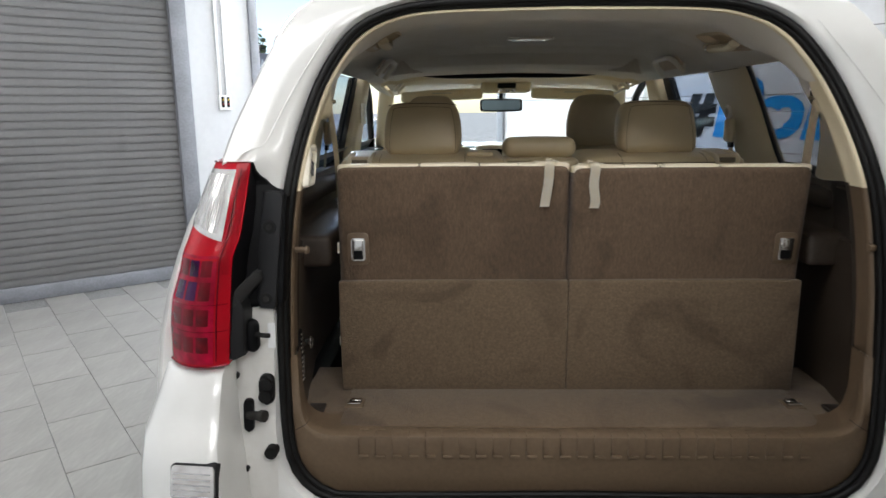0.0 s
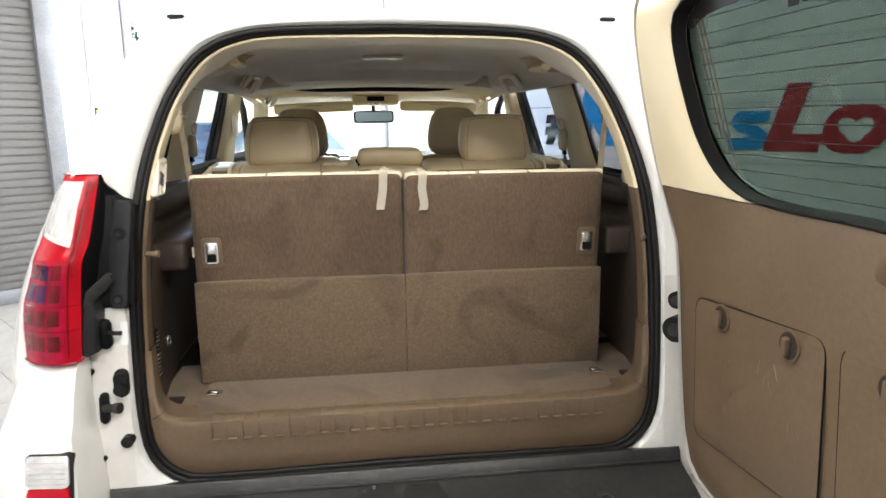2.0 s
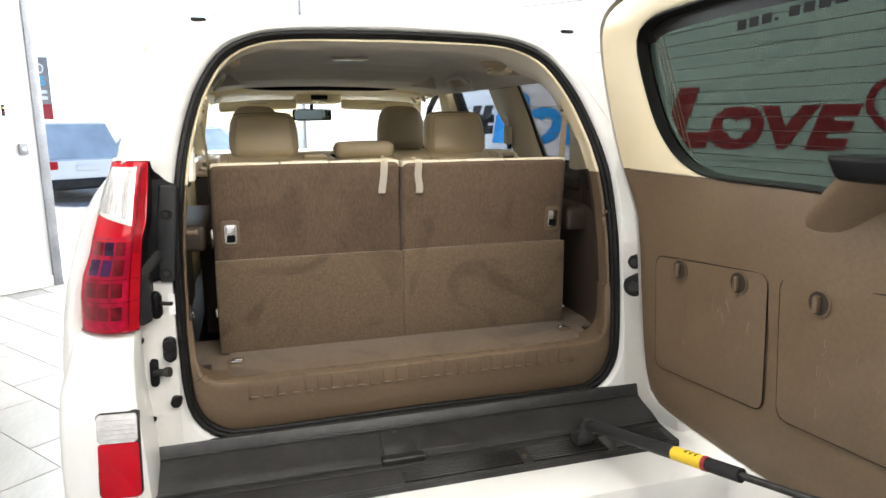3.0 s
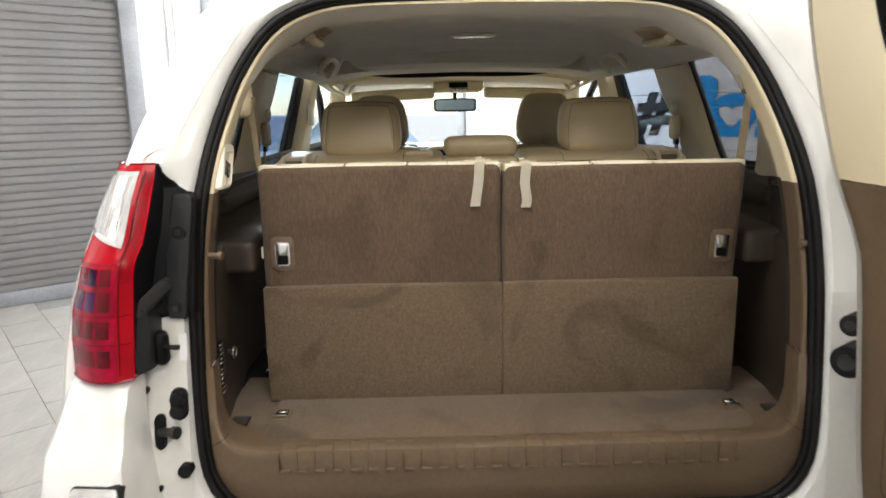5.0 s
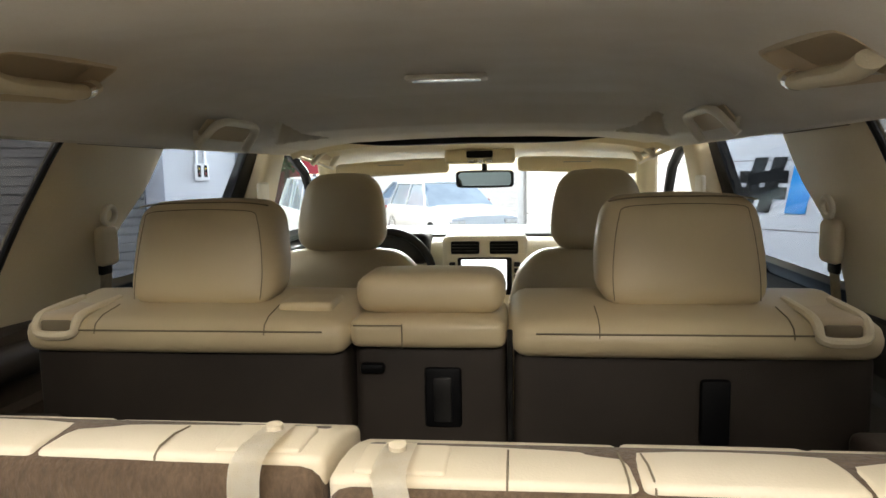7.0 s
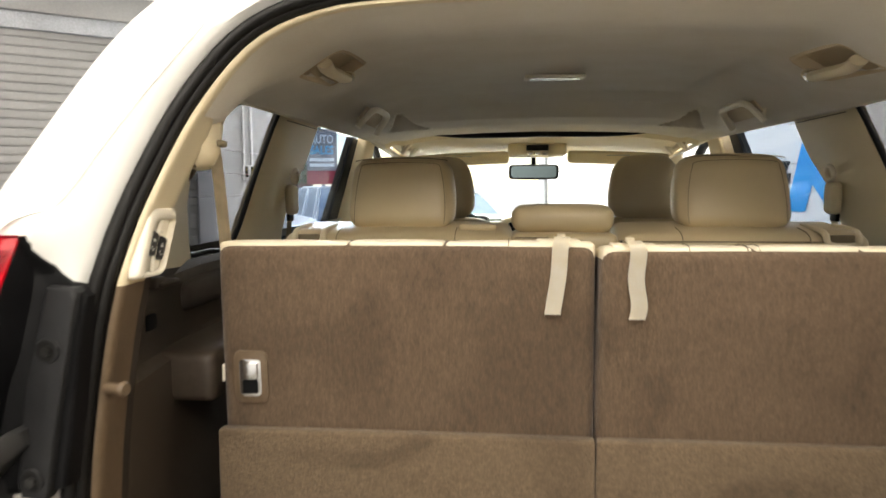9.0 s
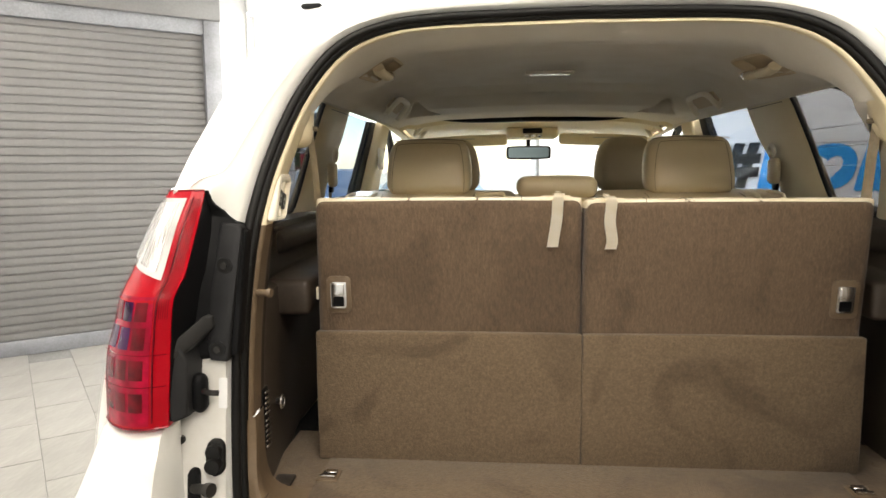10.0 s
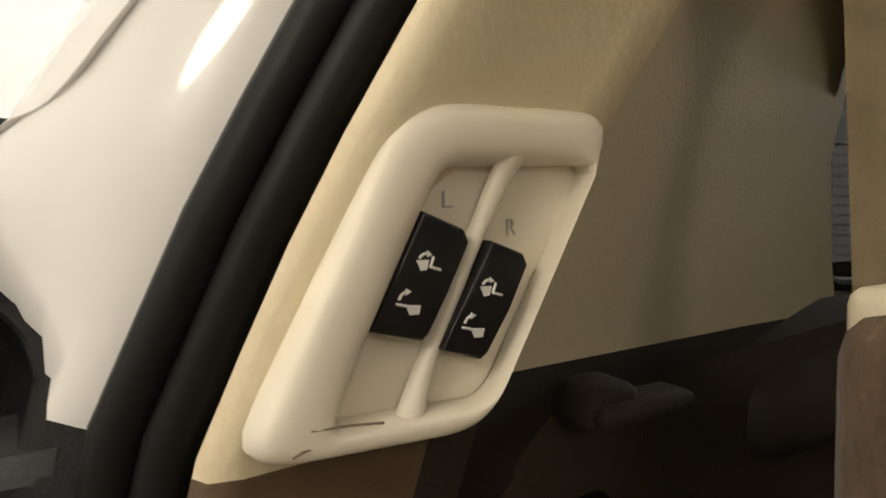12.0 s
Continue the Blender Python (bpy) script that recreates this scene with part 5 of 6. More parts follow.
flap = part("hitch_flap", slab(round_rect(-0.145, 0.212, -0.06, 0.298, 0.006), lambda a, b, c: Vector((a, b, 0.748 - 0.29 * (0.298 - b) - c)), 0.02, 0.003), TREAD, tread)
part("flap_foot", box((-0.158, 0.186, 0.700), (-0.046, 0.216, 0.7235), 0.005, 3), TREAD, tread)
part("flap_screw", rod((-0.105, 0.288, 0.745), (-0.105, 0.288, 0.7495), 0.006, 8), CHROME, tread)
part("raised_pad", slab([(-0.06, 0.214), (0.080, 0.214), (0.045, 0.300), (-0.03, 0.304)], lambda a, b, c: Vector((a, b, 0.746 - 0.29 * (0.298 - b) - c)), 0.02, 0.004), TREAD, tread)
bm = grid([[(x, y, z) for x in np.linspace(-0.72, 0.95, 24)] for y, z in ((0.30, 0.690), (0.05, 0.683), (-0.005, 0.684), (-0.03, 0.672), (-0.045, 0.64), (-0.04, 0.50), (0.0, 0.38))])
part("bumper", bm, WHITE, car, "pearl white rear bumper")
for s, x in ((-1, -0.535), (1, 0.540)):
    part("roof_plug", slab(round_rect(x - 0.020, 1.815, x + 0.020, 1.826, 0.005), lambda a, b, c: Vector((a, rear(b) - 0.002 + c, b)), 0.012, 0.002), BLACK, car)

# ---- the car: seat switches and belt on the rear pillar ----
def switch_plane(a, b, c):
    """a forward, b up, c metres out from the pillar into the car."""
    return Vector((-0.577 + c, a, b))


def rounded(corners, r, seg=8):
    """The outline of a four-cornered plate with round corners."""
    out, n = [], len(corners)
    for i, c in enumerate(corners):
        c = np.array(c)
        for k in range(seg + 1):
            t = k / seg
            u, w = np.array(corners[i - 1]) - c, np.array(corners[(i + 1) % n]) - c
            a, b = c + u / np.hypot(*u) * r[i], c + w / np.hypot(*w) * r[i]
            out.append(tuple((1 - t) ** 2 * a + 2 * t * (1 - t) * c + t * t * b))
    return out


def even(points, n=120):
    """The same outline as points at even angles round the panel's middle."""
    c = np.array((0.5025, 1.4505))
    p = np.array(points) - c
    closed = np.concatenate([p, p[:1]])
    dense = np.concatenate([closed[i] + (closed[i + 1] - closed[i]) * np.linspace(0, 1, 24, endpoint=False)[:, None] for i in range(len(p))])
    ang, rad = np.mod(np.arctan2(dense[:, 1], dense[:, 0]), math.tau), np.hypot(dense[:, 0], dense[:, 1])
    o = np.argsort(ang)
    return [(c[0] + r * math.cos(a), c[1] + r * math.sin(a)) for a in np.linspace(0, math.tau, n, endpoint=False) for r in (float(np.interp(a, ang[o], rad[o], period=math.tau)),)]


RIM = even(rounded([(0.4915, 1.4925), (0.5575, 1.4912), (0.5130, 1.4070), (0.4505, 1.4080)], (0.015, 0.011, 0.012, 0.011)))
INNER = even(rounded([(0.5030, 1.4770), (0.5505, 1.4770), (0.5155, 1.4140), (0.4715, 1.4150)], (0.006, 0.005, 0.007, 0.003)))


def between(t, c):
    return [switch_plane(a + (e - a) * t, b + (f - b) * t, c) for (a, b), (e, f) in zip(RIM, INNER)]


PROFILE = ((-0.05, 0.0), (-0.045, 0.004), (-0.01, 0.0082), (0.06, 0.0108), (0.16, 0.0122), (0.30, 0.0128), (0.50, 0.0131), (0.70, 0.0129), (0.84, 0.0121), (0.93, 0.0106), (0.985, 0.0086), (1.01, 0.0066), (1.03, 0.0045))
panel_bm = grid([between(t, c) for t, c in PROFILE], closed=True)
panel = part("seat_switch_panel", panel_bm, CREAM_SMOOTH, car, "cream switch panel for folding the rear seats")
part("switch_tray", slab(INNER, lambda a, b, c: switch_plane(a, b, 0.004 - c), 0.003), CREAM_SMOOTH, panel)
rib = [(switch_plane(0.5240 - 0.0320 * t, 1.4790 - 0.067 * t, 0.0078 + 0.0036 * (2 * t - 1) ** 4), 0.0026 + 0.0020 * abs(2 * t - 1) ** 3) for t in np.linspace(0, 1, 15)]
part("switch_rib", grid([[p + Vector((0.0035 * math.sin(k * math.pi / 8) - 0.003, r * math.cos(k * math.pi / 8), 0)) for k in range(9)] for p, r in rib]), CREAM_SMOOTH, panel)
SEAT_UP = ([(-22, -2), (4, -3), (-1, 18), (-14, 20)], [(0, -23), (11, -14), (0, -9)], [(-16, -6), (-9, -14), (1, -17)], ([(14, -10), (6, 14)], [(6, 11), (28, 18)]))
SEAT_FLAT = ([(-5, 10), (23, 5), (20, 24), (1, 25)], [(-6, -31), (6, -25), (-6, -16)], [(-20, -7), (-14, -18), (-5, -24)], ([(-26, 1), (0, 7)], [(0, 7), (23, 8)]))
for corners, letter, spot, marks in (([(0.4965, 1.4655), (0.5080, 1.4605), (0.5095, 1.4570), (0.5030, 1.4450), (0.4975, 1.4345), (0.4955, 1.4330), (0.4820, 1.4367)], "L", (0.5065, 1.4680), ((0.4972, 1.4530), (0.4920, 1.4430))),
                                     ([(0.5165, 1.4570), (0.5260, 1.4532), (0.5275, 1.4500), (0.5212, 1.4385), (0.5147, 1.4275), (0.5125, 1.4260), (0.5010, 1.4300)], "R", (0.5262, 1.4600), ((0.5152, 1.4450), (0.5102, 1.4352)))):
    rocker = part("rocker_switch", slab(corners, lambda a, b, c: switch_plane(a, b, 0.0108 - c), 0.008, 0.0010, seg=3), BUTTON, panel, "black rocker switch with white seat symbols")
    text_mesh(letter, 0, lambda a, b, c: switch_plane(a, b, 0.0042 + c), GREYPRINT, "switch_letter", panel, box_to=(spot[0] - 0.0015, spot[1] - 0.0022, spot[0] + 0.0015, spot[1] + 0.0022), thick=0.0003)
    for (y, z), (seat_shape, head, arc, lines) in zip(marks, (SEAT_UP, SEAT_FLAT)):
        def printed(p, c=0.0109, y=y, z=z):
            return switch_plane(y + 0.000134 * p[0], z - 0.000118 * p[1] - 0.00001 * p[0], c)

        for outline, kind in ((seat_shape, "seat_symbol"), (head, "arrow_head")):
            part(kind, slab(outline, lambda a, b, c, f=printed: f((a, b), 0.0111 - c), 0.0004), PRINT, rocker)
        part("arrow_symbol", sweep([printed(p) for p in spline(arc, 4)], 0.00042, 5, up=(1, 0, 0)), PRINT, rocker)
        for line in lines:
            part("seat_line", sweep([printed(p) for p in line], 0.00040, 5, up=(1, 0, 0)), PRINT, rocker)
for (a0, b0), (a1, b1) in (((0.4660, 1.4160), (0.4840, 1.4148)), ((0.4615, 1.4105), (0.4665, 1.4118))):
    part("scratch", sweep([switch_plane(a0, b0, 0.0128), switch_plane((a0 + a1) / 2, (b0 + b1) / 2 + 0.0004, 0.0128), switch_plane(a1, b1, 0.0124)], 0.00035, 5, up=(1, 0, 0)), STITCH, panel)
# belt guides on both rear pillars, and the belts
for s in (-1, 1):
    spine = tuple((x + 0.012, y + 0.045, z, r * 1.15) for x, y, z, r in ((0.556, 0.566, 1.550, 0.004), (0.556, 0.570, 1.556, 0.016), (0.557, 0.578, 1.564, 0.025), (0.562, 0.592, 1.584, 0.031), (0.572, 0.618, 1.622, 0.035), (0.588, 0.655, 1.662, 0.034), (0.606, 0.70, 1.695, 0.028), (0.622, 0.74, 1.72, 0.018)))
    rings = []
    for x, y, z, r in spine:
        rings.append([Vector((s * (x + 0.9 * r * math.cos(k * math.tau / 20)), y + 1.15 * r * math.sin(k * math.tau / 20) * 0.8, z + 1.15 * r * math.sin(k * math.tau / 20) * -0.6)) for k in range(20)])
    guide = part("belt_guide", grid(rings, closed=True), CREAM, car, "cream moulded belt outlet")
    part("belt_slot", cushion((s * 0.560, 0.634, 1.578), (s * 0.538, 0.664, 1.588), 0.004), STITCH, guide)
    web = grid([[Vector((s * x, y, z)), Vector((s * (x - 0.007), y + 0.024, z))] for x, y, z in ((0.556, 0.636, 1.584), (0.548, 0.632, 1.52), (0.542, 0.630, 1.45), (0.540, 0.64, 1.33), (0.545, 0.66, 1.20))])
    bmesh.ops.solidify(web, geom=list(web.faces), thickness=0.002)
    part("belt", web, BELT, car, "beige seat belt webbing")

# ---- the car: rear door, open ----
def door_x(z):
    """The inner face of the open door; it leans in over the bumper towards its top."""
    return float(np.interp(z, (0.70, 1.30, 1.45, 1.60, 1.77, 1.85), (0.590, 0.572, 0.545, 0.518, 0.487, 0.472)))


DOOR_EDGE = spline([(-0.27, 0.80), (0.06, 0.80), (0.15, 0.815), (0.190, 0.86), (0.215, 0.98), (0.25, 1.285), (0.30, 1.43), (0.332, 1.60), (0.335, 1.74), (0.31, 1.80), (0.24, 1.835), (0.1, 1.85), (-0.27, 1.852)], 6)
DOOR_EDGE = [tuple(p) for p in DOOR_EDGE] + [(-0.54 - y, z) for y, z in reversed([tuple(p) for p in DOOR_EDGE][1:-1])]
WINDOW = spline([(-0.27, 1.432), (-0.10, 1.432), (-0.02, 1.440), (0.050, 1.470), (0.100, 1.52), (0.133, 1.585), (0.161, 1.69), (0.158, 1.745), (0.12, 1.772), (0.03, 1.785), (-0.27, 1.79)], 6)
WINDOW = [tuple(p) for p in WINDOW] + [(-0.54 - y, z) for y, z in reversed([tuple(p) for p in WINDOW][1:-1])]


def turn_about(points, c=(-0.27, 1.60), n=120):
    ang = np.mod([math.atan2(p[1] - c[1], p[0] - c[0]) for p in points], math.tau)
    rad = np.array([math.hypot(p[0] - c[0], p[1] - c[1]) for p in points])
    o = np.argsort(ang)
    return [(c[0] + r * math.cos(a), c[1] + r * math.sin(a)) for a in np.linspace(0, math.tau, n, endpoint=False) for r in (float(np.interp(a, ang[o], rad[o], period=math.tau)),)]


door_o, door_w = turn_about(DOOR_EDGE), turn_about(WINDOW)


def door_ring(t, inset, grow=0.0):
    out = []
    for (a, b), (e, f) in zip(door_o, door_w):
        y, z = a + (e - a) * t, b + (f - b) * t
        y, z = y + (y + 0.27) * grow, z + (z - 1.33) * grow
        out.append(Vector((door_x(z) + inset, y, z)))
    return out


def window_ring(out, inset):
    """The window's outline, moved out by so many metres all round."""
    p = np.array(door_w)
    d = np.roll(p, -1, 0) - np.roll(p, 1, 0)
    p = p + out * np.stack([d[:, 1], -d[:, 0]], 1) / np.hypot(d[:, 0], d[:, 1])[:, None]
    return [Vector((door_x(z) + inset, y, z)) for y, z in p]


door = part("rear_door", grid([door_ring(0.0, 0.004, 0.020), door_ring(0.0, 0.035, 0.035), door_ring(0.0, 0.10, 0.04), door_ring(0.1, 0.13, 0.01), door_ring(0.5, 0.12), door_ring(0.97, 0.055), door_ring(1.0, 0.046), door_ring(1.0, 0.036)], closed=True), WHITE, car, "pearl white side-hinged rear door, wide open")
bm = grid([door_ring(-0.03, 0.030), door_ring(-0.02, 0.012), door_ring(0.02, 0.002), door_ring(0.10, 0.0), door_ring(0.3, 0.0), door_ring(0.5, 0.0), window_ring(0.018, 0.002), window_ring(0.011, 0.006), window_ring(0.003, 0.030)], closed=True)
low = bm.copy()
part("upper_trim", cut(bm, (0, 0, 1.424), (0, 0, 1)), CREAM, door, "cream upper door trim")
trim = part("lower_trim", cut(low, (0, 0, 1.422), (0, 0, -1)), BROWN, door, "brown plastic lower door trim")
part("window_gasket", grid([window_ring(0.0110, 0.012), window_ring(0.0090, 0.003), window_ring(0.0065, 0.000), window_ring(0.0035, 0.001), window_ring(0.0020, 0.012), window_ring(-0.001, 0.0275)], closed=True), RUBBER, door, "black window gasket")
glass = part("rear_window", slab([(p.y, p.z) for p in door_ring(0.99, 0)], lambda a, b, c: Vector((door_x(b) + 0.030 + c, a, b)), 0.003), REAR_GLASS, door, "tinted rear window with heating wires")
for k in range(12):
    z = 1.45 + 0.027 * k
    half = float(np.interp(z, (1.42, 1.46, 1.52, 1.60, 1.72), (0.24, 0.31, 0.36, 0.38, 0.40)))
    part("heating_wire", sweep([Vector((door_x(z) + 0.029, y, z)) for y in np.linspace(-0.27 - half, -0.27 + half, 3)], 0.0007, 4), STEEL, glass)
for k in range(3):
    part("heating_bar", sweep([Vector((door_x(z) + 0.029, 0.085 + 0.25 * (z - 1.58) - 0.014 * k, z)) for z in np.linspace(1.53 - 0.03 * k, 1.75, 5)], 0.0011, 4), BROWN, glass)


def on_door(a, b, c):
    return Vector((door_x(b) - c, a, b))


border = grid([window_ring(-0.002, 0.0290), window_ring(-0.030, 0.0287)], closed=True)
part("dark_border", cut(border, (0, 0, 1.735), (0, 0, 1)), RUBBER, glass, "black printed border of the window")
for k in range(11):
    y = -0.155 - 0.033 * k
    part("lettering_bar", box((door_x(1.75) + 0.0272, y - (0.024 if k != 3 else 0.008), 1.727 + 0.002 * k), (door_x(1.75) + 0.0282, y, (1.745 if k != 3 else 1.732) + 0.002 * k)), SIGN_BLACK, glass)


for corners, knobs, y1 in (([(0.147, 1.207), (0.137, 0.908), (-0.246, 0.944), (-0.240, 1.243)], ((0.043, 1.192), (-0.160, 1.206)), -0.245),
                           ([(-0.272, 1.246), (-0.285, 0.948), (-0.665, 0.978), (-0.660, 1.278)], ((-0.372, 1.217), (-0.60, 1.240)), -0.665)):
    outline = rounded(corners, (0.03, 0.03, 0.03, 0.03), 6)
    lid = part("storage_lid", slab(outline, lambda a, b, c: on_door(a, b, 0.0062 - c), 0.009, 0.0018), BROWN, door, "scuffed brown plastic storage lid")
    part("lid_gap", sweep([on_door(a, b, 0.0048) for a, b in outline], 0.0017, 6, closed=True, up=(1, 0, 0)), BLACK, lid)
    for k in range(11):
        a, b = y1 + random.uniform(0.05, 0.30), random.uniform(0.97, 1.15)
        da, db = random.uniform(-0.012, 0.012), random.uniform(0.008, 0.03)
        part("scuff", sweep([on_door(a, b, 0.0068), on_door(a + da * 0.4, b + db * 0.5, 0.0072), on_door(a + da, b + db, 0.0068)], random.uniform(0.0003, 0.0008), 5), SCUFF, lid)
    for y, z in knobs:
        dish = part("turn_knob", rod(on_door(y, z, 0.004), on_door(y, z, 0.0100), 0.026, 24), BROWN, lid)
        # flat disc whose dark brown carries the shading of the knob's recess
        part("knob_shade", rod(on_door(y, z, 0.0095), on_door(y, z, 0.0107), 0.0225, 24), DARKBROWN, dish)
        part("knob_bar", box(tuple(on_door(y - 0.006, z - 0.017, 0.0095)), tuple(on_door(y + 0.006, z + 0.015, 0.0215)), 0.004, 3), BROWN, dish)
# wiper motor cover with its black cap
def hump_row(z):
    t = (z - 1.335) / 0.125
    lift = 0.044 * t**1.3
    mid, half = -0.352 - 0.150 * t**1.3, 0.044 + 0.050 * t**1.2
    return [on_door(mid + half * u, z, 0.001 + lift * max(0.0, 1 - abs(u) ** 2.6)) for u in np.linspace(-1, 1, 21)]


hump = part("wiper_cover", grid([hump_row(z) for z in np.linspace(1.335, 1.46, 20)] + [[on_door(p.y, 1.466, 0.0) for p in hump_row(1.46)]]), BROWN, door, "brown moulded wiper cover")
part("wiper_cap", cushion((0.474, -0.625, 1.456), (0.545, -0.452, 1.496), 0.009, 0.003, lambda v: v + Vector((-0.12 * (v.z - 1.47), 0.5 * (v.z - 1.47), 0.0)), seg=4), BLACK, hump, "black wiper cap")
# hinges and check strap
for z, r in ((1.158, 0.020), (1.088, 0.030)):
    hinge = part("door_buffer", rod((0.640, 0.318, z), (0.596, 0.286, z), r, 20), RUBBER, car, "black rubber door buffer")
    part("buffer_core", rod((0.600, 0.290, z), (0.592, 0.283, z), r * 0.5, 14), STEEL, hinge)
stay = part("gas_stay", rod((0.385, 0.132, 0.768), (0.462, -0.33, 0.862), 0.0150, 18), SATIN, car, "black gas stay with a yellow sticker")
d = (Vector((0.462, -0.33, 0.862)) - Vector((0.385, 0.132, 0.768))).normalized()
p0 = Vector((0.385, 0.132, 0.768))
part("stay_sticker", rod(p0 + d * 0.30, p0 + d * 0.385, 0.0155, 20), YELLOW, stay, "yellow warning sticker")
for k in range(3):
    part("sticker_bar", box(tuple(p0 + d * (0.335 + 0.014 * k) + Vector((-0.010, -0.004, 0.0138))), tuple(p0 + d * (0.340 + 0.014 * k) + Vector((0.004, 0.001, 0.0164))), 0.0005, 1), SIGN_BLACK, stay)
part("stay_red_ring", rod(p0 + d * 0.385, p0 + d * 0.395, 0.0162, 20), SIGN_RED, stay)
part("stay_cap", rod(p0 + d * 0.395, p0 + d * 0.415, 0.0126, 20), CHROME, stay)
part("stay_rod", rod(p0 + d * 0.41, p0 + d * 0.80, 0.0075, 14), STEEL, stay)
part("stay_bracket", slab([(0.352, 0.735), (0.394, 0.735), (0.396, 0.772), (0.386, 0.786), (0.368, 0.784)], lambda a, b, c: Vector((a, 0.128 + c, b)), 0.009, 0.002), HOOD_GREY, stay, "worn grey bracket")
part("stay_foot", box((0.350, 0.126, 0.712), (0.398, 0.172, 0.738), 0.005, 2), TREAD, stay)

# ---- the hall ----
def hall(a, b, c=0.0):
    return HALL @ Vector((a, b, c))


LEFT, RIGHT, BACK, HIGH = -3.29, 2.765, -12.5, 3.25
floor = tagged(part("floor", box((LEFT - 0.3, BACK, -0.10), (RIGHT + 0.3, 0.25, -0.004)), GROUT, m=HALL), "grey grout bed of a tiled floor", "floor", kind="structure")
tagged(part("ceiling", box((LEFT - 0.3, BACK, HIGH), (RIGHT + 0.3, 0.3, HIGH + 0.15)), CEILING_PAINT, m=HALL), "white painted ceiling", "ceiling", kind="structure")
# shutter wall: a strip, a lintel and the pier between shutter and entrance
north = tagged(part("wall_north", box((0.075, 0.0, 0), (0.69, 0.20, HIGH)), WALL_PAINT, m=HALL), "white painted wall pier", "wall", kind="structure")
part("lintel", box((LEFT - 0.2, 0.003, 2.98), (0.075, 0.20, HIGH)), WALL_PAINT, north, m=HALL)
part("pier", box((LEFT - 0.2, 0.0, 0), (-3.185, 0.20, 2.98)), WALL_PAINT, north, m=HALL)
part("entrance_lintel", box((0.69, 0.003, 2.75), (RIGHT + 0.2, 0.20, HIGH)), WALL_PAINT, north, m=HALL)
east = tagged(part("wall_east", box((RIGHT, BACK, 0), (RIGHT + 0.2, -1.36, HIGH)), WALL_PAINT, m=HALL), "white painted wall with a painted slogan", "wall", kind="structure")
part("east_lintel", box((RIGHT + 0.003, -1.36, 2.75), (RIGHT + 0.2, 0.003, HIGH)), WALL_PAINT, east, m=HALL)
# fine block joints in the painted wall
for k in range(7):
    part("block_joint", box((RIGHT - 0.0015, -6.2, 0.45 + 0.40 * k), (RIGHT + 0.01, -1.36, 0.456 + 0.40 * k)), GROUT, east, m=HALL)
tagged(part("wall_south", box((LEFT - 0.2, BACK - 0.2, 0), (RIGHT + 0.2, BACK, HIGH)), WALL_PAINT, m=HALL), "white painted wall", "wall", kind="structure")
west = tagged(part("wall_west", box((LEFT - 0.2, BACK, 0), (LEFT, -1.89, HIGH)), WALL_PAINT, m=HALL), "white painted wall with a door recess", "wall", kind="structure")
part("west_pier", box((LEFT - 0.2, -0.98, 0), (LEFT, 0.0, HIGH)), WALL_PAINT, west, m=HALL)
part("west_lintel", box((LEFT - 0.2, -1.89, 2.05), (LEFT + 0.0, -0.98, HIGH)), WALL_PAINT, west, m=HALL)
part("recess_back", box((LEFT - 0.45, -2.3, 0), (LEFT - 0.26, -0.6, HIGH)), WALL_PAINT, west, m=HALL)
for n, (lo, hi) in enumerate((((LEFT - 0.02, -7.0, 0), (LEFT + 0.014, -1.885, 0.10)), ((LEFT - 0.02, -0.985, 0), (LEFT + 0.014, -0.003, 0.10)), ((-3.287, -0.014, 0), (-3.185, 0.02, 0.10)), ((0.078, -0.014, 0), (0.69, 0.02, 0.10)), ((RIGHT - 0.014, -7.0, 0), (RIGHT + 0.02, -1.36, 0.10)))):
    tagged(part("baseboard", box(lo, hi, 0.005), TRIM_PAINT, m=HALL), "white painted baseboard", "baseboard", kind="structure")
DOOR_KNOB = -1.59
door_1 = tagged(part("door_1", box((LEFT - 0.150, -1.695, 0.01), (LEFT - 0.110, -1.0, 2.04), 0.003), TRIM_PAINT, m=HALL), "white painted flush door in a recess", "door", kind="structure")
part("door_frame", box((LEFT - 0.160, -1.0, 0), (LEFT - 0.085, -0.975, 2.045), 0.004), TRIM_PAINT, door_1, m=HALL)
part("door_frame", box((LEFT - 0.160, -1.887, 0), (LEFT - 0.085, -1.70, 2.045), 0.004), TRIM_PAINT, door_1, m=HALL)
part("door_knob", rod((LEFT - 0.115, DOOR_KNOB, 1.10), (LEFT - 0.06, DOOR_KNOB, 1.10), 0.014, 14), CHROME, door_1, "brushed metal door knob", m=HALL)
part("knob_ball", rod((LEFT - 0.08, DOOR_KNOB, 1.10), (LEFT - 0.045, DOOR_KNOB, 1.10), 0.028, 18, r2=0.022), CHROME, door_1, m=HALL)
part("deadbolt", rod((LEFT - 0.115, DOOR_KNOB, 1.34), (LEFT - 0.095, DOOR_KNOB, 1.34), 0.028, 18), CHROME, door_1, m=HALL)
tagged(part("light_switch", box((LEFT, -2.22, 1.24), (LEFT + 0.008, -2.145, 1.36), 0.003), TRIM_PAINT, m=HALL), "white wall light switch plate", "light switch")

# roller shutter: curtain of slats, guides, hood, bottom bar
shutter = thing("roller_shutter", hall(-1.55, 0, 0), "closed grey steel roller shutter", "shutter")
W0, W1, PITCH = -3.12, -0.055, 0.069
profile = [(0.011, 0.0), (0.0045, 0.0020), (0.003, 0.0055), (0.0022, 0.030), (0.003, 0.0550), (0.0085, 0.0570), (0.0085, 0.0588), (0.0045, 0.0603), (0.0045, 0.0635), (0.011, 0.0655), (0.012, 0.0688)]
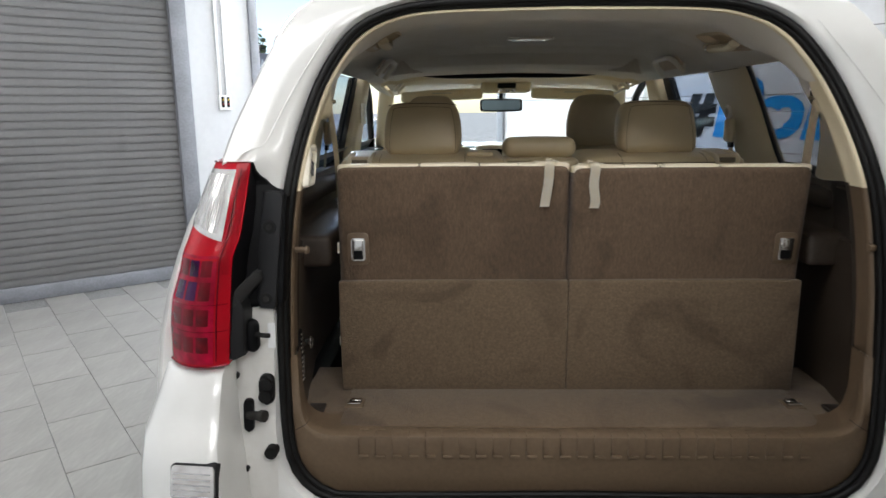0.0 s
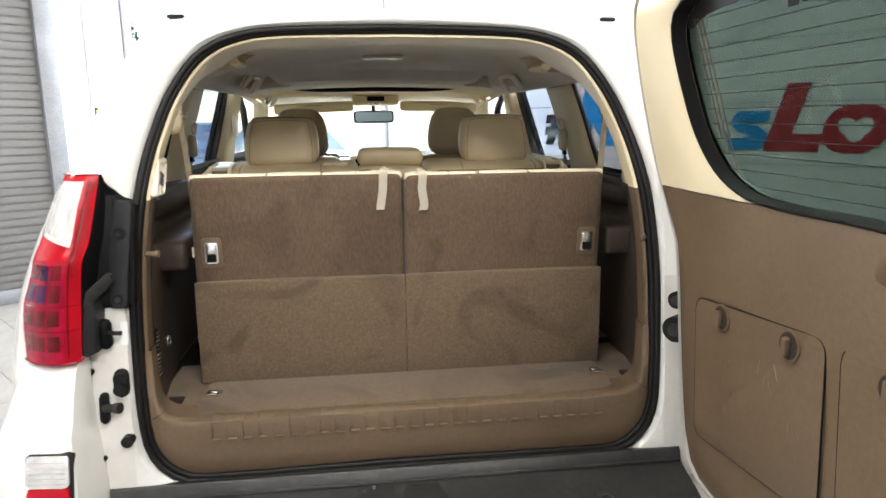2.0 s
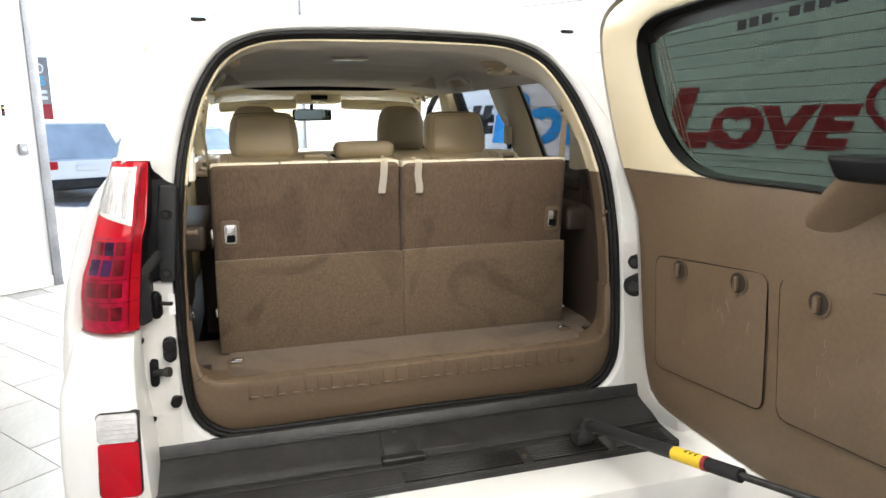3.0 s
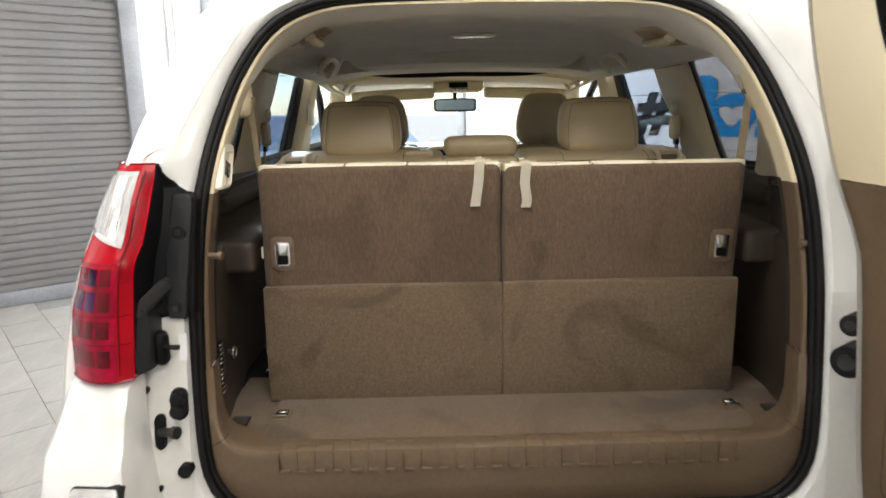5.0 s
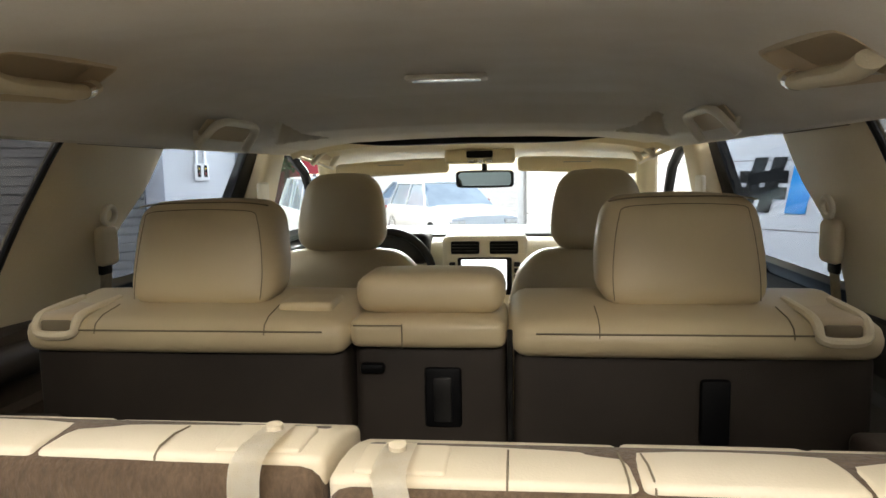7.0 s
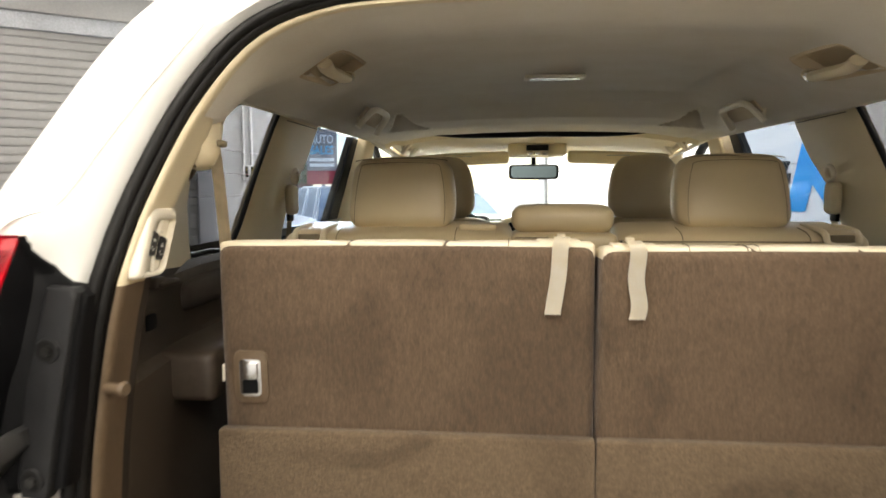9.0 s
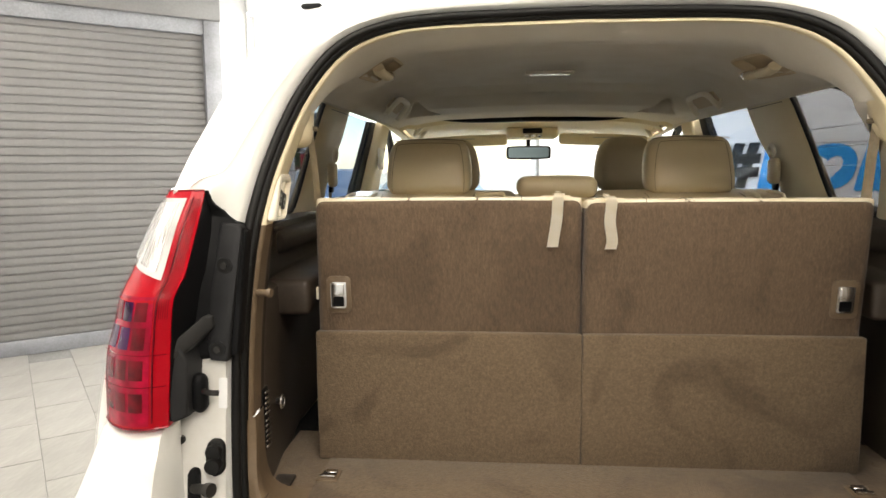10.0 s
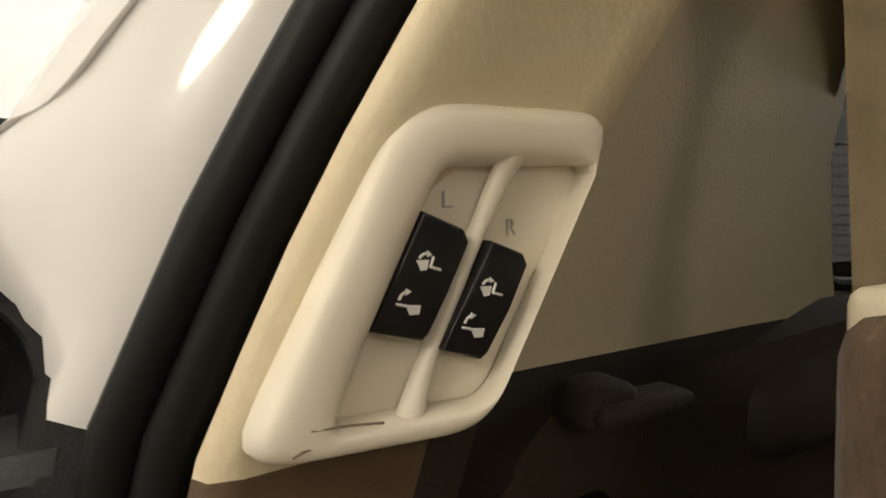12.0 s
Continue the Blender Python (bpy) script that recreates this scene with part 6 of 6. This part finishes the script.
bm = grid([[HALL.to_3x3() @ Vector((x, b, c)) for x in (W0, (W0 + W1) / 2, W1)] for b, c in profile])
slat_mesh = finish(bm, "slat", SHUTTER_GREY)
k = 0
while 0.13 + PITCH * k < 2.75:
    ob = new("slat", slat_mesh)
    ob.matrix_basis = Matrix.Translation(hall(0, 0.03, 0.13 + PITCH * k))
    ob.parent, ob.matrix_parent_inverse = shutter, world_of(shutter).inverted()
    k += 1
part("curtain_backing", box((W0, 0.058, 0.02), (W1, 0.066, 2.9)), FRAME_GREY, shutter, m=HALL)
part("bottom_bar", box((W0, 0.012, 0.004), (W1, 0.055, 0.128), 0.006), FRAME_GREY, shutter, "grey steel bottom bar", m=HALL)
for a, b in ((-3.185, -3.10), (-0.075, 0.072)):
    guide = part("guide", box((a, -0.028, 0), (b, 0.09, 2.98), 0.006), FRAME_GREY, shutter, "blue-grey steel guide rail", m=HALL)
    for z in (0.35, 1.0, 1.6, 2.2):
        part("guide_bolt", rod((b - 0.012, -0.032, z), (b - 0.012, -0.026, z), 0.010, 8), FRAME_GREY, guide, m=HALL)
part("hood", box((-3.185, -0.06, 2.86), (0.072, 0.2, 3.06), 0.012), SHUTTER_GREY, shutter, "grey shutter hood", m=HALL)
part("hood_lip", box((-3.10, -0.015, 2.735), (-0.075, 0.05, 2.862), 0.006), FRAME_GREY, shutter, m=HALL)

# steel posts of the entrance
posts = (("entrance_post", (0.66, -0.03, 0), (0.745, 0.22, 2.78)), ("entrance_post", (RIGHT - 0.03, -1.36, 0), (RIGHT + 0.22, -1.27, 2.78)))
for n, (name, lo, hi) in enumerate(posts):
    post = tagged(part(name, box(lo, hi, 0.006), FRAME_GREY, m=HALL), "blue-grey steel post of the entrance opening", "post", "entrance posts")
    for z in (0.55, 1.1, 1.35, 1.95, 2.4):
        part("post_bolt", rod((lo[0] + 0.02, lo[1] - 0.004, z), (lo[0] + 0.02, lo[1] + 0.003, z), 0.010, 8), FRAME_GREY, post, m=HALL)

# boxes and conduits on the pier
outlet = thing("breaker_box", hall(0.375, 0, 1.60), "white twin switch box with dark rockers on the wall", "switch box")
part("box_body", box((0.315, -0.028, 1.585), (0.435, 0.002, 1.725), 0.008), TRIM_PAINT, outlet, m=HALL)
for a in (0.338, 0.390):
    part("switch_well", box((a, -0.033, 1.612), (a + 0.028, -0.026, 1.712), 0.003), BLACK, outlet, m=HALL)
    for z in (1.636, 1.676):
        part("switch_lever", box((a + 0.008, -0.040, z), (a + 0.020, -0.030, z + 0.014), 0.002), SIGN_RED if z < 1.65 else YELLOW, outlet, m=HALL)
for a in (0.335, 0.405):
    tagged(part("conduit", rod((a, -0.014, 1.72), (a, -0.014, HIGH), 0.012, 12), TRIM_PAINT, m=HALL), "white painted conduit on the wall", "conduit", "conduits")
grey_box = thing("key_switch", hall(0.53, 0, 1.28), "small grey push-button box on the wall", "switch box")
part("switch_body", box((0.495, -0.035, 1.265), (0.575, 0.002, 1.365), 0.012, 3), FRAME_GREY, grey_box, m=HALL)
part("switch_dial", rod((0.535, -0.034, 1.315), (0.535, -0.042, 1.315), 0.018, 18), CHROME, grey_box, m=HALL)

# painted slogan on the east wall, laid out along the wall from its far end
sign = thing("wall_slogan", hall(RIGHT, -5.0, 1.34), "blue, red and black slogan lettering on the white wall", "sign")


def on_east(k, z, c):
    return hall(RIGHT - 0.002 - c, -5.69 + k, z)


def sign_letter(ch, k0, k1, z0, z1, mat, bold=0.035, shear=0.25):
    text_mesh(ch, 0, lambda a, b, c: on_east(k0 - a, b, c), mat, "letter", sign, bold, shear, (0, z0, k0 - k1, z1), 0.004)


sign_letter("#", 2.32, 2.00, 1.352, 1.672, SIGN_BLACK, 0.055, 0.10)
sign_letter("L", 0.56, 0.20, 1.340, 1.768, SIGN_RED, 0.06)
sign_letter("V", -0.12, -0.47, 1.340, 1.632, SIGN_RED, 0.06, 0.1)
sign_letter("E", -0.40, -0.71, 1.340, 1.637, SIGN_RED, 0.06)
HEART = [(0, -0.95)] + [(x, y) for x, y in ((0.55, -0.40), (0.98, 0.10), (1.0, 0.50), (0.80, 0.78), (0.45, 0.80), (0.12, 0.60), (0.0, 0.42))]
HEART = HEART + [(-x, y) for x, y in reversed(HEART[1:-1])]


def heart_disc(kc, zc, rk, rz, mat, hr=0.095):
    """A slanted disc with a heart-shaped hole."""
    n = 48
    hp = [np.array(p) for p in HEART]
    ang = np.mod([math.atan2(p[1], p[0]) for p in hp], math.tau)
    rad = np.array([math.hypot(*p) for p in hp])
    o = np.argsort(ang)
    rows = []
    for t, c in ((0, 0.0), (0, 0.004), (1, 0.004), (1, 0.0)):
        row = []
        for a in np.linspace(0, math.tau, n, endpoint=False):
            if t == 0:
                x, y = rk * abs(math.cos(a)) ** 0.85 * math.copysign(1, math.cos(a)), rz * abs(math.sin(a)) ** 0.85 * math.copysign(1, math.sin(a))
                x += 0.15 * y
            else:
                r = hr * float(np.interp(a, ang[o], rad[o], period=math.tau))
                x, y = r * math.cos(a), 0.92 * r * math.sin(a)
            row.append(on_east(kc - x, zc + y, c))
        rows.append(row)
    part("heart_disc", grid(rows, closed=True), mat, sign, angle=20)


heart_disc(0.035, 1.483, 0.175, 0.148, SIGN_RED)
heart_disc(1.545, 1.497, 0.175, 0.148, SIGN_BLUE)
flat = lambda a, b, c: on_east(a, b, 0.004 - c)
# the blue word is kept to plain shapes
part("blue_shape", slab([(2.02, 1.352), (1.94, 1.775), (1.72, 1.775), (1.665, 1.74), (1.655, 1.64), (1.70, 1.56), (1.80, 1.53), (1.86, 1.53), (1.90, 1.352)], flat, 0.003), SIGN_BLUE, sign)
part("blue_shape", slab([(1.87, 1.54), (1.77, 1.54), (1.62, 1.352), (1.75, 1.352)], lambda a, b, c: flat(a, b, c - 0.0005), 0.003), SIGN_BLUE, sign)
for a in (1.38, 1.06):
    part("blue_shape", slab([(a, 1.350), (a - 0.07, 1.640), (a - 0.19, 1.640), (a - 0.145, 1.45), (a - 0.275, 1.45), (a - 0.25, 1.350)], flat, 0.003), SIGN_BLUE, sign)
part("blue_shape", slab([(0.80, 1.40), (0.78, 1.345), (0.60, 1.345), (0.545, 1.38), (0.535, 1.45), (0.60, 1.50), (0.68, 1.515), (0.54, 1.53), (0.525, 1.60), (0.55, 1.60), (0.72, 1.60), (0.77, 1.56), (0.775, 1.50), (0.72, 1.46), (0.64, 1.44), (0.73, 1.42)], flat, 0.003), SIGN_BLUE, sign)
ring_pts = [on_east(-1.02 - 0.27 * x, 1.56 + 0.26 * y, 0.002) for x, y in spline(HEART, 5, closed=True)]
part("heart_ring", sweep(ring_pts, 0.022, 6, closed=True, flat=0.15, up=tuple(HALL.to_3x3() @ Vector((1, 0, 0)))), SIGN_RED, sign)

# black lettering on the west wall
address = thing("wall_lettering", hall(LEFT, -3.0, 1.3), "large black lettering on the white wall", "sign")
for ch, s0, s1, z1 in (("m", 1.06, 0.685, 1.705), ("o", 1.39, 1.10, 1.712), ("c", 1.68, 1.42, 1.712), (".", 1.80, 1.72, 1.39)):
    text_mesh(ch, 0, lambda a, b, c, s0=s0: hall(LEFT + 0.002 + c, -1.89 - s0 + a, b), SIGN_BLACK, "letter", address, 0.045, 0.0, (0, 1.300, s0 - s1, z1), 0.004)
for n in range(5):
    s0 = 1.88 + 0.34 * n
    part("word_bar", box((LEFT + 0.002, -1.89 - s0 - 0.26, 1.30), (LEFT + 0.006, -1.89 - s0, 1.71)), SIGN_BLACK, address, m=HALL)

# ceiling lamps: rings of tube, and spots on the wall beam
def tube_lamp(a, b, share):
    lamp = thing("hexagon_lamp", hall(a, b, HIGH - 0.06), "white hexagon of light tubes under the ceiling", "ceiling lamp", "hexagon lamps")
    pts = [hall(a + 0.55 * math.cos(t), b + 0.55 * math.sin(t), HIGH - 0.06) for t in np.linspace(0, math.tau, 7)[:-1]]
    part("tube_frame", sweep([p + Vector((0, 0, 0.022)) for p in pts], 0.02, 6, closed=True), TRIM_PAINT, lamp)
    part("light_tube", sweep(pts, 0.018, 8, closed=True), LAMP_GLOW, lamp, "lit white tube")
    light = new("ceiling_light", bpy.data.lights.new("ceiling_light", "AREA"))
    light.data.shape, light.data.size, light.data.energy, light.data.color = "DISK", 1.1, LAMP_WATTS * share, LAMP_TINT
    light.location = hall(a, b, HIGH - 0.09)


for a, b, share in ((-1.9, -1.5, 1.0), (-1.9, -3.7, 0.85), (-1.9, -5.9, 0.5), (-1.9, -8.1, 2.0), (1.2, -1.5, 1.0), (1.2, -3.7, 1.0), (1.2, -5.9, 1.0), (1.2, -8.1, 1.0)):
    tube_lamp(a, b, share)
spot = thing("spot_lamp", hall(0.30, -0.25, HIGH - 0.05), "white spot lamp on the ceiling", "spot lamp")
part("spot_can", rod((0.30, -0.25, HIGH - 0.20), (0.30, -0.28, HIGH - 0.34), 0.05, 20), TRIM_PAINT, spot, m=HALL)
part("spot_face", rod((0.30, -0.28, HIGH - 0.338), (0.30, -0.281, HIGH - 0.346), 0.042, 20), LAMP_GLOW, spot, m=HALL)
part("spot_stem", rod((0.30, -0.25, HIGH - 0.22), (0.30, -0.25, HIGH + 0.0), 0.012, 10), TRIM_PAINT, spot, m=HALL)

# ---- outside ----
# area lamps added under the heads of the two entrance openings, standing in for sky daylight
for at, to, wide in (((1.73, 0.10, 2.60), (1.0, -3.0, 0.8), 2.0), ((RIGHT + 0.10, -0.68, 2.60), (-0.5, -2.2, 0.8), 1.2)):
    day = new("added_daylight", bpy.data.lights.new("added_daylight", "AREA"))
    day.data.shape, day.data.size, day.data.size_y, day.data.energy, day.data.color = "RECTANGLE", wide, 0.25, DAY_WATTS * wide, (0.90, 0.96, 1.0)
    day.matrix_basis = look(hall(*at), hall(*to))
bm = bmesh.new()
part("ground_sheet", box((-400, -400, -0.35), (400, 600, -0.12), bm=bm), ASPHALT).name = "ground"
tagged(bpy.data.objects["ground"], "pale worn yard surface", "ground", kind="structure")
apron = tagged(part("pavement", box((-6, 0.25, -0.12), (9, 4.0, -0.02), m=HALL), material("pale_concrete", (0.42, 0.41, 0.39), 0.85, grain=3, amount=0.15, second=60)), "pale concrete apron outside", "pavement", kind="structure")


# dark panes raised to pale blue-grey: outdoor haze put into the colour
CABIN_GLASS = material("haze_paled_car_glass", (0.36, 0.43, 0.49), 0.1, coat=1.0, grain=2, amount=0.1)


def parked_car(at, turn, paint, label, tall=1.0):
    """A parked car: body, cabin, panes, wheels, lamps."""
    m = pose(*at, 0, 0, turn)
    car_ = thing("parked_car", at, label, "car", "parked cars")
    prof = [(-2.25, 0.35, 0.55, 0.78), (-2.2, 0.30, 0.85, 0.86), (-1.9, 0.28, 0.95, 0.9), (0.9, 0.28, 0.98, 0.9), (1.7, 0.28, 0.90, 0.88), (2.15, 0.32, 0.78, 0.80), (2.25, 0.38, 0.55, 0.7)]
    rows = []
    for x, z0, z1, w in prof:
        z1 *= 0.85 + 0.15 * tall
        rows.append([(x, -w * 0.92, z0), (x, -w, z0 + 0.15), (x, -w, z1 - 0.14), (x, -w * 0.93, z1 - 0.02), (x, -w * 0.6, z1 + 0.02), (x, w * 0.6, z1 + 0.02), (x, w * 0.93, z1 - 0.02), (x, w, z1 - 0.14), (x, w, z0 + 0.15), (x, w * 0.92, z0)])
    bm = grid(rows, closed=True)
    for row in (rows[0], rows[-1]):
        bm.faces.new([bm.verts.new(p) for p in row])
    part("body", bm, paint, car_, m=m)
    part("rear_bumper", cushion((-2.34, -0.80, 0.30), (-2.15, 0.80, 0.52), 0.05), SATIN, car_, "dark lower bumper", m=m)
    part("plate_bar", box((-2.285, -0.22, 0.68), (-2.262, 0.22, 0.80), 0.01), PRINT, car_, m=m)
    top = 1.45 * tall
    cab = grid([[(x0, -0.80, 0.92), (x1, -0.62, top), (x1, 0.62, top), (x0, 0.80, 0.92)] for x0, x1 in ((-2.1, -1.75), (-1.6, -1.5), (0.3, -0.1), (1.05, 0.25))])
    for x0, x1 in ((-2.1, -1.75), (1.05, 0.25)):
        cab.faces.new([cab.verts.new(p) for p in ((x0, -0.80, 0.92), (x1, -0.62, top), (x1, 0.62, top), (x0, 0.80, 0.92))])
    part("cabin", cab, CABIN_GLASS, car_, m=m)
    part("roof", cushion((-1.75, -0.64, top - 0.02), (0.15, 0.64, top + 0.05), 0.03), paint, car_, m=m)
    for x in (-1.62, -0.55, 0.30):
        for s in (-1, 1):
            part("pillar", rod((x + (0.5 if x > 0 else -0.12 if x < -1 else 0), s * 0.80, 0.93), (x, s * 0.635, top), 0.035, 6), paint, car_, m=m)
    for x in (-1.4, 1.35):
        for s in (-1, 1):
            w = part("wheel", rod((x, s * 0.70, 0.33), (x, s * 0.90, 0.33), 0.335, 24), RUBBER, car_, m=m)
            part("rim", rod((x, s * 0.86, 0.33), (x, s * 0.912, 0.33), 0.22, 12), CHROME, w, m=m)
    for s in (-1, 1):
        part("tail_light", cushion((-2.27, s * 0.55, 0.72), (-2.12, s * 0.86, 0.88), 0.03), RED_LENS, car_, m=m)
        part("head_light", cushion((2.02, s * 0.45, 0.62), (2.24, s * 0.78, 0.74), 0.03), CLEAR_LENS, car_, m=m)
    return car_


BLUE_PAINT = material("blue_car_paint", (0.03, 0.12, 0.32), 0.25, coat=1.0, grain=3, amount=0.05)
SILVER = material("silver_car_paint", (0.5, 0.5, 0.5), 0.3, metal=0.4, coat=1.0, grain=3, amount=0.05)
parked_car((-4.7, 16.1, -0.12), 120, WHITE, "white parked car outside the entrance", 1.12)
parked_car(tuple(hall(7.6, 7.6, -0.12)), -62, WHITE, "white parked car across the yard", 1.0)
parked_car(tuple(hall(0.2, 15.0, -0.12)), 38 + 80, BLUE_PAINT, "blue parked car across the yard", 1.1)
parked_car(tuple(hall(9.5, 12.5, -0.12)), 38 + 120, SILVER, "silver parked car across the yard", 1.0)
# a sign on a pole at the roadside
pylon = thing("roadside_sign", (-5.75, 19.2, -0.12), "roadside sign, its dark board paled for glare, with white and blue words over a red band", "sign")
part("pole", rod((-5.75, 19.3, -0.15), (-5.75, 19.3, 2.0), 0.06, 12), FRAME_GREY, pylon)
SIGN_AT = pose(-5.75, 19.2, 0, 0, 0, 16)
part("board", box((-0.45, -0.05, 2.02), (0.45, 0.05, 3.25), 0.01), GLARE_GREY, pylon, m=SIGN_AT)
part("red_band", box((-0.45, -0.06, 1.62), (0.45, 0.06, 2.02), 0.01), SIGN_RED, pylon, "red band", m=SIGN_AT)
for word, z0, z1, mat in (("AUTO", 2.82, 3.08, PRINT), ("SALES", 2.50, 2.76, SIGN_CYAN)):
    text_mesh(word, 0, lambda a, b, c: SIGN_AT @ Vector((a, -0.054 - c, b)), mat, "sign_word", pylon, 0.02, 0.0, (-0.34, z0, 0.34, z1), 0.004)
for k in range(2):
    part("word_bar", box((-0.36, -0.056, 2.14 + 0.16 * k), (0.36, -0.049, 2.23 + 0.16 * k)), PRINT, pylon, m=SIGN_AT)
# a brick building and a hedge of trees far behind
BRICK = material("red_brick", (0.22, 0.085, 0.06), 0.85, grain=8, amount=0.3, second=60)
house = thing("brick_building", hall(2, 30, 0), "red brick building across the yard", "building")
part("wall", box((-14, 28, -0.15), (12, 36, 4.6)), BRICK, house, m=HALL)
part("roof", box((-14.4, 27.6, 4.6), (12.4, 36.4, 5.0), 0.1), SATIN, house, m=HALL)
for k in range(6):
    win = part("window", box((-12 + 4 * k, 27.93, 1.0), (-10.2 + 4 * k, 28.05, 2.6), 0.02), TRIM_PAINT, house, m=HALL)
    part("pane", box((-11.88 + 4 * k, 27.90, 1.12), (-10.32 + 4 * k, 27.96, 2.48)), BLACK, win, m=HALL)
LEAF = material("leaves", (0.07, 0.10, 0.035), 0.7, grain=3, amount=0.3)
BARK = material("bark", (0.12, 0.09, 0.065), 0.9, grain=8, amount=0.3)
for n, (a, b, h) in enumerate(((-3.5, 22.0, 6.5), (3.5, 24.0, 7.5), (9.0, 23.0, 6.0))):
    tree = thing("tree", hall(a, b, -0.12), "leafy tree across the yard", "tree", "yard trees")
    base = hall(a, b, -0.15)
    bm = rod(base, base + Vector((0.05, 0, h * 0.5)), 0.16, 10, r2=0.09)
    for k in range(6):
        t = k * 1.1 + n
        rod(base + Vector((0, 0, h * (0.35 + 0.03 * k))), base + Vector((h * 0.22 * math.cos(t), h * 0.22 * math.sin(t), h * (0.6 + 0.05 * k))), 0.06, 6, bm, 0.02)
    part("trunk", bm, BARK, tree)
    rng = random.Random(n)
    leaves = bmesh.new()
    for k in range(1500):
        t, u = rng.uniform(0, math.tau), rng.random() ** 0.5
        hgt = rng.uniform(0.32, 1.0)
        r = h * 0.33 * u * math.sin(math.pi * min(1, hgt * 0.95)) ** 0.6 * (0.8 + 0.3 * noise.noise((math.cos(t) * 2, math.sin(t) * 2, hgt * 4 + n)))
        c = base + Vector((r * math.cos(t), r * math.sin(t), h * hgt))
        ax, bx = Vector((rng.uniform(-1, 1), rng.uniform(-1, 1), rng.uniform(-1, 1))).normalized() * 0.13, Vector((rng.uniform(-1, 1), rng.uniform(-1, 1), rng.uniform(-1, 1))).normalized() * 0.10
        leaves.faces.new([leaves.verts.new(c + d) for d in (ax, bx, -ax, -bx)])
    part("crown", leaves, LEAF, tree)

# ---- floor tiles, last ----
tile_bm = slab(round_rect(-0.3025, -0.151, 0.3025, 0.151, 0.002, 1), lambda a, b, c: HALL.to_3x3() @ Vector((b, a, -c)), 0.006, 0.0015, seg=1)
tile_mesh = finish(tile_bm, "tile", TILE)
rest = bmesh.new()
for i in range(-12, 14):
    ca = i * 0.305 + 0.06
    if not LEFT - 0.1 < ca < RIGHT + 0.1:
        continue
    for j in range(0, 21):
        cb = -0.28 - 0.61 * j - (0.305 if i % 2 else 0)
        if cb < BACK:
            continue
        near = ca < 0.3 and cb > -6.2
        if near:
            ob = new("tile", tile_mesh)
            ob.matrix_basis = Matrix.Translation(hall(ca, cb, 0.001 + 0.0006 * noise.noise((ca * 3, cb * 3, 0))))
            ob.parent = floor
        else:
            slab(round_rect(-0.3025, -0.151, 0.3025, 0.151, 0.002, 1), lambda a, b, c: hall(ca + b, cb + a, 0.001 - c), 0.006, bm=rest)
tagged(part("tiles", rest, TILE, floor), kind="stuff")
